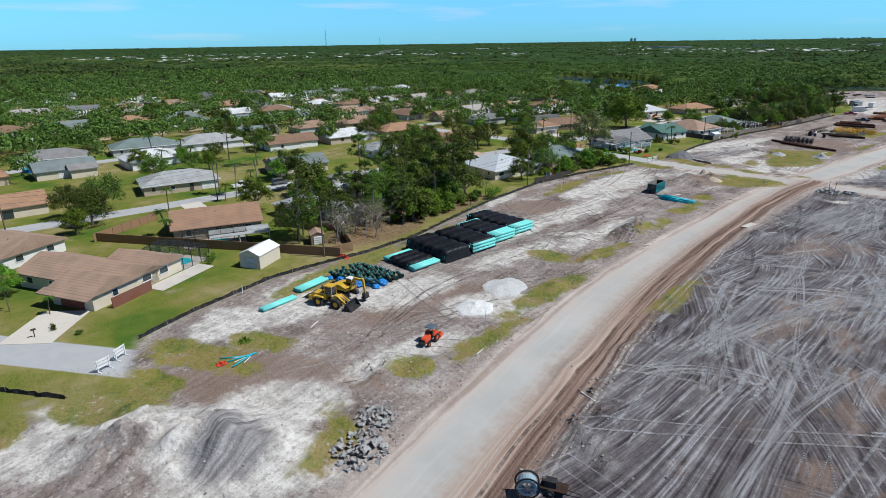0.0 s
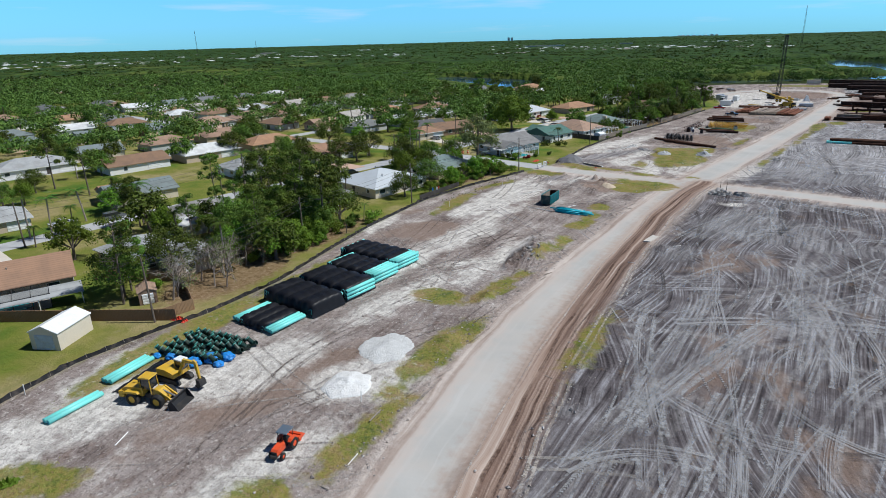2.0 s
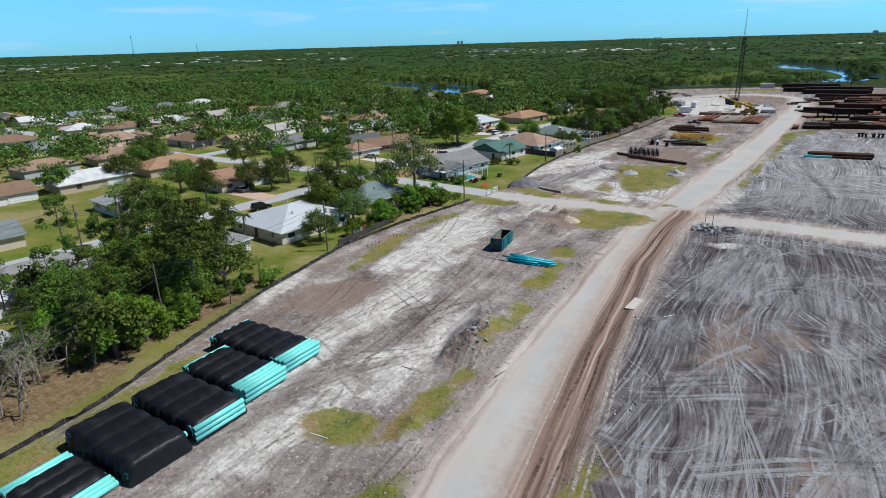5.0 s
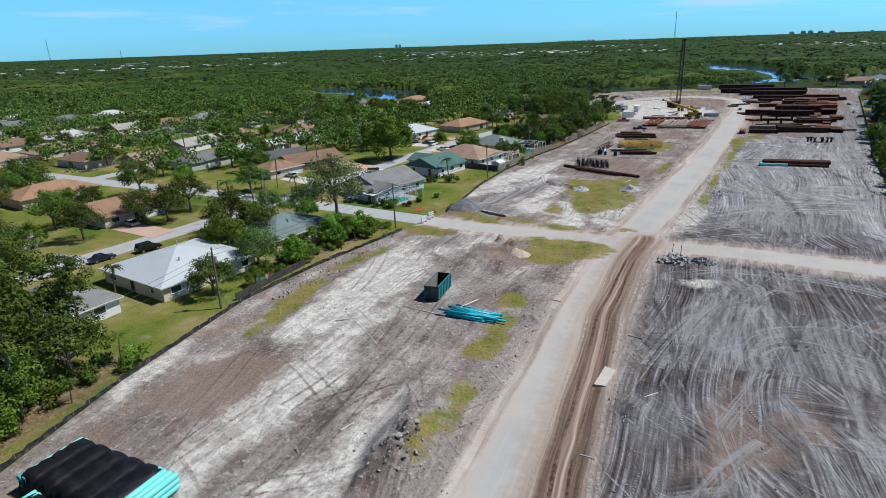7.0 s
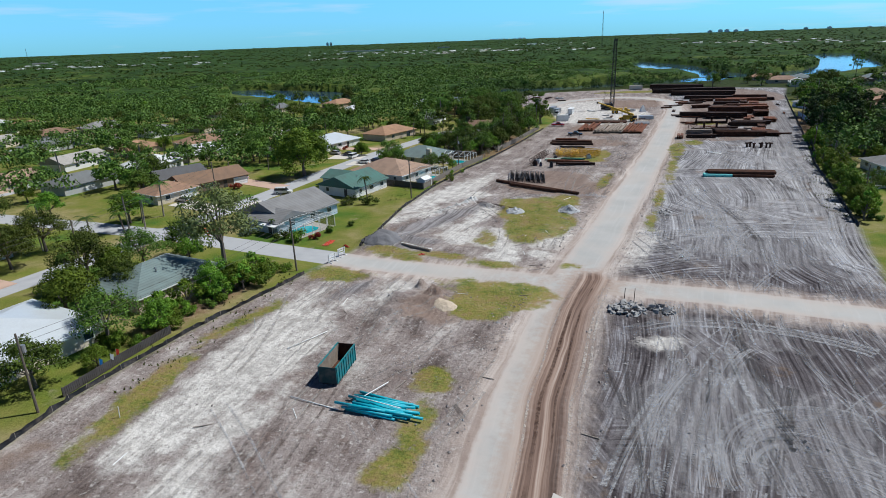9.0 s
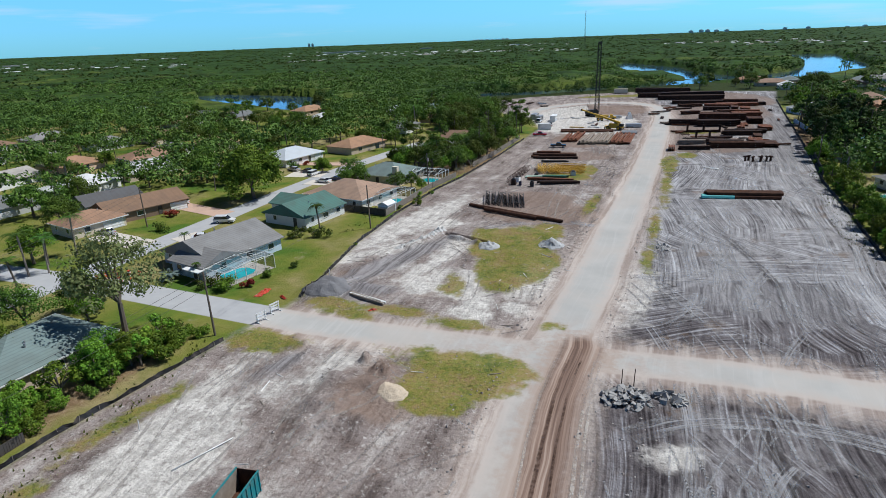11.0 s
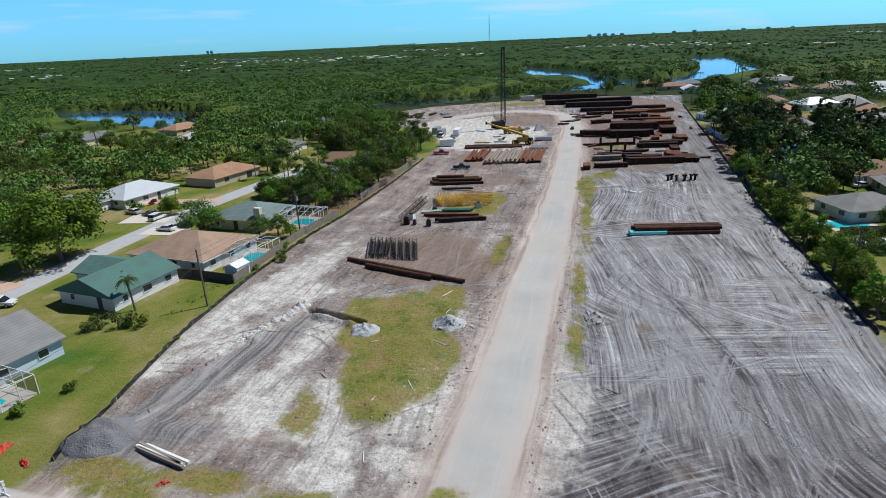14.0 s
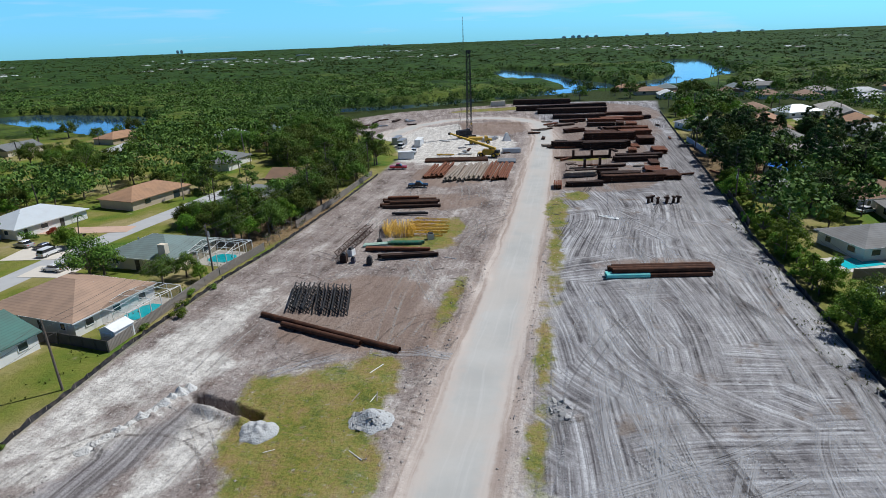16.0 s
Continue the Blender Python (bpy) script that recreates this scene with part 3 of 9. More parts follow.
for x0, y0, x1, y1, n, r, h in RIDGES:
    for i in range(n):
        t = (i + rl.random()) / n
        MOUNDS.append((x0 + (x1 - x0) * t + rl.gauss(0, r * 0.7), y0 + (y1 - y0) * t + rl.gauss(0, r * 0.7), r * rl.uniform(0.5, 1.1), r * rl.uniform(0.5, 1.1), h * rl.uniform(0.5, 1.1), rl.uniform(0, 90)))


def spaced(a, b, step, grow=0.0):
    out = [a]
    while out[-1] < b:
        out.append(out[-1] + step)
        step *= 1 + grow
    return out


def ground_height(X, Y):
    """Mounds, ruts and the trench of the site; flat outside; far land rises a little."""
    site = np.clip(inside_poly(X, Y, SITE) / 4, 0, 1)
    paved = np.clip((dist_line(X, Y, MAIN) - 4.2) / 3, 0, 1) * np.clip((dist_line(X, Y, CROSS) - 3.5) / 2, 0, 1)
    k = site * paved
    z = k * ((vnoise(X, Y, 9, 1) - 0.5) * 0.35 + (vnoise(X, Y, 2.6, 2) - 0.5) * 0.18 + (vnoise(X, Y, 1.1, 3) - 0.5) * 0.1)
    for x, y, a, b, h, turn in MOUNDS:
        c, s = math.cos(radians(turn)), math.sin(radians(turn))
        u, v = (X - x) * c + (Y - y) * s, -(X - x) * s + (Y - y) * c
        near = (abs(X - x) < 5 * max(a, b)) & (abs(Y - y) < 5 * max(a, b))
        g = np.exp(-((u / a) ** 2 + (v / b) ** 2))
        z = z + np.where(near, g * h * (0.55 + 0.9 * vnoise(X, Y, 1.3, 5)), 0)
    z = z - 0.12 * np.clip(1.8 - abs(dist_line(X, Y, MUD)), 0, 1) * (0.5 + vnoise(X, Y, 1.5, 6))
    z = z - 1.9 * np.clip((1.0 - dist_line(X, Y, [(-54.5, 231.2), (-50.5, 229.7), (-46.2, 227.4)])) / 0.35, 0, 1)
    for w in WATERS:
        z = z - 2.0 * np.clip(inside_poly(X, Y, w) / 6, 0, 1)
    R = np.hypot(X + 20, Y - 100)
    return z + 16 * np.clip((R - 2300) / 2600, 0, 1) ** 1.3


gx = np.array(sorted(set([round(v, 3) for v in [-v for v in spaced(92, 290, 1.6)] + [-v for v in spaced(290, 6500, 4, 0.09)] + spaced(-92, 62, 0.72) + spaced(-56, -45, 0.24) + spaced(62, 6500, 2, 0.09)])))
gy = np.array(sorted(set([round(v, 3) for v in [-v for v in spaced(5, 6500, 4, 0.12)] + spaced(-5, 285, 0.72) + spaced(225.5, 233, 0.24) + spaced(285, 560, 1.5) + spaced(560, 6500, 4, 0.07)])))
GX, GY = np.meshgrid(gx, gy)
GZ = ground_height(GX, GY)
nx, ny = len(gx), len(gy)
idx = np.arange(nx * ny).reshape(ny, nx)
quads = np.stack([idx[:-1, :-1], idx[:-1, 1:], idx[1:, 1:], idx[1:, :-1]], -1).reshape(-1, 4)

fields = {}
fields["site"] = inside_poly(GX, GY, SITE)
fields["road"] = np.maximum(3.7 - dist_line(GX, GY, MAIN), 3.1 - dist_line(GX, GY, CROSS))
fields["street"] = np.max([3.2 - dist_line(GX, GY, s) for s in STREETS], 0)
fields["mud"] = 2.4 - dist_line(GX, GY, MUD)
for key, rows in (("grass", GRASS), ("pale", PALE), ("brown", BROWN), ("dark", DARK)):
    fields[key] = np.max([ellipse(GX, GY, *r) for r in rows], 0)
right = np.interp(GY, [p[1] for p in MAIN[:17]], [p[0] for p in MAIN[:17]])
fields["right"] = GX - right
fields["mud_side"] = GX - np.interp(GY, [p[1] for p in MUD], [p[0] for p in MUD])
fields["north"] = np.clip(GY - 215, -200, 200)
fields["litter"] = np.max([ellipse(GX, GY, *r) for r in LITTER], 0)
fields["woods"] = np.clip(np.maximum.reduce([np.hypot(GX + 60, GY - 60) - 470, GY - 470, np.minimum(GX - 44, 330 - 0 * GX) * 0 - 50]), -200, 200)

# wheel tracks on the bare field, pairs of lines that run mostly with the road, some across
track = np.zeros(GX.shape)
rng = random.Random(5)


def lay_track(pts, strength, gauge=2.1, width=0.45):
    global track
    P = np.array(pts)
    x0, x1, y0, y1 = P[:, 0].min() - 3, P[:, 0].max() + 3, P[:, 1].min() - 3, P[:, 1].max() + 3
    i0, i1, j0, j1 = np.searchsorted(gy, y0), np.searchsorted(gy, y1), np.searchsorted(gx, x0), np.searchsorted(gx, x1)
    if i1 - i0 < 2 or j1 - j0 < 2:
        return
    sub = (slice(i0, i1), slice(j0, j1))
    d = dist_line(GX[sub], GY[sub], pts)
    line = np.exp(-((d - gauge / 2) / width) ** 2) if gauge else np.exp(-(d / width) ** 2)
    track[sub] = np.maximum(track[sub], line * strength)


for i in range(110):
    y = rng.uniform(30, 330) if i < 75 else rng.uniform(195, 290)
    x = np.interp(y, [p[1] for p in MAIN[:17]], [p[0] for p in MAIN[:17]]) + rng.uniform(8, 55)
    a = radians(rng.gauss(4, 14) if i % 4 else rng.uniform(0, 180))
    turn = rng.gauss(0, 0.018)
    n = rng.randint(5, 14)
    pts = []
    for k in range(n):
        pts.append((x, y))
        x, y, a = x + math.sin(a) * 5, y + math.cos(a) * 5, a + turn * 5
    lay_track(pts, rng.uniform(0.35, 1.0))
for i in range(26):
    y = rng.uniform(34, 320)
    x = np.interp(y, [p[1] for p in MAIN[:17]], [p[0] for p in MAIN[:17]]) - rng.uniform(6, 38)
    a, turn = radians(rng.gauss(2, 10)), rng.gauss(0, 0.012)
    pts = []
    for k in range(rng.randint(5, 12)):
        pts.append((x, y))
        x, y, a = x + math.sin(a) * 5, y + math.cos(a) * 5, a + turn * 5
    lay_track(pts, rng.uniform(0.2, 0.7))
lay_track([(-22, 200), (-14, 232), (-8, 262), (2, 285)], 1.0, 2.2, 0.6)
lay_track([(-16, 205), (-4, 216), (8, 232), (22, 268)], 1.0, 2.2, 0.6)
lay_track([(-10, 228), (-2, 222), (6, 230), (4, 244), (-6, 247)], 0.9, 2.2, 0.6)
lay_track([(24, 262), (22, 290), (32, 330), (50, 400)], 1.0, 2.4, 0.8)
lay_track([(20, 256), (26, 290), (36, 340), (56, 420)], 0.9, 2.4, 0.8)
lay_track([(-31, 93), (-10, 96), (12, 93), (30, 92)], 0.9, 0, 0.7)
lay_track([(-6, 84), (0, 100), (-4, 112)], 1.0, 2.2)
for r in (6, 8.5, 11, 14):
    k = rng.uniform(0, 6)
    lay_track([(-6 + rng.gauss(0, 0.3) + r * math.cos(k + t * 0.25), 124 + r * 0.8 * math.sin(k + t * 0.25)) for t in range(17)], 0.5)
fields["track"] = track

# ---- ground ----
g = Nodes("ground of dirt and lawn", 0.95, 0, 0.1)
along_y = g.t.nodes.new("ShaderNodeSeparateXYZ")
g.put(along_y.inputs[0], g.pos)
run = along_y.outputs[1]


def lane(side, k):
    """Places as (metres beside a line, metres along it), a little wavy."""
    n = g.t.nodes.new("ShaderNodeCombineXYZ")
    g.put(n.inputs[0], g.m("ADD", g.attr(side), g.m("MULTIPLY", g.m("SUBTRACT", g.noise(0.09, 2), 0.5), k)))
    g.put(n.inputs[1], run)
    return n.outputs[0]


def swirl(size, reach):
    """Places bent by a slow swirl, so that straight lines come out as long curves."""
    n = g.t.nodes.new("ShaderNodeVectorMath")
    n.operation = "MULTIPLY_ADD"
    g.put(n.inputs[0], g.noise(size, 1, color=True))
    n.inputs[1].default_value = (reach, reach, 0)
    g.put(n.inputs[2], g.pos)
    return n.outputs[0]


beside = lane("right", 1.6)
fine = g.noise(2.2, 5, 0.65)
streak_b = g.noise(1.0, 5, 0.65, g.map(beside, (1.7, 0.04, 1)))
hair = g.noise(1.0, 3, 0.6, g.map(beside, (5.0, 0.07, 1)))
wob = g.m("MULTIPLY", g.m("SUBTRACT", g.noise(0.7, 4, 0.65), 0.5), 5.0)
wob_small = g.m("MULTIPLY", g.m("SUBTRACT", g.noise(1.4, 3), 0.5), 1.6)
ragged = g.m("ADD", g.m("MULTIPLY", wob, 0.5), g.m("MULTIPLY", g.m("SUBTRACT", g.noise(0.24, 4, 0.6), 0.5), 6.0))


def zone(name, lo, hi, w):
    return g.step(g.m("ADD", g.attr(name), w), lo, hi)


# sandy dirt west of the road: soft cloudy tones drawn out along the road, hair-fine drag lines, dark damp patches
cloud = g.noise(0.16, 5, 0.6)
broad = g.noise(1.0, 4, 0.6, g.map(beside, (0.3, 0.05, 1)))
tone = g.m("ADD", g.m("ADD", g.m("MULTIPLY", cloud, 0.36), g.m("MULTIPLY", broad, 0.36)), g.m("ADD", g.m("MULTIPLY", streak_b, 0.18), g.m("MULTIPLY", hair, 0.1)))
dirt = g.ramp(tone, (0.4, (0.115, 0.09, 0.08)), (0.46, (0.225, 0.184, 0.168)), (0.53, (0.32, 0.274, 0.252)), (0.61, (0.5, 0.455, 0.42)))
dirt = g.mix(g.m("MULTIPLY", g.step(g.noise(0.33, 5, 0.7), 0.52, 0.66), 0.55), dirt, (0.22, 0.16, 0.135))
dirt = g.mix(g.m("MULTIPLY", g.step(g.noise(0.6, 6, 0.75), 0.57, 0.66), 0.5), dirt, (0.14, 0.112, 0.1))
dirt = g.mix(g.m("MULTIPLY", g.step(g.noise(0.45, 6, 0.75, g.map(None, (1, 1, 1), 40)), 0.58, 0.68), 0.45), dirt, (0.56, 0.52, 0.475))
dirt = g.mix(g.m("MULTIPLY", g.step(hair, 0.56, 0.64), 0.35), dirt, g.mix(1.0, dirt, (0.55, 0.52, 0.5), "MULTIPLY"))
dirt = g.mix(g.m("MULTIPLY", g.step(g.noise(1.6, 6, 0.78), 0.52, 0.6), 0.7), dirt, g.mix(1.0, dirt, (0.46, 0.42, 0.4), "MULTIPLY"))
dirt = g.mix(g.m("MULTIPLY", g.step(g.noise(1.3, 6, 0.78, g.map(None, (1, 1, 1), 65)), 0.55, 0.64), 0.6), dirt, (0.6, 0.565, 0.525))
# grey field east of the road: combed lines that swing round in long curves, patch by patch
bent_a, bent_b = swirl(0.014, 26.0), swirl(0.02, 26.0)
comb_a = g.noise(1.0, 3, 0.6, g.map(bent_a, (2.3, 0.03, 1), 8))
comb_b = g.noise(1.0, 3, 0.6, g.map(bent_b, (2.0, 0.04, 1), 78))
comb_c = g.noise(1.0, 3, 0.6, g.map(bent_b, (2.1, 0.03, 1), -24))
wide_a = g.noise(1.0, 3, 0.6, g.map(bent_a, (0.34, 0.025, 1), 4))
lines = g.mix(g.step(g.noise(0.035, 2), 0.54, 0.6), comb_a, comb_b)
lines = g.mix(g.step(g.noise(0.05, 2, 0.5, g.map(None, (1, 1, 1), 0, (70, 20, 0))), 0.55, 0.6), lines, comb_c)
tone = g.m("ADD", g.m("ADD", g.m("MULTIPLY", lines, 0.55), g.m("MULTIPLY", wide_a, 0.25)), g.m("MULTIPLY", g.noise(0.22, 5, 0.65), 0.2))
field = g.ramp(tone, (0.4, (0.038, 0.032, 0.034)), (0.47, (0.105, 0.091, 0.094)), (0.53, (0.165, 0.149, 0.153)), (0.6, (0.36, 0.35, 0.368)))
field2 = g.ramp(tone, (0.4, (0.07, 0.064, 0.067)), (0.46, (0.2, 0.188, 0.193)), (0.53, (0.32, 0.309, 0.316)), (0.6, (0.52, 0.515, 0.53)))
field = g.mix(g.step(g.m("ADD", g.noise(0.03, 3), g.step(g.attr("north"), -60.0, 40.0)), 0.7, 1.1), field, field2)
field = g.mix(g.m("MULTIPLY", g.step(g.noise(0.14, 5, 0.7), 0.58, 0.68), 0.65), field, g.mix(fine, (0.12, 0.08, 0.055), (0.23, 0.165, 0.115)))
field = g.mix(g.m("MULTIPLY", g.step(g.noise(0.09, 5, 0.7, g.map(None, (1, 1, 1), 25)), 0.57, 0.68), 0.5), field, g.mix(lines, (0.3, 0.285, 0.285), (0.55, 0.545, 0.55)))
c = g.mix(g.step(g.m("ADD", g.attr("right"), wob), 3.0, 9.0), dirt, field)
c = g.mix(g.m("MULTIPLY", zone("brown", -0.9, 1.3, ragged), 0.75), c, g.mix(streak_b, (0.14, 0.094, 0.072), (0.32, 0.235, 0.187)))
c = g.mix(g.m("MULTIPLY", zone("pale", -1.0, 1.3, ragged), g.m("SUBTRACT", 0.95, g.m("MULTIPLY", g.step(g.noise(1.6, 6, 0.78), 0.52, 0.62), 0.5))), c, g.mix(g.step(g.m("ADD", g.m("MULTIPLY", streak_b, 0.35), g.m("MULTIPLY", g.noise(0.5, 6, 0.72), 0.65)), 0.4, 0.6), (0.42, 0.39, 0.36), (0.72, 0.685, 0.635)))
# dark grey dirt, and the painted cloud shade by the east fence
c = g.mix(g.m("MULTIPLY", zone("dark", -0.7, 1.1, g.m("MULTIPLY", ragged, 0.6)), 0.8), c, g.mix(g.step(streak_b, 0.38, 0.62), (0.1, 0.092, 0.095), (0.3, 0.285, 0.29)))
tr = g.m("MULTIPLY", g.step(g.attr("track"), 0.15, 0.85), g.step(g.noise(1.0, 3, 0.7, g.map(None, (1.2, 0.5, 1))), 0.25, 0.62))
c = g.mix(g.m("MULTIPLY", tr, 0.3), c, (0.5, 0.48, 0.47))
rough_part = g.m("ADD", g.m("MULTIPLY", g.step(g.m("ADD", g.attr("right"), wob), 3.0, 9.0), 0.45), 0.35)
c = g.mix(g.m("MULTIPLY", g.m("MULTIPLY", g.step(fine, 0.52, 0.68), 0.6), rough_part), c, g.mix(1.0, c, (0.42, 0.4, 0.39), "MULTIPLY"))
c = g.mix(g.m("MULTIPLY", rough_part, 0.5), c, g.mix(1.0, c, g.ramp(g.noise(9.0, 3, 0.7), (0.35, (0.4, 0.4, 0.4)), (0.65, (1.15, 1.15, 1.15))), "MULTIPLY"))
c = g.mix(g.m("MULTIPLY", g.step(g.noise(3.5, 4, 0.7), 0.64, 0.74), 0.3), c, (0.58, 0.55, 0.52))
# dusty shoulders, the paved road, the mud beside it
dust = g.noise(1.0, 4, 0.6, g.map(beside, (0.9, 0.03, 1)))
should = g.m("MULTIPLY", g.step(g.m("ADD", g.attr("road"), g.m("MULTIPLY", wob, 1.3)), -5.0, -0.3), 0.72)
c = g.mix(should, c, g.mix(g.step(dust, 0.36, 0.64), (0.32, 0.25, 0.21), (0.56, 0.485, 0.43)))
along = g.noise(1.0, 4, 0.65, g.map(beside, (1.3, 0.025, 1)))
pave = g.mix(g.step(g.noise(0.12, 4, 0.6), 0.3, 0.7), (0.385, 0.375, 0.355), (0.45, 0.435, 0.41))
pave = g.mix(g.m("MULTIPLY", g.step(along, 0.5, 0.65), 0.3), pave, (0.52, 0.505, 0.485))
pave = g.mix(g.m("MULTIPLY", g.step(g.noise(0.07, 3, 0.6), 0.45, 0.62), 0.6), pave, (0.46, 0.42, 0.38))
edge_dust = g.m("SUBTRACT", 1.0, g.step(g.m("ADD", g.attr("road"), g.m("MULTIPLY", wob, 0.6)), -0.1, 2.0))
pave = g.mix(g.m("MULTIPLY", edge_dust, 0.75), pave, g.mix(dust, (0.4, 0.33, 0.285), (0.54, 0.475, 0.43)))
crossing = g.m("MULTIPLY", g.step(g.m("MULTIPLY", g.m("ABSOLUTE", g.m("SUBTRACT", run, 184.0)), -1.0), -13.0, -3.0), g.step(g.m("MULTIPLY", g.m("ABSOLUTE", g.attr("right")), -1.0), -26.0, -6.0))
pave = g.mix(g.m("MULTIPLY", g.m("MULTIPLY", crossing, g.step(g.noise(0.35, 5, 0.7), 0.36, 0.6)), 0.75), pave, g.mix(fine, (0.3, 0.24, 0.2), (0.5, 0.43, 0.385)))
pave = g.mix(g.m("MULTIPLY", g.step(g.m("ADD", g.attr("mud"), wob), -3.4, -0.2), 0.75), pave, g.mix(along, (0.3, 0.225, 0.18), (0.44, 0.355, 0.3)))
c = g.mix(g.step(g.m("ADD", g.attr("road"), g.m("MULTIPLY", wob, 0.16)), -0.3, 0.35), c, pave)
rut = g.noise(1.0, 3, 0.55, g.map(lane("mud_side", 0.8), (0.8, 0.012, 1)))
rut_fine = g.noise(1.0, 3, 0.6, g.map(lane("mud_side", 0.8), (4.0, 0.05, 1)))
mud = g.ramp(g.m("ADD", g.m("MULTIPLY", rut, 0.72), g.m("MULTIPLY", rut_fine, 0.28)), (0.38, (0.075, 0.045, 0.034)), (0.46, (0.17, 0.108, 0.082)), (0.53, (0.29, 0.205, 0.16)), (0.62, (0.46, 0.375, 0.32)))
c = g.mix(g.m("MULTIPLY", zone("mud", -1.4, 1.2, wob_small), 0.92), c, mud)
# weeds on the site
weed = g.ramp(g.m("ADD", g.m("MULTIPLY", g.noise(0.22, 4, 0.6), 0.6), g.m("MULTIPLY", g.noise(1.6, 5, 0.7), 0.4)), (0.36, (0.07, 0.105, 0.012)), (0.46, (0.17, 0.18, 0.026)), (0.54, (0.235, 0.195, 0.05)), (0.64, (0.26, 0.175, 0.085)))
gr = g.m("MULTIPLY", zone("grass", -0.5, 0.7, g.m("MULTIPLY", ragged, 0.75)), g.step(g.noise(0.9, 4, 0.7), 0.22, 0.44))
weed = g.mix(g.m("MULTIPLY", g.step(g.noise(2.4, 5, 0.75), 0.5, 0.62), 0.6), weed, g.mix(1.0, weed, (0.42, 0.45, 0.4), "MULTIPLY"))
weed = g.mix(g.m("MULTIPLY", g.step(g.noise(1.1, 5, 0.75, g.map(None, (0.5, 1.6, 1), 15)), 0.55, 0.64), 0.6), weed, (0.25, 0.17, 0.09))
c = g.mix(g.m("MULTIPLY", gr, 0.92), c, weed)
# lawns outside the site
lawn = g.ramp(g.noise(0.05, 4, 0.6), (0.37, (0.08, 0.15, 0.02)), (0.46, (0.165, 0.19, 0.032)), (0.53, (0.22, 0.21, 0.055)), (0.64, (0.33, 0.27, 0.13)))
lawn = g.mix(g.m("MULTIPLY", g.step(g.noise(0.5, 4), 0.4, 0.7), 0.35), lawn, (0.12, 0.15, 0.03))
lawn = g.mix(g.m("MULTIPLY", g.step(g.noise(0.19, 4), 0.62, 0.74), 0.6), lawn, (0.33, 0.28, 0.2))
lawn = g.mix(g.m("MULTIPLY", fine, 0.5), lawn, g.mix(1.0, lawn, (0.5, 0.55, 0.45), "MULTIPLY"))
lit = g.ramp(g.noise(1.2, 5, 0.7), (0.3, (0.1, 0.06, 0.035)), (0.5, (0.2, 0.125, 0.075)), (0.7, (0.32, 0.24, 0.17)))
lawn = g.mix(g.m('MULTIPLY', zone('litter', -1.0, 2.0, wob), 0.85), lawn, lit)
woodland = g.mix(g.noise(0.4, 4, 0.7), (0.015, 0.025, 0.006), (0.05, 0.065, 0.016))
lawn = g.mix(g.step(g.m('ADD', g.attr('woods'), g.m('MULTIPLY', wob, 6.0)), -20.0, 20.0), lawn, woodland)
asph = g.mix(g.noise(0.5, 4), (0.34, 0.34, 0.35), (0.45, 0.45, 0.45))
lawn = g.mix(g.step(g.attr("street"), -0.15, 0.2), lawn, asph)
c = g.mix(g.step(g.m("ADD", g.attr("site"), g.m("MULTIPLY", wob, 0.4)), -1.2, 1.2), lawn, c)
g.color(c)
unpaved = g.m("SUBTRACT", 1.0, g.step(g.m("MAXIMUM", g.attr("road"), g.attr("street")), -2.6, 0.2))
g.bump(g.m("MULTIPLY", g.m("ADD", g.noise(1.1, 6, 0.72), g.m("MULTIPLY", fine, 0.6)), g.m("ADD", g.m("MULTIPLY", unpaved, 0.95), 0.05)), 0.9, 0.2)
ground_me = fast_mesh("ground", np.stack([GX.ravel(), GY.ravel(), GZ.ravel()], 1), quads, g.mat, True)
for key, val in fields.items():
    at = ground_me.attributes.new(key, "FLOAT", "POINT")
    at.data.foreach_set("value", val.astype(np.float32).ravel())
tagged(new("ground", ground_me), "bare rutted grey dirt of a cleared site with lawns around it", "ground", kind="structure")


def flat_poly(name, pts, z, mat, label, category, kind="structure"):
    me = bpy.data.meshes.new(name)
    me.from_pydata([(x, y, z) for x, y in pts], [], [tuple(range(len(pts)))])
    me.materials.append(mat)
    return tagged(new(name, me), label, category, kind=kind)


for w in WATERS:
    flat_poly("water", [(x * 1.0, y * 1.0) for x, y in w], -0.25, M_WATER, "calm dark blue lagoon water among mangroves", "water")

# ---- silt fences, yard fences, poles and wires ----
def steps_along(pts, gap):
    """Points every gap metres along a polyline, with headings in degrees."""
    out, carry = [], 0.0
    for (x0, y0), (x1, y1) in zip(pts[:-1], pts[1:]):
        L = math.hypot(x1 - x0, y1 - y0)
        s = carry
        while s < L:
            out.append((x0 + (x1 - x0) * s / L, y0 + (y1 - y0) * s / L, math.degrees(math.atan2(y1 - y0, x1 - x0))))
            s += gap
        carry = s - L
    return out


def ground_z(x, y):
    """Height of the ground sheet at a place."""
    i = min(max(int(np.searchsorted(gx, x)) - 1, 0), nx - 2)
    j = min(max(int(np.searchsorted(gy, y)) - 1, 0), ny - 2)
    u, v = (x - gx[i]) / (gx[i + 1] - gx[i]), (y - gy[j]) / (gy[j + 1] - gy[j])
    return float((GZ[j, i] * (1 - u) + GZ[j, i + 1] * u) * (1 - v) + (GZ[j + 1, i] * (1 - u) + GZ[j + 1, i + 1] * u) * v)


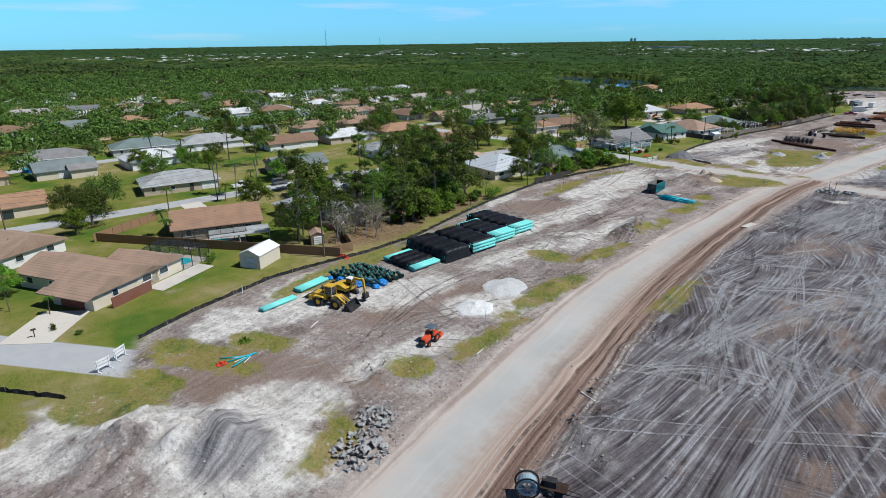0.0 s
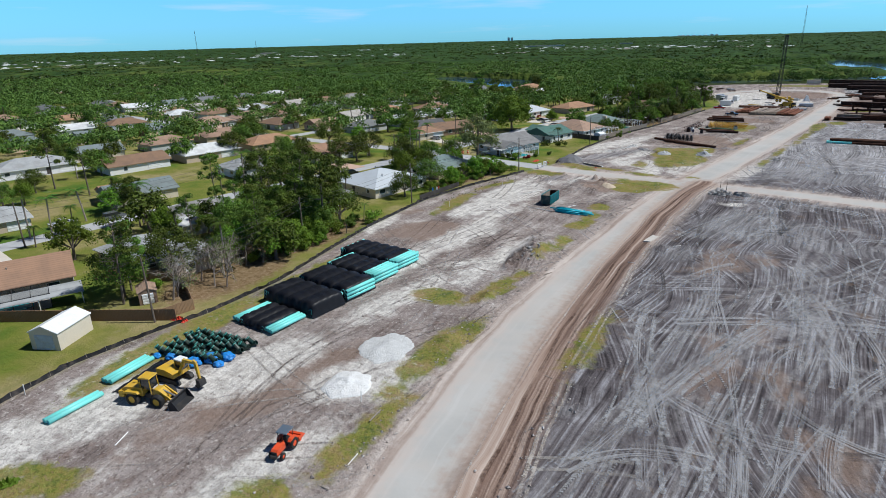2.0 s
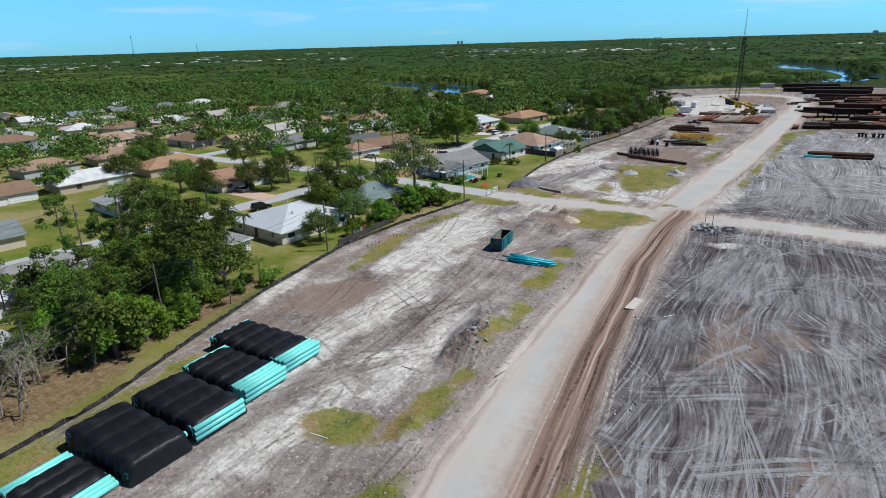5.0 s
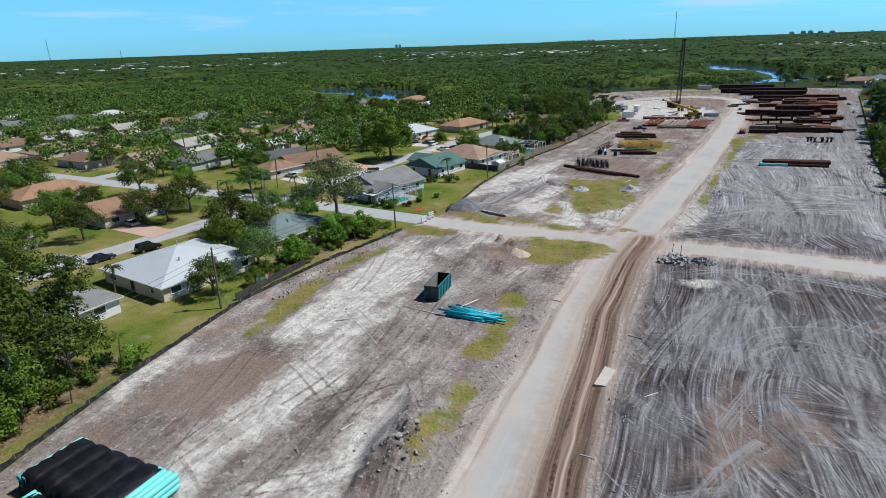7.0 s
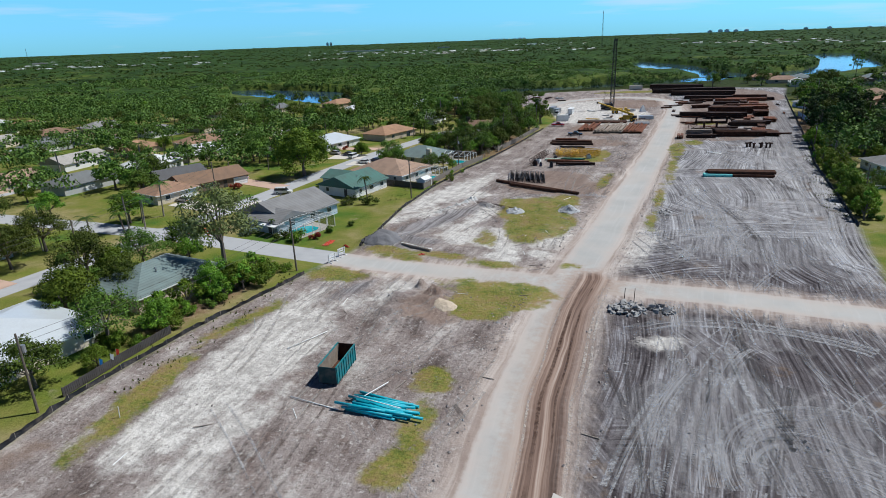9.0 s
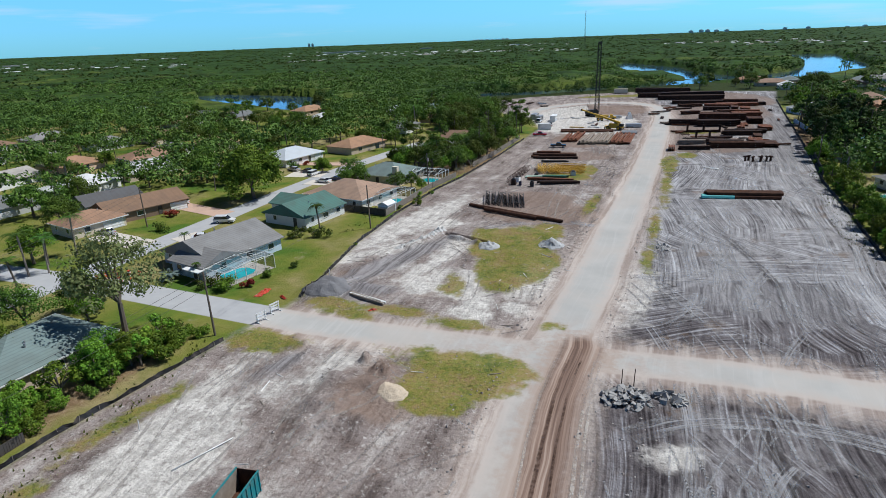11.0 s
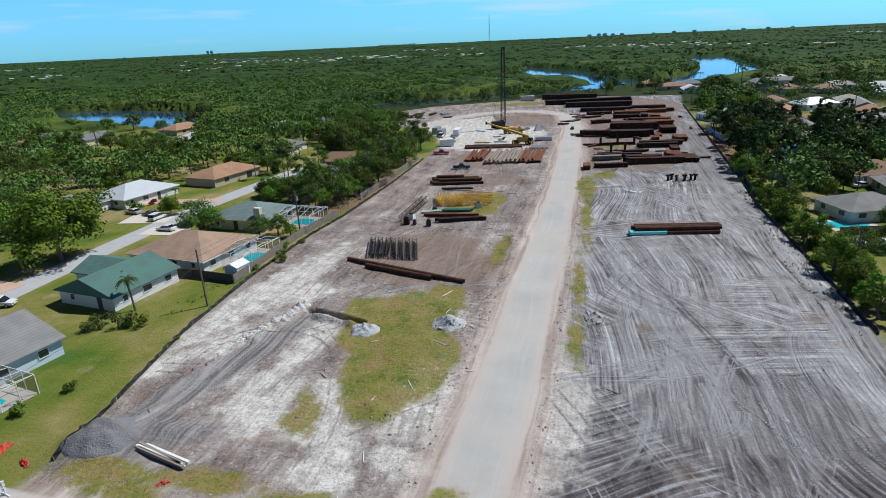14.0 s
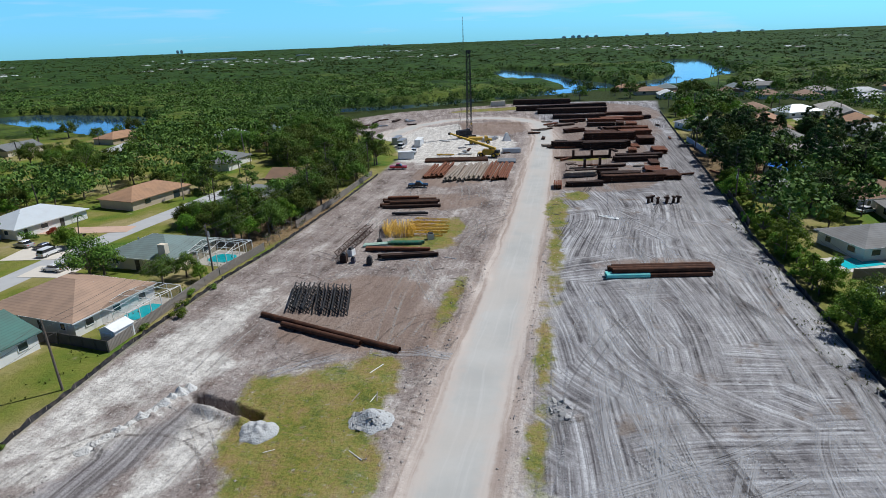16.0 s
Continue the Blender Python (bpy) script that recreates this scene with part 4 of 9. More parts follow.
def silt_fence(pts, label, h=0.6):
    """Black filter cloth sagging between wooden stakes."""
    x0, y0 = pts[0]
    root = thing("silt_fence", pose(0, 0, 0), label, "fence", "silt fences")
    ps = steps_along(pts, 0.8)
    r = random.Random(int(x0))
    vs, fs = [], []
    for i, (x, y, a) in enumerate(ps):
        z = ground_z(x, y)
        j = r.gauss(0, 0.07)
        sag = -0.1 * math.sin(i * math.pi / 3) ** 2 + r.gauss(0, 0.04)
        nx_, ny_ = -math.sin(radians(a)), math.cos(radians(a))
        for off, zz in ((-0.55, -0.05), (0.0, 0.06), (0.03 + j, h * 0.5 + sag / 2), (0.06 + 2 * j, h + sag), (0.1 + 2 * j, h + sag), (0.12 + j, h * 0.5), (0.2, -0.05)):
            vs.append((x - nx_ * off, y - ny_ * off, z + zz))
        if i:
            for k in range(6):
                o = (i - 1) * 7 + k
                fs.append((o, o + 7, o + 8, o + 1))
    part("cloth", fast_mesh("cloth", np.array(vs), np.array(fs), M_CLOTHBLACK), None, root)
    stake = Mesh().box(0, 0, -0.2, 0.05, 0.05, h + 0.35).data("stake", M_WOODPALE)
    for x, y, a in steps_along(pts, 2.4):
        s = part("stake", stake, None, root)
        s.matrix_basis = pose(x + 0.12 * math.sin(radians(a)), y - 0.12 * math.cos(radians(a)), ground_z(x, y), r.gauss(0, 4), r.gauss(0, 4), a)


silt_fence(SILT_A, "sagging black silt fence on wooden stakes at the site edge")
silt_fence(SILT_B, "black silt fence on wooden stakes before back yards")
silt_fence([(-79.5, 10.8), (-69.8, 16.2)], "short run of black silt fence on weedy lawn")
silt_fence(FENCE_R, "dark silt fence along the far side of the bare field")


def board_fence(pts, h, mat, label, panel=2.4, gaps=False):
    root = thing("wooden_fence", pose(0, 0, 0), label, "fence", "yard fences")
    r = random.Random(int(pts[0][1] * 10))
    m = Mesh()
    n = 12 if not gaps else 9
    front, w = [], panel / n
    for k in range(n):
        a = -panel / 2 + w * k
        front += [(a, -0.0), (a + w * 0.06, -0.03), (a + w * 0.8, -0.035), (a + w * 0.86, 0.0)]
    m.prism(front + [(panel / 2, 0.0), (panel / 2, 0.05), (-panel / 2, 0.05)], 0.03, h)
    pm = m.data("panel", mat)
    post = Mesh().box(0, 0.06, -0.2, 0.11, 0.11, h + 0.28).data("post", mat)
    for x, y, a in steps_along(pts, panel):
        p = part("panel", pm, None, root)
        p.matrix_basis = pose(x + panel / 2 * math.cos(radians(a)), y + panel / 2 * math.sin(radians(a)), 0, r.gauss(0, 1), 0, a + r.gauss(0, 1))
        q = part("post", post, None, root)
        q.matrix_basis = pose(x, y, 0, 0, 0, a)


board_fence([(-129, 41), (-121, 45.2), (-84.6, 65)], 1.8, M_WOOD, "brown board privacy fence behind the lawn")
board_fence([(-84.4, 65.2), (-83.4, 69.6)], 1.8, planked("fresh fence wood", (0.4, 0.24, 0.11)), "fresh tan board fence at the corner of a yard")
board_fence([(-83.6, 69.8), (-95, 76.5), (-107, 71)], 1.8, M_WOOD, "brown board fence between back yards")
board_fence([(-135, 56), (-129, 41.2)], 1.8, M_WOOD, "brown board fence at the side of a yard")
board_fence([(x - 1.7, y) for x, y in [(-70.4, 243), (-66, 270), (-61.8, 285)]], 1.6, M_WOODPALE, "weathered grey picket fence along the back yards", gaps=True)
board_fence([(x - 1.7, y) for x, y in [(-59, 300), (-55, 320), (-49.8, 352)]], 1.7, M_WOODPALE, "pale weathered board fence by the woods", gaps=True)
board_fence([(-72, 243), (-80, 245.6), (-92, 248)], 1.7, M_WOODDARK, "dark board fence between two yards")
board_fence([(-86.9, 139.5), (-86.2, 147), (-85.2, 155)], 1.2, M_WOODDARK, "low dark garden fence behind the silt fence", gaps=True)
board_fence([(61.5, 398), (58.8, 374), (69, 376)], 1.9, plain("pale blue vinyl", (0.42, 0.52, 0.66), 0.5), "pale blue vinyl fence at a back yard")
board_fence([(41, 263), (58, 264)], 1.7, M_WOODPALE, "grey board fence beside a pool")
board_fence([(44.5, 322), (37.2, 292)], 1.7, M_WOODDARK, "dark board fence beneath trees")

POLES = [(-84.9, 64.2), (-89, 100), (-87.3, 136.3), (-78.4, 181.6), (-72.6, 233.5), (-68.6, 271.5), (-61.5, 316), (-53, 360)]
POLES_R = [(32.2, 242.4), (36.5, 276), (42, 310), (58, 380)]
POLES_S = [(-146.5, 30), (-140, 74), (-133, 118), (-119.5, 176), (-126, 229)]


def utility_pole(x, y, h, arm, can):
    r = thing("utility_pole", pose(x, y, 0, random.Random(int(y)).gauss(0, 0.8), random.Random(int(y) + 1).gauss(0, 0.8), 75), "weathered wooden utility pole with wires", "utility pole", "utility poles")
    part("pole", Mesh().rod((0, 0, -0.3), (0, 0, h), 0.17, 0.11, 8), M_POLE, r)
    if arm:
        part("crossarm", Mesh().box(0, 0, h - 0.6, 0.12, 1.9, 0.14), M_POLE, r)
    for k in (-0.8, 0.0, 0.8):
        part("insulator", Mesh().rod((0, k if arm else 0.12, h - 0.45 - (0 if arm else abs(k - 0.8))), (0, k if arm else 0.25, h - 0.2 - (0 if arm else abs(k - 0.8))), 0.05, 0.06, 6), M_STEEL, r)
    if can:
        part("transformer", Mesh().rod((0.35, 0, h - 2.4), (0.35, 0, h - 1.5), 0.25, 0.25, 10), M_STEEL, r, "grey pole transformer")


def wire(a, b, sag, name="overhead_wire"):
    cu = bpy.data.curves.new(name, "CURVE")
    cu.dimensions, cu.bevel_depth, cu.bevel_resolution = "3D", 0.022, 0
    sp = cu.splines.new("POLY")
    n = 14
    sp.points.add(n)
    for i in range(n + 1):
        t = i / n
        sp.points[i].co = (a[0] + (b[0] - a[0]) * t, a[1] + (b[1] - a[1]) * t, a[2] + (b[2] - a[2]) * t - sag * 4 * t * (1 - t), 1)
    cu.materials.append(M_WIRE)
    tagged(new(name, cu), "thin sagging overhead wire between utility poles", "wire", "overhead wires")


for line, h in ((POLES, 9.8), (POLES_R, 8.5), (POLES_S, 9.5)):
    for i, (x, y) in enumerate(line):
        utility_pole(x, y, h, False, i in (2, 5))
    for (x0, y0), (x1, y1) in zip(line[:-1], line[1:]):
        for z in (h - 0.3, h - 1.1, h - 2.3):
            wire((x0 + 0.15, y0, z), (x1 + 0.15, y1, z), 0.9)

# ---- houses ----
M_WALL = {k: plain(k + " stucco", c, 0.85, wear=0.25, scale=0.5, dirt=tuple(v * 0.7 for v in c)) for k, c in
          {"cream": (0.68, 0.6, 0.47), "white": (0.78, 0.77, 0.74), "pale blue": (0.6, 0.68, 0.74), "tan": (0.55, 0.45, 0.34), "grey": (0.5, 0.5, 0.49), "brown": (0.25, 0.17, 0.12), "peach": (0.68, 0.5, 0.38)}.items()}
M_ROOF = {k: shingle(k + " shingles", c) for k, c in
          {"tan": (0.42, 0.285, 0.205), "brown": (0.27, 0.17, 0.11), "grey": (0.27, 0.265, 0.26), "dark grey": (0.13, 0.13, 0.135), "green": (0.1, 0.2, 0.17), "grey green": (0.2, 0.26, 0.25), "pale grey": (0.42, 0.43, 0.43), "orange brown": (0.37, 0.225, 0.145)}.items()}
M_ROOF["white metal"] = plain("white metal roofing", (0.74, 0.78, 0.8), 0.35, 0.3, wear=0.1, scale=0.4)
M_ROOF["blue cover"] = plain("blue roof cover", (0.05, 0.24, 0.75), 0.4, wear=0.1, scale=0.5)
M_ROOF["mixed"] = shingle("assorted shingles", (0.3, 0.3, 0.3), palette=[(0.36, 0.24, 0.17), (0.3, 0.29, 0.28), (0.62, 0.63, 0.63), (0.27, 0.17, 0.11), (0.45, 0.42, 0.38), (0.42, 0.25, 0.15), (0.2, 0.21, 0.21), (0.72, 0.73, 0.73), (0.22, 0.26, 0.26)])
M_DRIVE = plain("pale driveway concrete", (0.62, 0.57, 0.5), 0.85, wear=0.25, scale=0.3, dirt=(0.45, 0.38, 0.32))
M_DRIVEPINK = plain("pinkish paver driveway", (0.55, 0.38, 0.29), 0.85, wear=0.3, scale=0.3)
M_FRAME = M_WHITE


def roof_mesh(w, d, kind, over=0.55, slope=0.38, eave=2.6, thick=0.16):
    """A closed roof solid over a w by d footprint; the ridge runs along the longer side."""
    m = Mesh()
    swap = d > w
    a, b = (d, w) if swap else (w, d)
    A, B = a / 2 + over, b / 2 + over
    h = B * slope
    e = A - B if kind == "hip" else A
    e = max(e, 0.05)
    top = [(-A, -B, eave), (A, -B, eave), (A, B, eave), (-A, B, eave), (-e, 0, eave + h), (e, 0, eave + h)]
    low = [(x, y, z - thick) for x, y, z in top[:4]]
    vs = top + low
    if swap:
        vs = [(-y, x, z) for x, y, z in vs]
    m.add(vs, [(0, 1, 5, 4), (2, 3, 4, 5), (1, 2, 5), (3, 0, 4), (9, 8, 7, 6), (0, 6, 7, 1), (1, 7, 8, 2), (2, 8, 9, 3), (3, 9, 6, 0)])
    return m


def wall_mesh(w, d, kind, eave=2.6, slope=0.38, over=0.55):
    m = Mesh()
    z = eave + 0.02
    m.box(0, 0, -0.2, w, d, z + 0.2 - 0.12)
    if kind == "gable":
        if w >= d:
            h = (d / 2) * slope
            for s in (-1, 1):
                m.slab([(-d / 2, z - 0.12), (d / 2, z - 0.12), (0, z + h + over * slope - 0.1)], "x", s * w / 2 - 0.06, s * w / 2 + 0.06)
        else:
            h = (w / 2) * slope
            for s in (-1, 1):
                m.slab([(-w / 2, z - 0.12), (w / 2, z - 0.12), (0, z + h + over * slope - 0.1)], "y", s * d / 2 - 0.06, s * d / 2 + 0.06)
    return m


def window(parent, x, y, z, w, h, rz, simple=False):
    """A window set on a wall whose outward side faces local -y before the turn rz."""
    t = Matrix.Translation((x, y, z)) @ Matrix.Rotation(radians(rz), 4, "Z")
    f = Mesh()
    ring = []
    for yy in (-0.08, 0.02):
        for a, b in ((w / 2 + 0.08, -0.06), (w / 2 - 0.03, 0.05)):
            ring += [(-a, yy, b), (a, yy, b), (a, yy, h - b), (-a, yy, h - b)]
    f.add(ring, [(i, (i + 1) % 4, 4 + (i + 1) % 4, 4 + i) for i in range(4)] + [(8 + i, 12 + i, 12 + (i + 1) % 4, 8 + (i + 1) % 4) for i in range(4)]
          + [(i, 8 + i, 8 + (i + 1) % 4, (i + 1) % 4) for i in range(4)] + [(4 + i, 4 + (i + 1) % 4, 12 + (i + 1) % 4, 12 + i) for i in range(4)])
    f.v = [tuple(t @ Vector(p)) for p in f.v]
    if simple:
        g_ = Mesh().box(0, -0.02, 0, w, 0.06, h)
        g_.v = [tuple(t @ Vector(q)) for q in g_.v]
        part("window", g_, M_GLASS, parent)
        return
    fr = part("window", f, M_FRAME, parent)
    p = Mesh().box(0, 0.0, 0.08, w - 0.08, 0.04, h - 0.06)
    p.v = [tuple(t @ Vector(q)) for q in p.v]
    part("pane", p, M_GLASS, fr)


def door(parent, x, y, w, h, rz, mat, name="door"):
    """A door leaf with grooves between its panels."""
    t = Matrix.Translation((x, y, 0)) @ Matrix.Rotation(radians(rz), 4, "Z")
    k = 4 if name == "garage_door" else 2
    prof = [(0.03, 0.02)]
    for i in range(k):
        z0, z1 = 0.02 + h * i / k, 0.02 + h * (i + 1) / k
        prof += [(-0.04, z0 + 0.03), (-0.08, z0 + 0.1), (-0.08, z1 - 0.1), (-0.04, z1 - 0.03)]
    prof.append((0.03, h + 0.02))
    m = Mesh().slab(prof, "x", -w / 2, w / 2)
    m.v = [tuple(t @ Vector(q)) for q in m.v]
    part(name, m, mat, parent)


def dress_walls(root, w, d, dx=0.0, dy=0.0, front=True, garage=True, sides="fblr", seed=0, every=4.5):
    r = random.Random(seed)
    for side, n, rz in (("f", w, 0), ("b", w, 180), ("l", d, -90), ("r", d, 90)):
        if side not in sides:
            continue
        c, s = math.cos(radians(rz)), math.sin(radians(rz))
        off = d / 2 if side in "fb" else w / 2
        k = max(1, int(n / every))
        for i in range(k):
            u = -n / 2 + n * (i + 0.5) / k
            x, y = dx + c * u + s * (off + 0.02), dy + s * u - c * (off + 0.02)
            if side == "f" and garage and i == k - 1:
                door(root, x, y, min(4.8, n / k - 0.4), 2.15, rz, M_WHITE, "garage_door")
            elif side == "f" and i == k // 2:
                door(root, x, y, 1.0, 2.1, rz, M_WOODDARK)
            elif side == "b" and i == k // 2:
                window(root, x, y, 0.1, 2.2, 2.05, rz, every > 5)
            else:
                window(root, x, y, 0.95, r.choice((1.0, 1.4, 1.8)), 1.15, rz, every > 5)


def cage(root, x, y, w, d, h=2.7, lean=0.5, tone=None):
    """A screened pool cage: white posts, rafters and dark mesh."""
    s = Mesh()
    top = Mesh()
    for a, b in (((-1, -1), (1, -1)), ((1, -1), (1, 1)), ((1, 1), (-1, 1)), ((-1, 1), (-1, -1))):
        top.rod((x + a[0] * w / 2, y + a[1] * d / 2, h), (x + b[0] * w / 2, y + b[1] * d / 2, h), 0.05, n=4)
    mat = tone or M_WHITE
    fr = part("pool_cage", top, mat, root, "aluminium screened pool cage")
    nx_, ny_ = max(2, round(w / 2.4)), max(2, round(d / 2.4))
    for i in range(nx_ + 1):
        px = x - w / 2 + w * i / nx_
        for yy in (y - d / 2, y + d / 2):
            part("post", Mesh().box(px, yy, 0, 0.1, 0.1, h), mat, fr)
        part("rafter", Mesh().rod((px, y - d / 2, h), (px, y, h + lean), 0.045, n=4).rod((px, y, h + lean), (px, y + d / 2, h), 0.045, n=4), mat, fr)
    for j in range(1, ny_):
        py = y - d / 2 + d * j / ny_
        zz = h + lean * (1 - abs(py - y) / (d / 2))
        for xx in (x - w / 2, x + w / 2):
            part("post", Mesh().box(xx, py, 0, 0.1, 0.1, zz), mat, fr)
        part("purlin", Mesh().rod((x - w / 2, py, zz), (x + w / 2, py, zz), 0.045, n=4), mat, fr)
    X0, X1, Y0, Y1 = x - w / 2, x + w / 2, y - d / 2, y + d / 2
    s.add([(X0, Y0, 0), (X1, Y0, 0), (X1, Y1, 0), (X0, Y1, 0), (X0, Y0, h), (X1, Y0, h), (X1, Y1, h), (X0, Y1, h), (X0, y, h + lean), (X1, y, h + lean)],
          [(0, 1, 5, 4), (2, 3, 7, 6), (4, 5, 9, 8), (6, 7, 8, 9), (1, 2, 6, 9, 5), (3, 0, 4, 8, 7)])
    sc = part("screen", s, M_SCREEN, fr)
    sc.visible_shadow = False
    part("pool", Mesh().prism([(x + u * w * 0.3, y + v * d * 0.24) for u, v in ((-1, -0.8), (-0.6, -1.1), (0.7, -1.1), (1, -0.5), (1, 0.6), (0.6, 1.1), (-0.5, 1.1), (-1, 0.6))], -0.1, 0.08), M_POOL, root, "turquoise swimming pool")
    part("pool_deck", Mesh().box(x, y, -0.1, w - 0.1, d - 0.1, 0.15), M_CONCRETE, root)


HOUSES = []


def house(x, y, rot, w, d, roof="hip", top="grey", wall="white", label="", wings=(), garage=True, slope=0.38, eave=2.6, plainer=False):
    r = thing("house", pose(x, y, 0, 0, 0, rot), label or f"single-storey {wall} stucco house with a {top} {roof} roof", "house", "houses of the neighbourhood")
    part("wall", wall_mesh(w, d, roof, eave, slope), M_WALL[wall], r)
    part("roof", roof_mesh(w, d, roof, slope=slope, eave=eave), M_ROOF[top], r)
    dress_walls(r, w, d, garage=garage, seed=int(abs(x * 7 + y)), every=9.0 if plainer else 4.5, sides="fb" if plainer else "fblr")
    f = Mesh()
    for s in (-1, 1):
        f.box(0, s * (d / 2 + 0.57), eave - 0.2, w + 1.16, 0.05, 0.2)
        f.box(s * (w / 2 + 0.57), 0, eave - 0.2, 0.05, d + 1.1, 0.2)
    if roof == "hip" and not plainer:
        part("fascia", f, M_WHITE, r)
    for wx, wy, ww, wd, wk in wings:
        m1, m2 = wall_mesh(ww, wd, wk, eave, slope), roof_mesh(ww, wd, wk, slope=slope, eave=eave + 0.03)
        for mm in (m1, m2):
            mm.v = [(p[0] + wx, p[1] + wy, p[2]) for p in mm.v]
        part("wing_wall", m1, M_WALL[wall], r)
        part("wing_roof", m2, M_ROOF[top], r)
        plainer or dress_walls(r, ww, wd, wx, wy, garage=False, sides="flr" if wy < 0 else "blr", seed=int(abs(wx * 5 + wy)))
    rr = random.Random(int(x * 3 + y))
    for k in range(0 if plainer else 2):
        vx, vy = rr.uniform(-w / 3.4, w / 3.4), rr.uniform(-d / 6, d / 6)
        part("roof_vent", Mesh().rod((vx, vy, eave + min(w, d) / 2 * slope * 0.5), (vx, vy, eave + min(w, d) / 2 * slope * 0.5 + 0.85), 0.14, 0.14, 6), M_STEEL, r)
    HOUSES.append((x, y, max(w, d) * 0.62 + 1.5))
    return r


hA = house(-105.2, 31.2, 20, 20, 9.5, "gable", "tan", "cream", "cream stucco ranch house with tan shingle gable roofs", wings=((6, -4.0, 8.5, 8, "gable"), (5.5, 6.0, 9, 8, "gable")), garage=False)
door(hA, 6, -8.06, 4.8, 2.2, 0, plain("red brown door paint", (0.2, 0.05, 0.03), 0.6), "garage_door")
cage(hA, 5.5, 13.4, 9.5, 6.5, tone=M_DARK)
part("side_gate", Mesh().box(12.0, -2.5, 0, 0.12, 7.5, 1.7), planked("reddish gate boards", (0.24, 0.07, 0.035)), hA, "reddish brown wooden side fence")
part("patio", Mesh().box(12.2, 7.5, -0.05, 3.5, 12, 0.12), M_CONCRETE, hA)
part("porch_roof", Mesh().slab([(-9.6, 2.35), (-8.0, 2.75), (-8.0, 2.6), (-9.6, 2.2)], "x", 0.5, 11), M_ROOF["tan"], hA)
hB = house(-131.5, 27, 20, 13, 12, "gable", "tan", "white", "white ranch house with tan gable roof and screened porch")
hC = house(-117.2, 61, 64, 17, 12.5, "gable", "orange brown", "tan", "tan house with a broad orange brown shingle roof and patio cover", garage=False)
cage(hC, -1, -9.2, 12, 5.6, 2.3, 0.2, M_DARK)
part("patio_cover", Mesh().slab([(-13.4, 2.05), (-9.2, 2.5), (-9.2, 2.4), (-13.4, 1.95)], "x", -2, 9.5), M_ROOF["pale grey"], hC, "grey metal patio cover")
for px in (-1.6, 3.5, 9.2):
    part("post", Mesh().box(px, -13.2, 0, 0.12, 0.12, 2.0), M_WHITE, hC)
hD = house(-110, 80, -6, 14, 10, "hip", "pale grey", "tan", "tan house with pale grey hip roofs", wings=((9.5, 3, 9, 9, "hip"),))
house(-162, 75, 72, 19, 12, "hip", "pale grey", "tan", "tan house with pale grey tile roof and solar panel")
house(-231, 96, 74, 22, 13, "hip", "grey green", "grey", "house with bluish grey roof and screened porch")
house(-232, 66, 74, 20, 12, "hip", "grey", "white", "white house with grey hip roof by a round blue pool")
house(-221, 117, 74, 22, 13, "hip", "pale grey", "white")
hI = house(-104, 146.5, -14, 17.5, 18, "hip", "white metal", "cream", "cream house with a large white metal hip roof", garage=False, slope=0.3)
hJ = house(-110, 126, -10, 15, 12.5, "hip", "grey", "white", "white house with grey shingle hip roof and lawn", garage=False)
hK = house(-98.5, 170, -13, 13, 16, "hip", "grey green", "tan", "house with grey green shingle roof among trees", garage=False)
hL = house(-96, 213, -20, 15, 16, "gable", "grey", "pale blue", "pale blue house with intersecting grey shingle gables", wings=((3.5, -6.5, 9, 8.5, "gable"),), garage=False)
cage(hL, 10.5, -5.5, 7.5, 11)
part("patio_awning", Mesh().slab([(-12.5, 2.35), (-9.5, 2.55), (-9.5, 2.45), (-12.5, 2.25)], "x", 4.5, 9), M_WHITE, hL, "white patio awning")
hM = house(-91, 240, -18, 12.5, 13.5, "gable", "green", "white", "white house with a green shingle roof", wings=((-7, 4, 8, 8, "gable"),), garage=False)
hN = house(-86, 257.5, -18, 18.5, 15, "hip", "tan", "white", "white house with a large tan shingle hip roof", garage=False)
cage(hN, 11.8, 2.5, 6, 11)
hO = house(-83, 281.5, -15, 15.5, 13, "hip", "grey green", "cream", "house with grey green hip roof and tall chimney", garage=False)
cage(hO, 12.2, 2.5, 8.5, 8.5, 2.7, 0.9)
part("chimney", Mesh().box(5.5, -5.2, 0, 1.6, 1.1, 5.2), M_WALL["cream"], hO, "cream stucco chimney")
house(-147.5, 174, 76, 15, 13, "gable", "orange brown", "cream", "cream house with orange brown roof and white gable trim")
house(-154, 146, 76, 14, 12, "hip", "pale grey", "white")
house(-127, 307, 70, 18, 13, "hip", "white metal", "white", "white house with a bright white metal roof")
house(-137, 292, 70, 16, 12, "hip", "grey", "pale blue")
house(-136, 240, 62, 19, 11, "gable", "brown", "brown", "brown brick house with a brown gable roof")
house(-149, 244, 62, 14, 10, "gable", "dark grey", "grey")
house(-182, 305, 62, 20, 12, "hip", "orange brown", "tan")
house(-172, 330, 62, 16, 12, "hip", "brown", "tan")
house(-184, 318, 70, 15, 11, "hip", "grey", "white")
house(-139, 226, 70, 12, 10, "hip", "orange brown", "cream")
house(-198, 232, 76, 13, 11, "gable", "tan", "peach")
house(-256, 217, 78, 20, 13, "hip", "tan", "peach")
house(-255, 241, 78, 20, 13, "hip", "tan", "cream")
house(-251, 263, 78, 20, 13, "hip", "brown", "peach")
house(-105, 450, 0, 18, 13, "gable", "grey green", "pale blue", "pale blue house with a blue grey gable roof")
house(-128, 443, 40, 15, 11, "hip", "white metal", "white")
house(-73, 347, -10, 14, 11, "gable", "brown", "brown", "brown roofed house half hidden by trees")
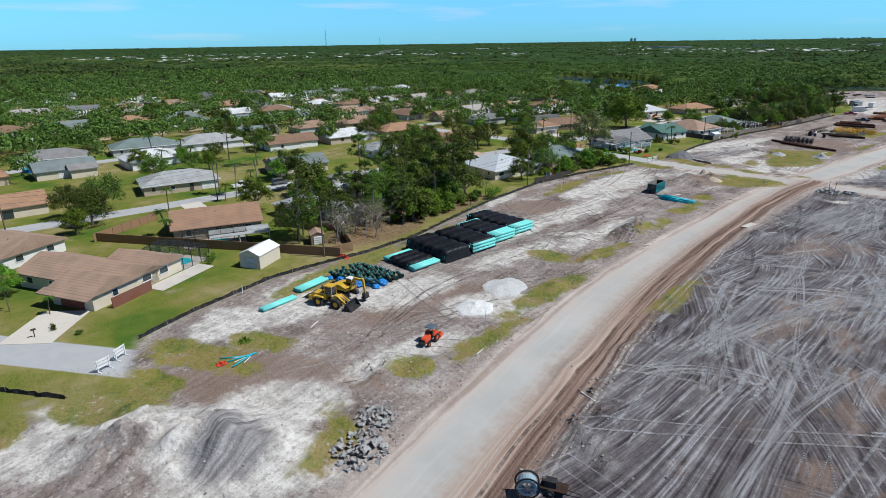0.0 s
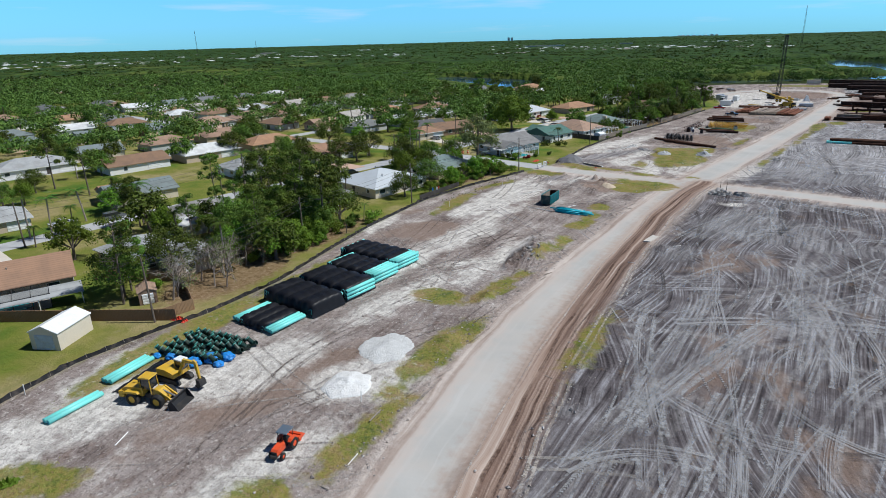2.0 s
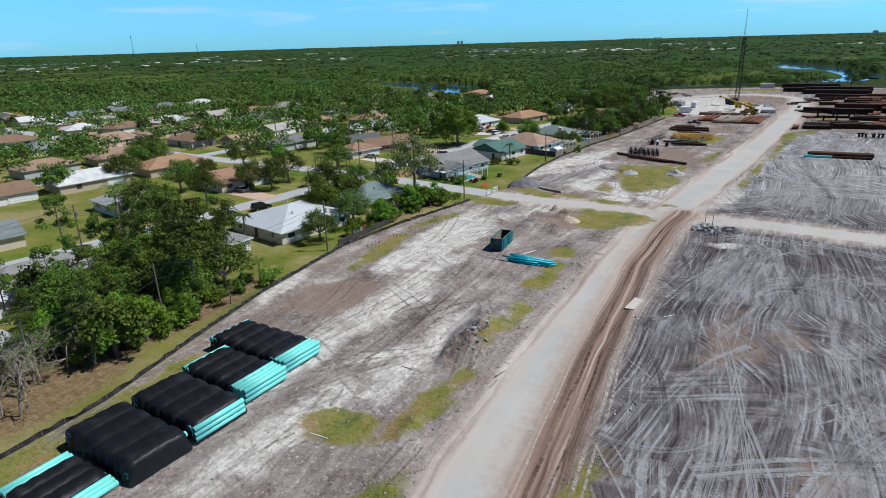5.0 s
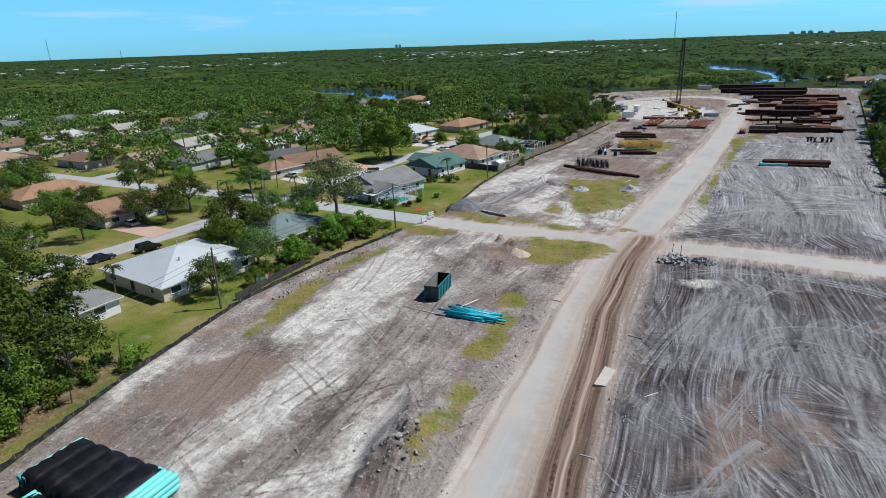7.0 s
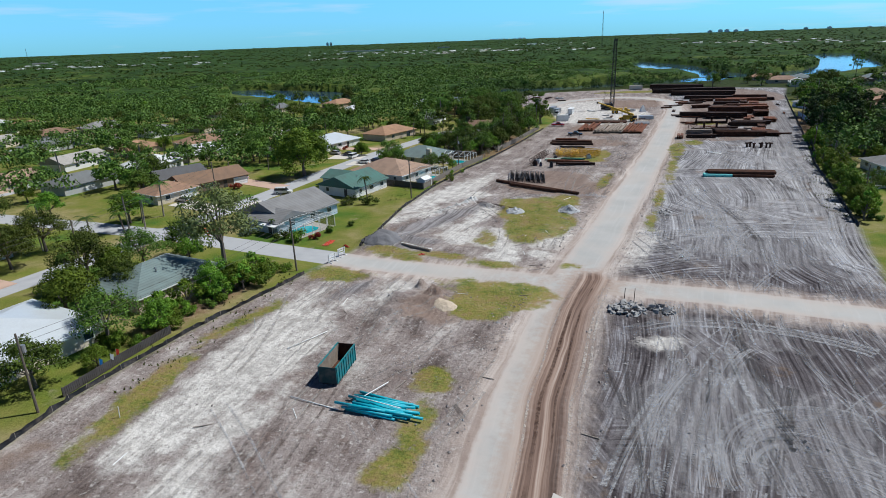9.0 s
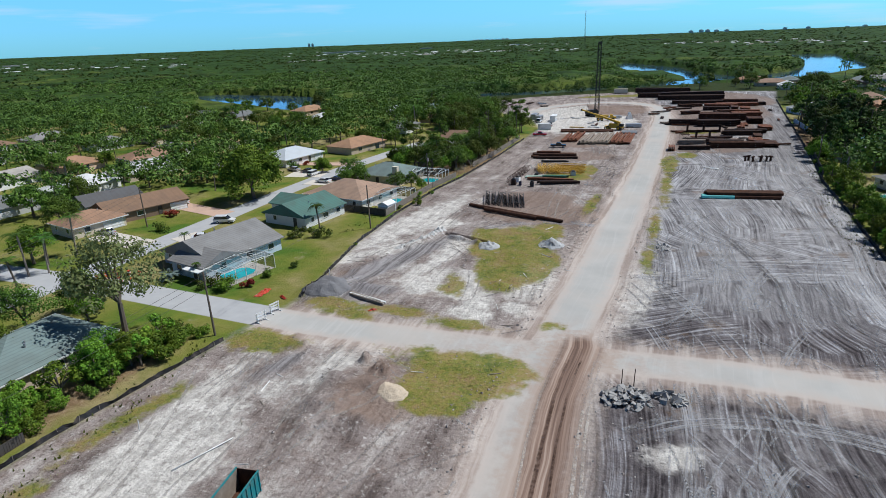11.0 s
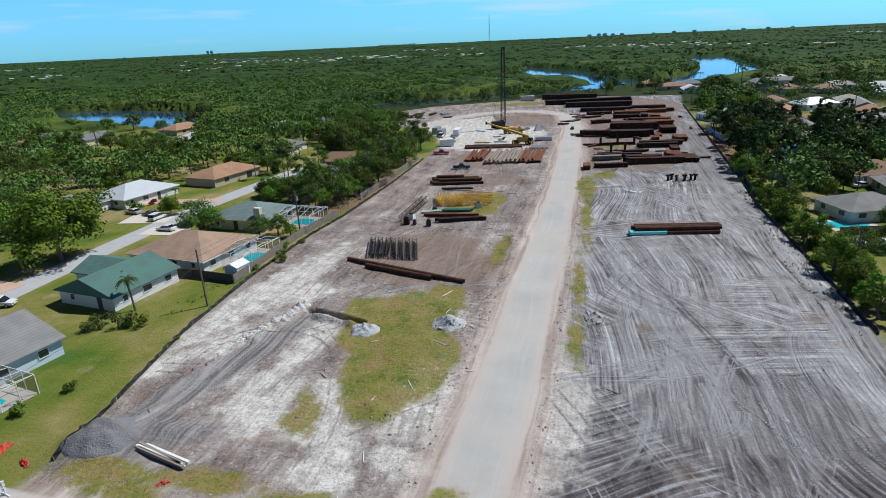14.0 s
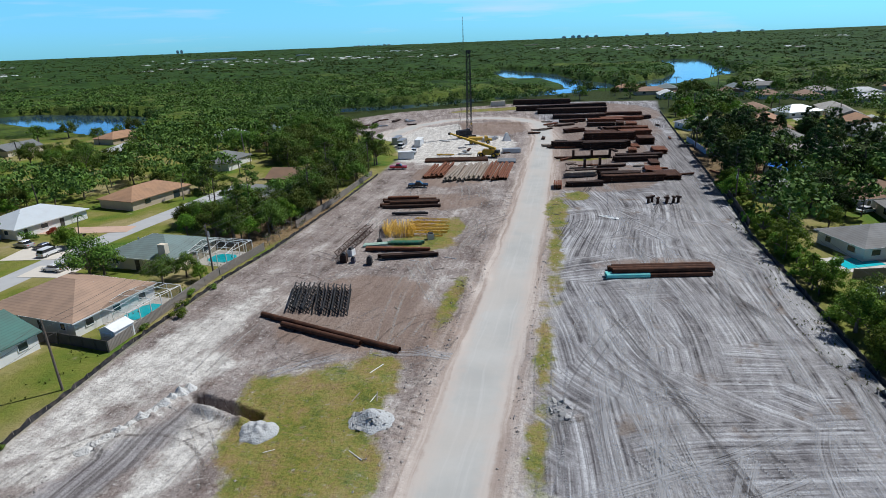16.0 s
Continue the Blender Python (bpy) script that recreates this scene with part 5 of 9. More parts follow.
house(-225, 333, 70, 16, 12, "hip", "grey", "white")
house(71, 338, 12, 13, 10, "hip", "blue cover", "cream", "cream house with blue tarpaulin spread over its roof")
house(72, 309, 10, 16, 12, "hip", "brown", "grey", "grey house with brown grey hip roof")
house(55, 316, 12, 11, 8, "gable", "pale grey", "grey", "low grey house with pale flat gable roof")
house(53, 277, 10, 14, 11, "hip", "grey", "white", "white house with grey roof behind a pool")
house(78, 430, 15, 16, 12, "hip", "pale grey", "white")
house(129, 398, 15, 15, 12, "hip", "pale grey", "white")
house(132, 458, 15, 18, 13, "hip", "white metal", "white")

# plainer houses along the farther streets: built once, copied with their parts
rh = random.Random(11)
MODELS = []
for i, (w, d, k, wl, wg) in enumerate(((18, 12, "hip", "white", ((-5, -6, 7, 6, "hip"),)), (16, 11, "gable", "cream", ((4, -5.5, 7, 6, "gable"),)), (20, 12, "hip", "tan", ()), (15, 12, "hip", "peach", ((4, -6, 7, 6, "gable"),)), (17, 11, "hip", "grey", ()), (19, 11, "gable", "white", ()))):
    MODELS.append(house(-305 - i * 26, 40 + i * 8, 75, w, d, k, "mixed", wl, "single-storey suburban house with hip roof among trees" if k == "hip" else "single-storey suburban house with gable roof among trees", wg, plainer=True))


def free_of(x, y, r, streets=True):
    return all((x - a) ** 2 + (y - b) ** 2 > (c + r) ** 2 for a, b, c in HOUSES)


def along_street(pts, gap):
    out, carry = [], 0.0
    for (x0, y0), (x1, y1) in zip(pts[:-1], pts[1:]):
        L = math.hypot(x1 - x0, y1 - y0)
        s = carry
        while s < L:
            out.append((x0 + (x1 - x0) * s / L, y0 + (y1 - y0) * s / L, math.degrees(math.atan2(y1 - y0, x1 - x0))))
            s += gap
        carry = s - L
    return out


SITES = []
for st in (STREET_1, STREET_2, STREET_3, STREET_4, CROSS_W, STREET_0):
    for x, y, a in along_street(st, 25):
        for side in (-1, 1):
            SITES.append((x + side * 17 * math.sin(radians(a)), y - side * 17 * math.cos(radians(a)), a + (0 if side > 0 else 180)))
for x, y, a in along_street(STREET_R, 24):
    for side in (-1, 1):
        SITES.append((x + side * 17 * math.sin(radians(a)), y - side * 17 * math.cos(radians(a)), a + (0 if side > 0 else 180)))
for i in range(190):
    a, r = radians(rh.uniform(92, 172)), 330 + 700 * rh.random() ** 0.8
    SITES.append((-20 + r * math.cos(a), 60 + r * math.sin(a) * 0.75, rh.choice((75, 165, 255))))
for i in range(60):
    SITES.append((rh.uniform(85, 330), rh.uniform(260, 620), rh.choice((80, 170))))
SITES.append((96, 580, 90)), SITES.append((120, 600, 90)), SITES.append((145, 560, 80)), SITES.append((190, 620, 80))
n_far = 0
FAR_SITES = []
for x, y, a in SITES:
    px, py = np.array([x]), np.array([y])
    if not free_of(x, y, 8) or inside_poly(px, py, SITE)[0] > -16 or any(inside_poly(px, py, w)[0] > -14 for w in WATERS):
        continue
    if min(dist_line(px, py, s)[0] for s in STREETS) < 11 or (y > 470 and x < 60):
        continue
    if math.hypot(x + 20, y - 60) > 620:
        FAR_SITES.append((x, y, a))
        continue
    hm = copy_thing(MODELS[rh.randrange(6)], pose(x, y, 0, 0, 0, a + rh.gauss(0, 3)))
    HOUSES.append((x, y, 11.5))
    n_far += 1


def driveway(x0, y0, x1, y1, w, mat=M_DRIVE, label="pale concrete driveway"):
    a = math.degrees(math.atan2(y1 - y0, x1 - x0))
    L = math.hypot(x1 - x0, y1 - y0)
    solo("driveway", Mesh().box(0, 0, -0.1, L, w, 0.16), mat, pose((x0 + x1) / 2, (y0 + y1) / 2, 0, 0, 0, a), label, "driveway", kind="structure")


driveway(-96.3, 24.6, -89.2, 17, 7)
driveway(-134, 249, -113, 241, 5.5, M_DRIVEPINK)
driveway(-133, 222, -117, 217, 6)
driveway(-100, 218, -113, 224, 6)
driveway(-131, 303, -101, 303, 5, M_DRIVEPINK)
driveway(-118, 287, -106, 287, 9)
driveway(-141, 168, -126, 165, 6, M_DRIVEPINK)
driveway(-118, 63, -143, 68, 5)
driveway(-97, 275, -107, 276, 6)

# ---- trees ----
def leaf_cloud(centres, radii, count, size, rs, flat=0.8):
    """Leaf quads scattered in clumps."""
    n = len(centres)
    pick = rs.randint(0, n, count)
    off = rs.normal(0, 1, (count, 3))
    off /= np.maximum(np.linalg.norm(off, axis=1, keepdims=True), 1e-6)
    off *= (rs.rand(count, 1) ** 0.34)
    off[:, 2] *= flat
    p = np.asarray(centres)[pick] + off * np.asarray(radii)[pick][:, None]
    nrm = off * 1.3 + rs.normal(0, 0.42, (count, 3)) + np.array([0, 0, 0.45])
    nrm /= np.linalg.norm(nrm, axis=1, keepdims=True)
    u = np.cross(nrm, rs.normal(0, 1, (count, 3)))
    u /= np.linalg.norm(u, axis=1, keepdims=True)
    v = np.cross(nrm, u)
    s = size * (0.6 + 0.8 * rs.rand(count, 1))
    q = np.stack([p - u * s, p - v * s * 0.6, p + u * s, p + v * s * 0.6], 1).reshape(-1, 3)
    return q, np.arange(count * 4).reshape(-1, 4)


def limbs(m, start, tips, r, bend=0.15, rs=None):
    for t in tips:
        a, b = Vector(start), Vector(t)
        mid = a.lerp(b, 0.5) + Vector((0, 0, (b - a).length * bend))
        m.rod(a, mid, r, r * 0.65, 5, False)
        m.rod(mid, b, r * 0.65, r * 0.2, 5, False)


def broadleaf(seed, h, crown, n_clump, leaves, size, squash=0.95, trunk_h=0.25):
    rs = np.random.RandomState(seed)
    c, rad, tips = [], [], []
    for i in range(n_clump):
        d = rs.normal(0, 1, 3)
        d /= np.linalg.norm(d)
        d[2] = abs(d[2]) * 1.25 - 0.5
        k = rs.uniform(0.45, 0.95)
        c.append((d[0] * crown * k, d[1] * crown * k, h - crown * squash + d[2] * crown * squash * k * 1.1))
        rad.append(crown * rs.uniform(0.2, 0.36))
        tips.append(c[-1])
    q, f = leaf_cloud(c, rad, leaves, size, rs)
    m = Mesh()
    th = h * trunk_h
    m.rod((0, 0, -0.2), (0.15, 0.1, th), 0.045 * crown + 0.12, 0.03 * crown + 0.08, 7)
    limbs(m, (0.15, 0.1, th), tips[:9], 0.02 * crown + 0.05)
    return m, (q, f)


def pine(seed, h, leaves=900, size=0.36):
    rs = np.random.RandomState(seed)
    c, rad = [], []
    m = Mesh()
    lean = rs.normal(0, 0.3, 2)
    m.rod((0, 0, -0.2), (lean[0], lean[1], h * 0.97), 0.22, 0.05, 6)
    for i in range(26):
        z = h * rs.uniform(0.45, 1.0)
        a = rs.uniform(0, 6.28)
        r = (1.05 - z / h) * h * 0.34 + rs.uniform(0.4, 1.4)
        t = (lean[0] * z / h + r * math.cos(a), lean[1] * z / h + r * math.sin(a), z + rs.uniform(0, 0.6))
        c.append(t)
        rad.append(rs.uniform(0.7, 1.4))
        m.rod((lean[0] * z / h, lean[1] * z / h, z - 0.4), t, 0.06, 0.02, 4, False)
    return m, leaf_cloud(c, rad, leaves, size, rs, 0.6)


def bare(seed, h):
    rs = np.random.RandomState(seed)
    m = Mesh()

    def grow(p, d, L, r, depth):
        q = p + d * L
        m.rod(p, q, r, r * 0.65, 5, False)
        if depth:
            for k in range(3 if depth > 1 else 4):
                e = (d + Vector(rs.normal(0, 0.55, 3)) + Vector((0, 0, 0.15))).normalized()
                grow(p.lerp(q, rs.uniform(0.55, 1.0)), e, L * rs.uniform(0.5, 0.75), r * 0.55, depth - 1)

    grow(Vector((0, 0, -0.2)), Vector((rs.normal(0, 0.1), rs.normal(0, 0.1), 1)).normalized(), h * 0.38, 0.17, 4)
    c = [m.v[i] for i in rs.randint(len(m.v) // 3, len(m.v), 14)]
    return m, leaf_cloud(c, [0.8] * 14, 130, 0.16, rs)


def palm(seed, h, fronds=16, L=2.4, droop=1.0):
    rs = np.random.RandomState(seed)
    m = Mesh()
    lean = rs.normal(0, 0.35, 2)
    m.rod((0, 0, -0.2), (lean[0] * 0.4, lean[1] * 0.4, h * 0.5), 0.2, 0.15, 7, False)
    m.rod((lean[0] * 0.4, lean[1] * 0.4, h * 0.5), (lean[0], lean[1], h), 0.15, 0.17, 7)
    vs, fs = [], []
    for i in range(fronds):
        a = 2.4 * i + rs.uniform(-0.2, 0.2)
        up = rs.uniform(-0.15, 1.0)
        prev = None
        for k in range(7):
            t = k / 6
            r = L * t * (1 - 0.12 * t)
            x, y = lean[0] + r * math.cos(a), lean[1] + r * math.sin(a)
            z = h + up * L * t * 0.7 - droop * L * 0.75 * t * t
            if k:
                # leaflets along the rib on both sides
                for sgn in (-1, 1):
                    for j in (0.25, 0.75):
                        bx, by, bz = prev[0] + (x - prev[0]) * j, prev[1] + (y - prev[1]) * j, prev[2] + (z - prev[2]) * j
                        wl = 0.55 * math.sin(math.pi * min(0.95, t * 0.85 + 0.12)) * L / 2.4
                        dx, dy = -math.sin(a) * sgn, math.cos(a) * sgn
                        o = len(vs)
                        vs += [(bx, by, bz), (bx + dx * wl + math.cos(a) * 0.3 * wl, by + dy * wl + math.sin(a) * 0.3 * wl, bz - 0.3 * wl), (bx + math.cos(a) * 0.22, by + math.sin(a) * 0.22, bz - 0.03), (bx + math.cos(a) * 0.1, by + math.sin(a) * 0.1, bz + 0.03)]
                        fs.append((o, o + 1, o + 2, o + 3))
            prev = (x, y, z)
    return m, (np.array(vs), np.array(fs))


def shrub(seed, r, leaves, size):
    rs = np.random.RandomState(seed)
    c = [(rs.normal(0, r * 0.45), rs.normal(0, r * 0.45), r * rs.uniform(0.35, 0.95)) for _ in range(7)]
    m = Mesh()
    limbs(m, (0, 0, -0.1), c[:4], 0.05)
    return m, leaf_cloud(c, [r * 0.5] * 7, leaves, size, rs)


KINDS = {}


def model(kind, made, bark, leaf, label, category, name):
    m, (q, f) = made
    KINDS.setdefault(kind, []).append((m.data("trunk", bark), fast_mesh("crown", q, f, leaf), label, category, name))


for s in range(4):
    model("oak", broadleaf(20 + s, 8.5 + s * 0.6, 4.2 + 0.3 * s, 46, 5200, 0.165), M_BARK, M_LEAF_OAK, "live oak with a broad dense green crown", "tree", "oak_tree")
    model("bright", broadleaf(40 + s, 7, 3.4, 38, 4200, 0.15), M_BARK, M_LEAF_BRIGHT, "leafy tree with a bright green crown", "tree", "leafy_tree")
    model("pine", pine(60 + s, 12.0 + s, 3400, 0.17), M_BARK, M_LEAF_PINE, "tall slender pine with open needle clumps", "tree", "pine_tree")
    model("bare", bare(80 + s, 8 + s * 0.5), M_BARKPALE, M_LEAF_DRY, "nearly leafless tree with pale grey branches", "tree", "bare_tree")
    model("palm", palm(100 + s, 5.5 + s * 0.7, 20, 2.1, 1.1), M_BARK, M_LEAF_PALM, "cabbage palm with a round head of fronds", "palm", "palm_tree")
    model("queen", palm(120 + s, 7 + s * 0.6, 14, 3.0, 0.9), M_BARKPALE, M_LEAF_PALM, "tall feathery palm with arching fronds", "palm", "palm_tree")
    model("bush", shrub(140 + s, 1.3, 700, 0.13), M_BARK, M_LEAF_OAK, "rounded green garden shrub", "shrub", "shrub")
    model("bushb", shrub(160 + s, 1.8, 1000, 0.15), M_BARK, M_LEAF_BRIGHT, "bright green leafy bush", "shrub", "shrub")
    model("mid", broadleaf(180 + s, 8.5, 4.3, 34, 1900, 0.27), M_BARK, M_LEAF_OAK, "green broadleaf tree in a back yard", "tree", "shade_tree")
    model("midb", broadleaf(200 + s, 7.5, 3.6, 30, 1700, 0.25), M_BARK, M_LEAF_BRIGHT, "bright green tree in a back yard", "tree", "shade_tree")
    model("darkpine", pine(240 + s, 13 + s, 3800, 0.24), M_BARK, M_LEAF_SHADED, "tall pine in a dense stand, needles darkened for shade", "tree", "pine_tree")
model("grand", broadleaf(301, 11, 6.4, 70, 11000, 0.25, 0.85), M_BARK, M_LEAF_BRIGHT, "great round mango-like tree with dense green crown", "tree", "leafy_tree")
model("sparse", broadleaf(302, 14, 6.0, 40, 4600, 0.19, 0.95, 0.3), M_BARK, M_LEAF_DRY, "tall sparse tree with grey green leaves", "tree", "leafy_tree")
model("bluepalm", palm(303, 1.2, 26, 2.4, 0.7), M_BARK, M_LEAF_BLUE, "silver blue fan palm on a lawn", "palm", "palm_tree")
model("shade", broadleaf(306, 12, 5.6, 52, 6000, 0.22, 1.0, 0.2), M_BARK, M_LEAF_SHADED, "large evergreen tree with a dense crown darkened for shade", "tree", "leafy_tree")
model("redbush", shrub(304, 1.1, 350, 0.2), M_BARK, M_LEAF_RED, "shrub with dark red leaves", "shrub", "shrub")
model("whip", broadleaf(305, 5.5, 2.4, 14, 700, 0.22, 1.0, 0.2), M_BARK, M_LEAF_BRIGHT, "young bright green tree at the fence", "tree", "leafy_tree")

rt = random.Random(3)
TREES = []


def tree(kind, x, y, s=1.0, z=0.0):
    trunk, crown, label, cat, name = rt.choice(KINDS[kind])
    m = pose(x, y, z, 0, 0, rt.uniform(0, 360)) @ Matrix.Diagonal((s * rt.uniform(0.92, 1.08), s * rt.uniform(0.92, 1.08), s, 1))
    if cat == "shrub":
        ob = new(name, crown)
        ob.matrix_world = m
        tagged(ob, label, cat, "shrubs")
        return
    if kind.startswith("mid"):
        ob = new(name, crown)
        ob.matrix_world = m
        part("trunk", trunk, None, tagged(ob, label, cat, "trees"))
        TREES.append((x, y))
        return
    r = thing(name, m, label, cat, "trees")
    part("trunk", trunk, None, r)
    part("crown", crown, None, r)
    TREES.append((x, y))


# woods beside the site
PLANTED = [("oak", -155.1, 162.3, 1.1), ("oak", -140.5, 157.4, 1.0), ("bright", -146.2, 150.2, 0.9), ("oak", -101.4, 167.2, 0.8), ("queen", -135.9, 138.2, 1.0), ("oak", -161.9, 193.8, 1.1), ("bright", -156.6, 205.5, 1.0), ("oak", -191.3, 184.1, 1.1), ("palm", -112.3, 166.5, 0.9), ("bright", -101.6, 115.2, 0.7), ("palm", -94.6, 113.7, 0.7), ("oak", -110.0, 119.3, 0.8), ("bushb", -84.8, 176, 1.5), ("bushb", -82.8, 177.8, 1.4), ("whip", -85, 178.5, 0.9), ("bushb", -81.8, 173.8, 1.3), ("whip", -83.4, 172.4, 0.9), ("bush", -86, 182.4, 1.2), ("queen", -127.5, 198, 1.1), ("queen", -125, 200, 1.0), ("palm", -121, 190, 1.0), ("oak", -104, 186, 0.9), ("bright", -110, 166, 0.8), ("sparse", -91, 179, 1.3), ("grand", -113.5, 256, 1.35), ("oak", -91.5, 152.0, 0.92), ("oak", -92.0, 140.5, 0.85), ("bright", -88, 146, 0.5), ("oak", -113, 171, 1.1), ("bright", -108, 172, 1.0), ("oak", -107, 178, 0.9), ("bright", -101, 183, 0.8), ("queen", -121.5, 182, 1.0), ("palm", -117, 203, 0.9),
           ("palm", -129, 204, 0.9), ("queen", -128, 210, 1.0), ("palm", -84, 232, 1.0), ("bush", -86.5, 226, 1.4), ("bush", -81, 226, 1.5), ("palm", -103, 204, 0.5), ("bluepalm", -98.5, 200, 1.0), ("bush", -90, 198, 1.3), ("bushb", -86, 197.5, 1.2), ("palm", -93, 200, 0.5),
           ("bush", -82, 204, 1.0), ("bush", -79, 209, 0.8), ("redbush", -83, 199, 1.0), ("redbush", -126, 238, 1.3), ("bush", -120, 226, 1.3), ("palm", -107, 216, 0.6), ("oak", -148.8, 50.7, 1.1), ("oak", -142, 45, 1.0), ("bright", -137, 40, 0.9), ("oak", -152, 44, 1.0), ("palm", -121, 52, 0.9),
           ("palm", -118, 51, 0.8), ("palm", -137, 60, 0.8), ("bush", -100, 50, 0.9), ("bush", -98.5, 48.6, 0.6), ("bushb", -112, 45, 0.7), ("bush", -109, 18, 1.2), ("bushb", -113, 17, 1.1), ("palm", -97, 22.5, 0.5), ("palm", -103, 19, 0.5), ("bush", -117, 14, 1.3), ("bush", -91, 21, 0.5), ("bush", -86.5, 23, 0.5),
           ("queen", -141, 80, 1.0), ("queen", -146, 78, 1.0), ("palm", -138, 75, 0.8), ("palm", -140, 84, 0.8), ("bush", -110, 76, 1.0), ("pine", -99, 70, 0.9), ("bushb", -96, 72, 0.9), ("queen", -150, 100, 1.0), ("pine", -95, 66, 0.9), ("queen", -88.8, 119, 0.55), ("bush", -90, 112, 1.2), ("palm", -86.5, 110, 0.5),
           ("bush", -72, 222, 0.4), ("oak", -76.5, 268, 0.62), ("oak", -73.5, 271, 0.6), ("bright", -70, 269, 0.5), ("bush", -66, 265, 0.6), ("bushb", -69.5, 262, 0.7), ("bush", -68.5, 258, 0.7), ("bushb", -67, 254, 0.7), ("bush", -70.5, 250, 0.6), ("grand", -108, 290, 0.45), ("palm", -112, 300, 0.7), ("bush", -121, 296, 1.3), ("redbush", -119, 301, 1.0)]
for k, x, y, s in PLANTED:
    tree(k, x, y, s)
for i in range(125):
    y = rt.uniform(80, 121)
    x = -88 - 50 * rt.random() ** 1.3 - (5 if y > 108 else 0) - (8 if y < 88 else 0)
    if free_of(x, y, -0.5) and dist_line(np.array([x]), np.array([y]), STREET_1)[0] > 8 and not (x < -97 and y < 91):
        tree(rt.choice(("oak", "bright", "pine", "bright", "pine", "bright", "pine", "palm")), x, y, rt.uniform(0.6, 1.08))
for i in range(24):
    tree("bare", rt.uniform(-98, -84.5), rt.uniform(70, 92), rt.uniform(0.7, 1.1))
for i in range(16):
    tree(rt.choice(("bush", "bushb")), rt.uniform(-92, -86.5), rt.uniform(92, 124), rt.uniform(0.7, 1.3))
for i in range(44):
    y = 150 + 32 * rt.random() ** 0.7
    x = np.interp(y, [140, 157, 182], [-88, -85.5, -79.5]) - rt.uniform(0.8, 7)
    tree(rt.choice(("bushb", "bush", "bushb", "whip", "bright")), x, y, rt.uniform(0.6, 1.0))
for i in range(90):
    y = rt.uniform(289, 372)
    x = np.interp(y, [290, 320, 355, 372], [-63, -57, -51.5, -49]) - 1.5 - 26 * rt.random() ** 1.2
    if free_of(x, y, 1.0) and dist_line(np.array([x]), np.array([y]), STREET_1)[0] > 8:
        tree(rt.choice(("oak", "oak", "bright", "oak", "pine")), x, y, rt.uniform(0.75, 1.1))
for i in range(10):
    tree("bare", np.interp(290 + i * 2, [285, 320], [-63, -56]) - rt.uniform(0.5, 3), 288 + i * 2, 0.4)
for i in range(40):
    y = rt.uniform(372, 440)
    tree(rt.choice(("mid", "oak", "mid", "oak")), np.interp(y, [372, 440], [-52, -72]) - rt.uniform(0, 34), y, rt.uniform(0.9, 1.25))
# hedge and pine stand past the bare field's far side, needles darkened for shade
for i in range(44):
    y = rt.uniform(226, 330)
    x = np.interp(y, [p[1] for p in FENCE_R], [p[0] for p in FENCE_R]) + rt.uniform(1.2, 3.6)
    tree(rt.choice(("bushb", "bush", "whip", "bush", "bushb")), x, y, rt.uniform(0.6, 1.15))
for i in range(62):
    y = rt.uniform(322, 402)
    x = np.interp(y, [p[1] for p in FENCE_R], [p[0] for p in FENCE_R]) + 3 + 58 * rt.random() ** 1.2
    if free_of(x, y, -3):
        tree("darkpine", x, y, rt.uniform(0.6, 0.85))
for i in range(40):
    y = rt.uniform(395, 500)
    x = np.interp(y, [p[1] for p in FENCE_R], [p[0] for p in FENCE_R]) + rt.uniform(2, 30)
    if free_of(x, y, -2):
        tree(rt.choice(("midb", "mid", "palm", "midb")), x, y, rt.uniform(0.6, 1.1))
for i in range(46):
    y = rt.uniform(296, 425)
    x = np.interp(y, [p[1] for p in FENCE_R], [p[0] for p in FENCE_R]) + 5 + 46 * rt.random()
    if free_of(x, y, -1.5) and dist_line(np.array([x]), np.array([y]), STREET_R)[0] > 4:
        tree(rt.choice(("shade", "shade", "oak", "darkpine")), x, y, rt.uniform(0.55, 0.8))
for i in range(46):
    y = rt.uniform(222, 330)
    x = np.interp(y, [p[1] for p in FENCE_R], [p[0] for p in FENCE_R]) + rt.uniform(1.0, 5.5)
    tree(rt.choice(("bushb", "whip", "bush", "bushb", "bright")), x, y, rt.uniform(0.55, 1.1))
# extra dark trees, added to stand for cloud shade over these yards
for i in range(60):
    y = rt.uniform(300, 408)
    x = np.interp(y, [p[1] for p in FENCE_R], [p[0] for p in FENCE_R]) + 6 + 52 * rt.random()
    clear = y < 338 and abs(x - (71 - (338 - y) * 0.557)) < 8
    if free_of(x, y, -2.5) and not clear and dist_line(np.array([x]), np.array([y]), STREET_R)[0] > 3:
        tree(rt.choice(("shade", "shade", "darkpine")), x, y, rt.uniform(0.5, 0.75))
for x, y in ((190, 708), (196, 716), (202, 724)):
    tree("palm", x, y, 1.7)
for i in range(34):
    y = rt.uniform(238, 330)
    x = np.interp(y, [p[1] for p in FENCE_R], [p[0] for p in FENCE_R]) + rt.uniform(6, 42)
    if free_of(x, y, 0.5) and dist_line(np.array([x]), np.array([y]), STREET_R)[0] > 5:
        tree(rt.choice(("oak", "bright", "oak", "bright")), x, y, rt.uniform(0.5, 0.8))
for i in range(120):
    y = rt.uniform(262, 460)
    x = rt.uniform(-190, -88)
    if free_of(x, y, -1.5) and dist_line(np.array([x]), np.array([y]), STREET_1)[0] > (15 if y < 326 else 6) and inside_poly(np.array([x]), np.array([y]), SITE)[0] < -3:
        tree(rt.choice(("oak", "mid", "bright", "mid", "palm")), x, y, rt.uniform(0.7, 1.15))
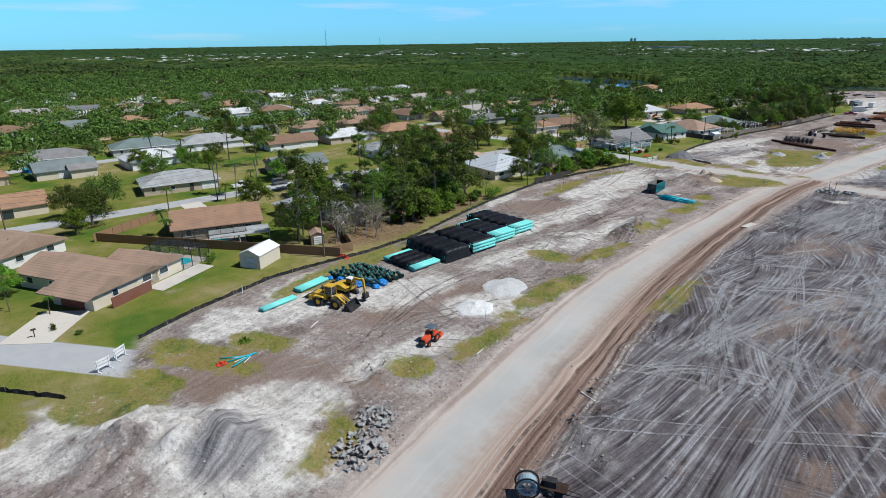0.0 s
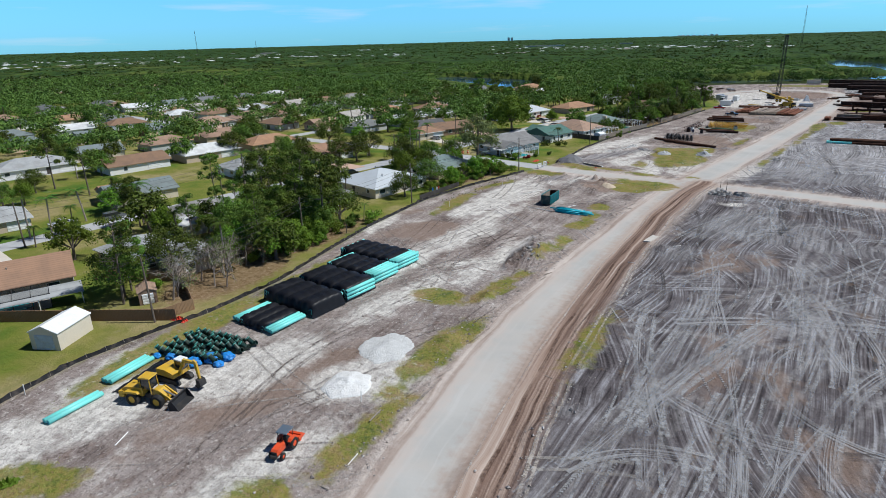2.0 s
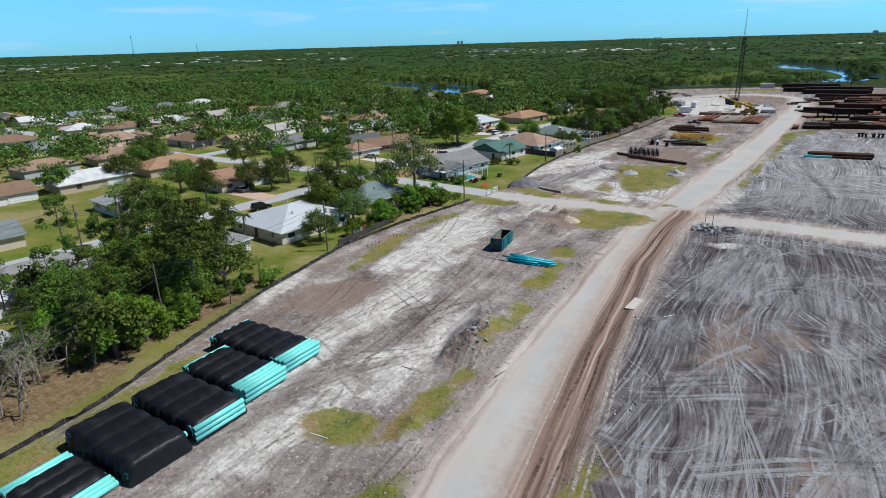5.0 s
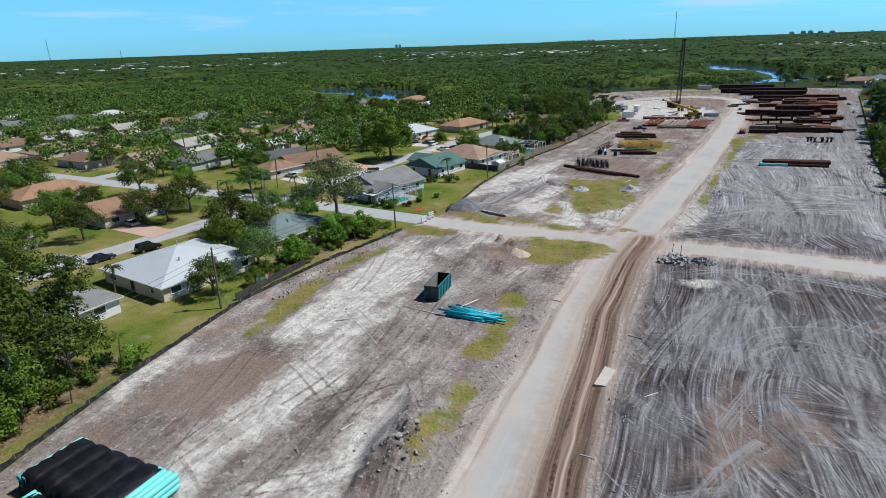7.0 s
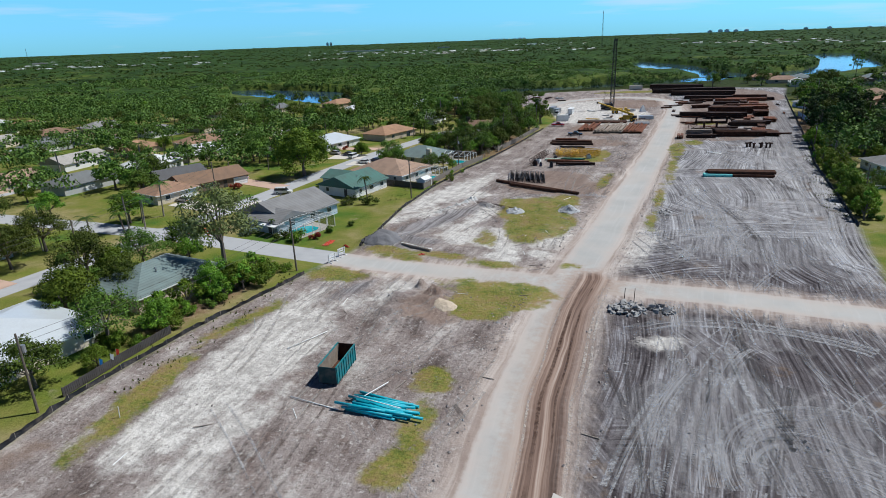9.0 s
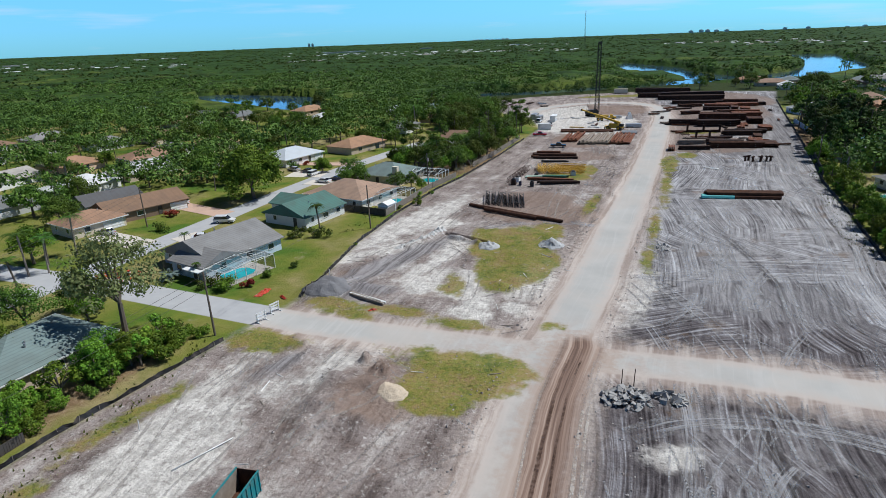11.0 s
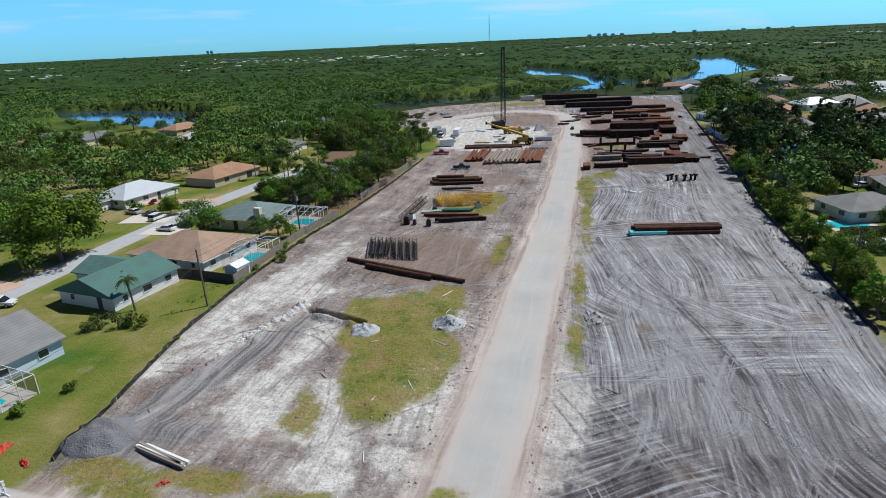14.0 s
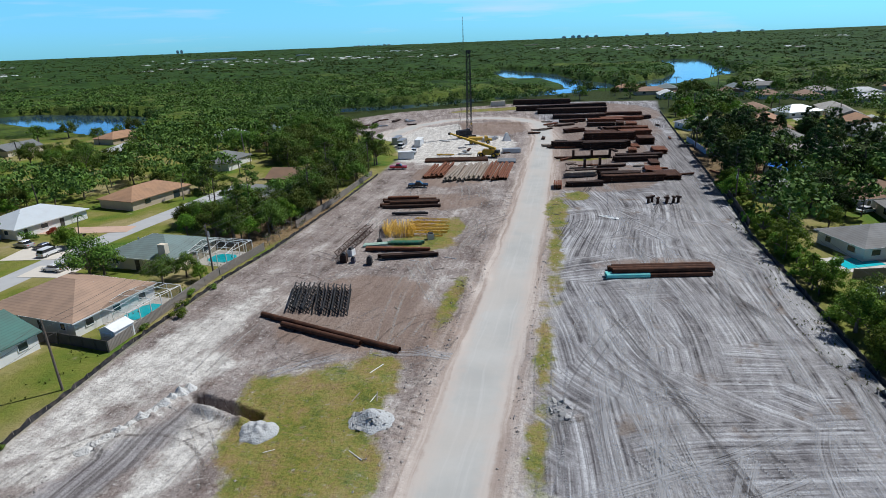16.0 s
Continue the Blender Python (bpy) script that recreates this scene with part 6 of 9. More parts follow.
# yards between the houses
count = n_mid = n_near = 0
while count < 2900:
    if count % 5 == 4:
        x, y = rt.uniform(42, 260), rt.uniform(235, 640)
    else:
        x, y = -88 - 330 * rt.random() ** 1.3, rt.uniform(-30, 470)
    count += 1
    px, py = np.array([x]), np.array([y])
    if inside_poly(px, py, SITE)[0] > -5 or min(dist_line(px, py, s)[0] for s in STREETS) < 5 or not free_of(x, y, -3.0) or any(inside_poly(px, py, w)[0] > -4 for w in WATERS):
        continue
    if vnoise(px, py, 38, 21)[0] < 0.34 or -101 < x < -80 and 118 < y < 166:
        continue
    if 185 < y < 232 and -130 < x < -70 or 40 < y < 66 and x > -108 or 10 < y < 60 and x > -92:
        continue
    if 225 < y < 326 and dist_line(px, py, STREET_1)[0] < 15:
        continue
    near = x > -200
    if near:
        n_near += 1
        if n_near > 250:
            continue
        tree(rt.choice(("oak", "bright", "oak", "palm", "queen", "oak", "bushb", "pine", "bright", "mid")), x, y, rt.uniform(0.75, 1.3))
    else:
        n_mid += 1
        if n_mid < 170:
            tree(rt.choice(("mid", "midb", "mid", "mid", "palm")), x, y, rt.uniform(0.75, 1.25))

# ---- far woods: one canopy of tree heads to the horizon ----
M_CANOPY = leafy("distant woodland", (0.02, 0.042, 0.011), (0.105, 0.155, 0.035), 0.08)
rs = np.random.RandomState(4)


def canopy_density(X, Y):
    """How thick the woods are, 0 to 1."""
    k = np.ones(X.shape)
    k = np.where(inside_poly(X, Y, SITE) > -4, 0, k)
    for w in WATERS:
        k = np.where(inside_poly(X, Y, w) > -3, 0, k)
    town = np.clip((vnoise(X, Y, 260, 3) - 0.35) * 4, 0, 1)
    return k * (0.45 + 0.55 * town)


def shore(X, Y):
    """Low open banks on the near side of the water."""
    L = np.hypot(X + 20, Y - 60)
    bad = np.zeros(X.shape, bool)
    for k in (15, 40, 70, 105, 140):
        x, y = X + (X + 20) / L * k, Y + (Y - 60) / L * k
        for w in WATERS[:3]:
            bad |= inside_poly(x, y, w) > 0
    return bad


def tree_heads(n, r0, r1, power, low, high, size, leaves, leaf):
    """Many small tree heads, each a handful of leaf-clump facets."""
    a = np.radians(rs.uniform(48, 206, n))
    r = r0 * (r1 / r0) ** (rs.rand(n) ** power)
    X, Y = -20 + r * np.cos(a), 100 + r * np.sin(a)
    keep = rs.rand(n) < canopy_density(X, Y)
    for hx, hy, hr in HOUSES:
        keep &= (X - hx) ** 2 + (Y - hy) ** 2 > (hr * 0.95) ** 2
    st = np.min([dist_line(X, Y, s) for s in STREETS], 0)
    keep &= st > 7
    keep &= ~((X > -165) & (X < -80) & (Y > 328) & (Y < 455) & (rs.rand(n) < 0.55))
    keep &= ~((dist_line(X, Y, STREET_1) < 17) & (Y > 222) & (Y < 328))
    keep &= ~((X > -100) & (X < -35) & (Y < 470)) & ~((Y > 480) & (Y < 1050) & (X > -420) & (X < 140) & (rs.rand(n) < 0.25))
    town = (X < -85) & (Y < 455)
    keep &= ~((X > 20) & (Y < 600) & (rs.rand(n) < 0.55)) & ~((X > -90) & (X < 40) & (Y < 565))
    keep &= ~shore(X, Y)
    X, Y, r = X[keep], Y[keep], r[keep]
    n = len(X)
    mang = (Y > 455) | (X > 250)
    H = rs.uniform(low, high, n) * np.where(mang, 0.75, 1.0) * (0.7 + 0.6 * vnoise(X, Y, 60, 8))
    Z = ground_height(X, Y)
    R = size * (0.6 + 0.9 * rs.rand(n)) * (r / r0) ** 0.3
    k = leaves
    d = rs.normal(0, 1, (n, k, 3))
    d /= np.linalg.norm(d, axis=2, keepdims=True)
    d[:, :, 2] = np.abs(d[:, :, 2]) * 1.15 - 0.25
    p = np.stack([X, Y, Z + H * 0.62], 1)[:, None, :] + d * R[:, None, None] * np.array([1, 1, 0.75]) * rs.uniform(0.55, 1.0, (n, k, 1))
    p = p.reshape(-1, 3)
    nr = d.reshape(-1, 3) + rs.normal(0, 0.35, (n * k, 3))
    nr /= np.linalg.norm(nr, axis=1, keepdims=True)
    u = np.cross(nr, rs.normal(0, 1, nr.shape))
    u /= np.linalg.norm(u, axis=1, keepdims=True)
    v = np.cross(nr, u)
    s = np.repeat(R, k)[:, None] * rs.uniform(0.6, 1.1, (n * k, 1)) * leaf
    q = np.stack([p - u * s, p - v * s * 0.8, p + u * s, p + v * s * 0.8], 1).reshape(-1, 3)
    return q, np.arange(n * k * 4).reshape(-1, 4)


q1, f1 = tree_heads(31000, 190, 800, 0.8, 5.0, 10.5, 3.1, 76, 0.13)
tagged(new("woodland", fast_mesh("woodland", q1, f1, leafy("yard tree leaves", (0.014, 0.032, 0.008), (0.14, 0.195, 0.033), 0.06))), "dense green trees and mangroves between the houses", "woods", kind="stuff")
q2, f2 = tree_heads(60000, 520, 4800, 1.0, 5, 8, 3.0, 9, 0.42)
tagged(new("distant_woods", fast_mesh("distant_woods", q2, f2, M_CANOPY)), "flat green woods and mangroves reaching to the horizon", "woods", kind="stuff")
# mangroves that stand close along the far banks
bank = []
for w in WATERS:
    for (x0, y0), (x1, y1) in zip(w, w[1:] + w[:1]):
        L = math.hypot(x1 - x0, y1 - y0)
        for k in range(int(L / 1.5)):
            t, off = rs.rand(), rs.uniform(2.0, 13.0)
            side = rs.choice([-1, 1])
            bank.append((x0 + (x1 - x0) * t + side * (y1 - y0) / L * off, y0 + (y1 - y0) * t - side * (x1 - x0) / L * off))
bank = np.array(bank)
dry = np.min([-inside_poly(bank[:, 0], bank[:, 1], w) for w in WATERS], 0) > 1.0
bank = bank[dry & ~shore(bank[:, 0], bank[:, 1]) & (inside_poly(bank[:, 0], bank[:, 1], SITE) < -4)]
nb, kb = len(bank), 60
d = rs.normal(0, 1, (nb, kb, 3))
d /= np.linalg.norm(d, axis=2, keepdims=True)
d[:, :, 2] = d[:, :, 2] * 0.9 + 0.1
rb = rs.uniform(2.0, 3.4, (nb, 1, 1))
pb = np.concatenate([bank, rs.uniform(2.0, 3.6, (nb, 1))], 1)[:, None, :] + d * rb * rs.uniform(0.6, 1.0, (nb, kb, 1))
nr = d.reshape(-1, 3) + rs.normal(0, 0.5, (nb * kb, 3))
u = np.cross(nr, rs.normal(0, 1, nr.shape))
u /= np.linalg.norm(u, axis=1, keepdims=True)
v = np.cross(nr / np.linalg.norm(nr, axis=1, keepdims=True), u)
pb, sb = pb.reshape(-1, 3), rs.uniform(0.3, 0.6, (nb * kb, 1))
qb = np.stack([pb - u * sb, pb - v * sb * 0.7, pb + u * sb, pb + v * sb * 0.7], 1).reshape(-1, 3)
tagged(new("mangroves", fast_mesh("mangroves", qb, np.arange(len(qb)).reshape(-1, 4), leafy("mangrove leaves", (0.02, 0.042, 0.01), (0.08, 0.125, 0.026), 0.15))), "dense mangroves crowding the banks of a lagoon", "woods", kind="stuff")
# floor of the woods: a low uneven canopy sheet under the heads
ang = np.radians(np.linspace(46, 208, 520))
rad = 330 * (4850 / 330) ** np.linspace(0, 1, 180)
A, R = np.meshgrid(ang, rad)
X, Y = -20 + R * np.cos(A), 100 + R * np.sin(A)
dens = canopy_density(X, Y)
opened = (dens <= 0) | ((X < -70) & (Y < 470) & (X > -620)) | ((X > 0) & (Y < 620) & (X < 360)) | ((X > -110) & (X < 60) & (Y < 575))
Zc = ground_height(X, Y) + np.where(opened, -1.5, np.where(shore(X, Y), 0.25, 1.0) * (2.2 + 3.0 * vnoise(X, Y, 9, 2) + 2.2 * vnoise(X, Y, 24, 5)))
ii = np.arange(X.size).reshape(X.shape)
cq = np.stack([ii[:-1, :-1], ii[1:, :-1], ii[1:, 1:], ii[:-1, 1:]], -1).reshape(-1, 4)
fl = Nodes("mangrove canopy floor", 0.9, 0, 0.1)
sep = fl.t.nodes.new("ShaderNodeSeparateXYZ")
fl.put(sep.inputs[0], fl.pos)
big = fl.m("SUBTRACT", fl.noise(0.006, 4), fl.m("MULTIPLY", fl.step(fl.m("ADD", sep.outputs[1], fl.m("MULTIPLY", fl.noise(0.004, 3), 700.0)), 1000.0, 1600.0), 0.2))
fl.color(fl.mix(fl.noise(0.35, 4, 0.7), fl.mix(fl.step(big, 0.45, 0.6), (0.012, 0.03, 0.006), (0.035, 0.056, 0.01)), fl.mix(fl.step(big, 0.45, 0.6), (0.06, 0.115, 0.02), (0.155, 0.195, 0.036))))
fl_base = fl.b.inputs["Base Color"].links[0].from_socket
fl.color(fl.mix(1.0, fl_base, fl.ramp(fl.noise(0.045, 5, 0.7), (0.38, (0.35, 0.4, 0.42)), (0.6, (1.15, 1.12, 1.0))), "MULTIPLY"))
fl.bump(fl.noise(0.5, 4, 0.7), 0.8, 0.8)
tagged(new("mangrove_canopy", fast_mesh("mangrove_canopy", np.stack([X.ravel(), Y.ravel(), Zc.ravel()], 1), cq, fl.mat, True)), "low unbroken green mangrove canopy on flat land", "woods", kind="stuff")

# ---- distance: pale roofs, blocks of flats and masts on the skyline ----
rf = random.Random(8)
FARROOF = Mesh()
for i in range(900):
    a = radians(rf.uniform(60, 165))
    r = rf.uniform(1350, 2700)
    x, y = -20 + r * math.cos(a), 100 + r * math.sin(a)
    if vnoise(np.array([x]), np.array([y]), 300, 12)[0] < 0.52 or 70 < math.degrees(a) < 112 and r < 1500:
        continue
    w, d = rf.uniform(9, 22), rf.uniform(8, 14)
    z = float(ground_height(np.array([x]), np.array([y]))[0]) + 2.2
    turn = rf.uniform(0, 90)
    FARROOF.box(x, y, z, w, d, 2.4, turn)
    FARROOF.box(x, y, z + 2.4, w * 1.06, d * 1.06, 1.5, turn, 0.35)
for x, y, a in FAR_SITES:
    FARROOF.box(x, y, 0, 17, 11, 2.6, a)
    FARROOF.box(x, y, 2.5, 18, 12, 2.2, a, 0.4)
for a, r, w in ((112, 2300, 90), (110.2, 2350, 60), (104, 2500, 50), (137, 2400, 45), (84, 2700, 60), (96, 2600, 40), (128, 2500, 40)):
    x, y = -20 + r * math.cos(radians(a)), 100 + r * math.sin(radians(a))
    FARROOF.box(x, y, 3, w, 30, 6, a - 90)
fr = Nodes("far roofs and walls", 0.8, 0, 0.2)
fr.color(fr.ramp(fr.island(), (0.0, (0.3, 0.24, 0.2)), (0.3, (0.3, 0.31, 0.33)), (0.55, (0.5, 0.5, 0.5)), (0.8, (0.72, 0.72, 0.72))))
solo("far_roofs", FARROOF, fr.mat, Matrix(), "scattered pale roofs far off among the trees", "roofs", kind="stuff")


def far_block(a, dist, w, h, sink=0):
    x, y = -20 + dist * math.cos(radians(a)), 100 + dist * math.sin(radians(a))
    b = thing("apartment_tower", pose(x, y, 14, 0, 0, a - 90), "pale high-rise block far off on the skyline", "building", "skyline towers")
    part("wall", Mesh().box(0, 0, -15, w, w * 0.5, h + 15), M_WALL["white"], b)
    part("roof", Mesh().box(0, 0, h, w * 0.5, w * 0.3, 3), M_WALL["white"], b)
    for k in range(2):
        part("window", Mesh().box(0, -w * 0.25 - 0.3, 4 + k * (h - 6) / 2, w * 0.8, 0.6, (h - 6) / 8), M_GLASS, b)


for a in (114.05, 114.35):
    far_block(a, 4700, 17, 27)
for i in range(8):
    far_block(99.6 - i * 0.42 + rf.uniform(-0.1, 0.1), 4800, 26, rf.uniform(9, 13))
for i in range(5):
    far_block(81.0 - i * 0.65 + rf.uniform(-0.1, 0.1), 4700, 30, rf.uniform(14, 24))
for i in range(7):
    far_block(75.5 - i * 1.7 + rf.uniform(-0.5, 0.5), 4700, 26, rf.uniform(10, 17))


def mast(a, dist, h, w):
    x, y = -20 + dist * math.cos(radians(a)), 100 + dist * math.sin(radians(a))
    m = Mesh()
    for k in range(3):
        c, s = w * math.cos(k * 2.09), w * math.sin(k * 2.09)
        m.rod((c, s, 0), (c * 0.3, s * 0.3, h), w * 0.12, w * 0.09, 4)
    for i in range(14):
        t, u = i / 14, (i + 1) / 14
        for k in range(3):
            k2 = (k + 1) % 3
            m.rod((w * math.cos(k * 2.09) * (1 - 0.7 * t), w * math.sin(k * 2.09) * (1 - 0.7 * t), h * t), (w * math.cos(k2 * 2.09) * (1 - 0.7 * u), w * math.sin(k2 * 2.09) * (1 - 0.7 * u), h * u), w * 0.07, n=3)
    solo("radio_mast", m, M_DARK, pose(x, y, 0), "slender lattice radio mast far off above the trees", "mast", "radio masts")


mast(90.0, 1500, 88, 2.2)
mast(142.7, 2500, 95, 2.0)
mast(137.7, 2600, 55, 1.8)

# ---- pipe stacks under black tarpaulins ----
rp = random.Random(21)
TEAL = Mesh().pipe((0, -3.05, 0), (0, 3.05, 0), 0.3, 0.1, 12).data("pipe", M_TEALPIPE, True)
BLUE = Mesh().pipe((0, -3.05, 0), (0, 3.05, 0), 0.16, 0.14, 8).data("pipe", M_BLUEPIPE, True)


def tarp_sheet(x0, x1, y0, y1, h, ridges, left=True, right=True, ends=True, bare_right=0.0):
    """A draped sheet: ridges over the pipe bundles, folds down the sides and ends."""
    prof = []
    n = ridges * 10
    for i in range(n + 1):
        t = i / n
        prof.append((x0 + (x1 - x0) * t, h - 0.3 * (1 - abs(math.sin(math.pi * t * ridges)) ** 0.7)))
    if left:
        prof = [(x0 - 0.35, 0.05), (x0 - 0.16, h * 0.4), (x0 - 0.05, h * 0.75)] + prof
    if right:
        prof = prof + [(x1 + 0.05, h * 0.72), (x1 + 0.18, h * 0.4), (x1 + 0.4, 0.05)]
    rows = 15
    vs, fs = [], []
    for j in range(rows + 1):
        y = y0 + (y1 - y0) * j / rows
        e = min(j, rows - j)
        for k, (x, z) in enumerate(prof):
            dz, dy = rp.gauss(0, 0.022), 0.0
            zz = z - 0.06 * math.sin(j * 1.9 + k * 0.23)
            if ends and e == 0:
                zz, dy = 0.1 + 0.35 * rp.random() * (z > 0.5), (-1 if j == 0 else 1) * (0.22 + 0.12 * math.sin(k * 1.3))
            elif ends and e == 1:
                zz, dy = z - 0.12, (y0 + 0.02 - y if j == 1 else y1 - 0.02 - y)
            vs.append((x + rp.gauss(0, 0.02), y + dy, max(0.03, zz + dz)))
    w = len(prof)
    for j in range(rows):
        for k in range(w - 1):
            o = j * w + k
            fs.append((o, o + 1, o + w + 1, o + w))
    return vs, fs


def pipe_stack(x, y, rot, width, h, ridges, cover, label, ends=True):
    """Bundles of teal pipes with a black cover over the span cover = (from, to) of the width."""
    r = thing("pipe_stack", pose(x, y, 0, 0, 0, rot), label, "pipe stack", "covered pipe stacks")
    levels = max(1, int((h - 0.25) / 0.56))
    cols = int(width / 0.62)
    for lv in range(levels):
        for c in range(cols):
            px = -width / 2 + 0.31 + c * width / cols
            inside = cover[0] + 0.9 < px < cover[1] - 0.9
            if inside:
                continue
            p = part("pipe", TEAL, None, r)
            p.matrix_basis = pose(px, rp.gauss(0, 0.05), 0.42 + lv * 0.57)
    for c in range(5):
        px = -width / 2 + width * (c + 0.5) / 5
        for yy in (-2.2, 0, 2.2):
            part("timber", Mesh().box(px, yy, 0, width / 5, 0.1, 0.1), M_WOODPALE, r)
    vs, fs = tarp_sheet(cover[0], cover[1], -2.95, 2.95, h, ridges, cover[0] < -width / 2 + 0.4, cover[1] > width / 2 - 0.4, ends)
    me = fast_mesh("tarpaulin", np.array(vs), np.array(fs), M_TARP, True)
    part("tarpaulin", me, None, r, "black plastic tarpaulin")
    return r


pipe_stack(-70.6, 72.6, -5, 8.8, 1.15, 3, (-2.8, 2.7), "teal pipe bundles half under a black tarpaulin")
pipe_stack(-70.3, 79.4, -7, 11.0, 2.25, 4, (-5.4, 5.5), "pipe stack fully wrapped in black tarpaulin")
pipe_stack(-69.4, 86.3, -7, 11.2, 2.25, 4, (-5.5, 5.2), "pipe stack wrapped in black tarpaulin with a teal edge")
pipe_stack(-69.6, 93.4, -6, 11.0, 1.95, 4, (-5.4, 3.5), "teal pipes and black tarpaulin stacked in ridges")
pipe_stack(-71.0, 100.2, -6, 13.5, 2.05, 5, (-6.6, 5.0), "teal pipes piled beneath a torn black tarpaulin")
for x, y, a, n in ((-73.0, 46.2, 2, 2), (-75.5, 53.9, 6, 3)):
    b = thing("pipe_bundle", pose(x, y, 0, 0, 0, a), "short bundle of pale teal pipes lying on dirt", "pipe bundle", "loose pipe bundles")
    for k in range(n):
        p = part("pipe", TEAL, None, b)
        p.matrix_basis = pose(-0.6 + 0.6 * k, rp.gauss(0, 0.1), 0.32)
heap = thing("pipe_heap", pose(-49.4, 144.6, 0), "untidy heap of blue plastic pipes beside a dumpster", "pipe heap")
for k in range(30):
    p = part("pipe", BLUE, None, heap)
    lv = k // 13
    p.matrix_basis = pose(rp.gauss(0, 0.6), -1.6 + 3.2 * (k % 13) / 12 * (1 - 0.25 * lv), 0.18 + 0.3 * lv, rp.gauss(0, 1), 0, 84 + rp.gauss(0, 2.2))
WHITEP = Mesh().pipe((0, -3.3, 0), (0, 3.3, 0), 0.06, 0.14, 8).data("pipe", M_WHITE, True)
for x, y, z, a in ((-50.0, 144.3, 0.95, 78), (-51.6, 146.1, 0.5, -28), (-57.2, 144.0, 0.12, 78), (-64.5, 157.5, 0.12, -30)):
    q = new("loose_pipe", WHITEP)
    q.matrix_world = pose(x, y, z if z > 0.4 else ground_z(x, y) + 0.14, 0, 0, a)
    tagged(q, "long white plastic pipe lying loose on dirt", "pipe", "loose pipes")

# ---- fittings with blue wrapping ----
FIT_A = Mesh().pipe((-0.5, 0, 0.38), (0.5, 0, 0.38), 0.33, 0.2, 10).data("barrel", M_GREENDARK)
FIT_B = Mesh().pipe((0, 0, 0.5), (0.35, 0, 1.45), 0.3, 0.2, 10).data("branch", M_GREENDARK)
FIT_C = Mesh().pipe((0.32, 0, 1.36), (0.36, 0, 1.48), 0.35, 0.3, 10).data("rim", plain("dull teal plastic", (0.06, 0.26, 0.22), 0.45))
for i in range(10):
    for j in range(6):
        if rp.random() < 0.06:
            continue
        x, y = -75.4 + i * 0.92 + j * 0.1 + rp.gauss(0, 0.06), 58.9 + j * 1.2 + i * 0.13 + rp.gauss(0, 0.08)
        t = thing("pipe_fitting", pose(x, y, ground_z(x, y), rp.gauss(0, 4), 24 + rp.gauss(0, 6), 205 + rp.gauss(0, 9)), "dark green branched pipe fitting in a close row", "pipe fitting", "rows of pipe fittings")
        part("barrel", FIT_A, None, t)
        part("branch", FIT_B, None, t)
        part("rim", FIT_C, None, t)


def wrapped(x, y, s):
    bm = bmesh.new()
    bmesh.ops.create_icosphere(bm, subdivisions=3, radius=1)
    for v in bm.verts:
        n = noise.noise(v.co * 1.7 + Vector((x, y, 0))) * 0.35
        v.co = Vector((v.co.x * s * (1 + n), v.co.y * s * 0.8 * (1 + n), max(-0.05, v.co.z * s * 0.6 * (1 + n) + s * 0.42)))
    me = bpy.data.meshes.new("blue_wrap")
    bm.to_mesh(me)
    bm.free()
    me.materials.append(M_BLUETARP)
    ob = new("blue_wrap", me)
    ob.matrix_world = pose(x, y, ground_z(x, y) - 0.05)
    tagged(ob, "fittings bundled in crumpled bright blue plastic sheet", "bundle", "blue wrapped bundles")


for x, y, s in ((-73.4, 58.4, 0.75), (-71.6, 58.2, 0.8), (-69.4, 58.6, 1.0), (-68.2, 60.4, 1.1), (-67.0, 61.8, 1.0), (-66.6, 60.0, 0.7), (-70.6, 59.6, 0.7), (-75.4, 57.8, 0.6)):
    wrapped(x, y, s)
vs, fs = tarp_sheet(-1.6, 1.6, -3.6, 3.6, 0.35, 2, True, True, True)
ob = new("ground_tarpaulin", fast_mesh("ground_tarpaulin", np.array(vs), np.array(fs), M_TARP, True))
ob.matrix_world = pose(-71.6, 54.2, 0, 0, 0, 12)
tagged(ob, "crumpled black tarpaulin lying beside the loader", "tarpaulin")


# ---- machines ----
def wheel(root, x, y, r, w, hub=M_YELLOW, n=16):
    t = Mesh()
    prof = [(r * 0.55, -w / 2), (r * 0.92, -w / 2), (r, -w * 0.32), (r, w * 0.32), (r * 0.92, w / 2), (r * 0.55, w / 2)]
    vs, fs = [], []
    for i in range(n):
        a = 2 * math.pi * i / n
        lug = 1.0 if i % 2 else 0.965
        for rr, yy in prof:
            k = rr * (lug if rr > r * 0.9 else 1)
            vs.append((x + k * math.cos(a), y + yy, r + k * math.sin(a)))
    m = len(prof)
    for i in range(n):
        for k in range(m):
            fs.append((i * m + k, i * m + (k + 1) % m, ((i + 1) % n) * m + (k + 1) % m, ((i + 1) % n) * m + k))
    t.add(vs, fs)
    ty = part("wheel", t, M_RUBBER, root)
    part("rim", Mesh().rod((x, y - w * 0.38, r), (x, y + w * 0.38, r), r * 0.56, r * 0.56, 12), hub, ty)


def cab(root, x, y, z, sx, sy, h, roof, frame):
    for a in (-1, 1):
        for b in (-1, 1):
            part("cab_post", Mesh().rod((x + a * sx / 2, y + b * sy / 2, z), (x + a * sx / 2 * 0.92, y + b * sy / 2 * 0.92, z + h), 0.06, 0.06, 5), frame, root)
    part("cab_roof", Mesh().box(x, y, z + h, sx * 1.12, sy * 1.12, 0.14, 0, 0.94), roof, root)
    part("cab_glass", Mesh().box(x, y, z + 0.55, sx * 0.9, sy * 0.9, h - 0.56, 0, 0.95), M_CARGLASS, root)


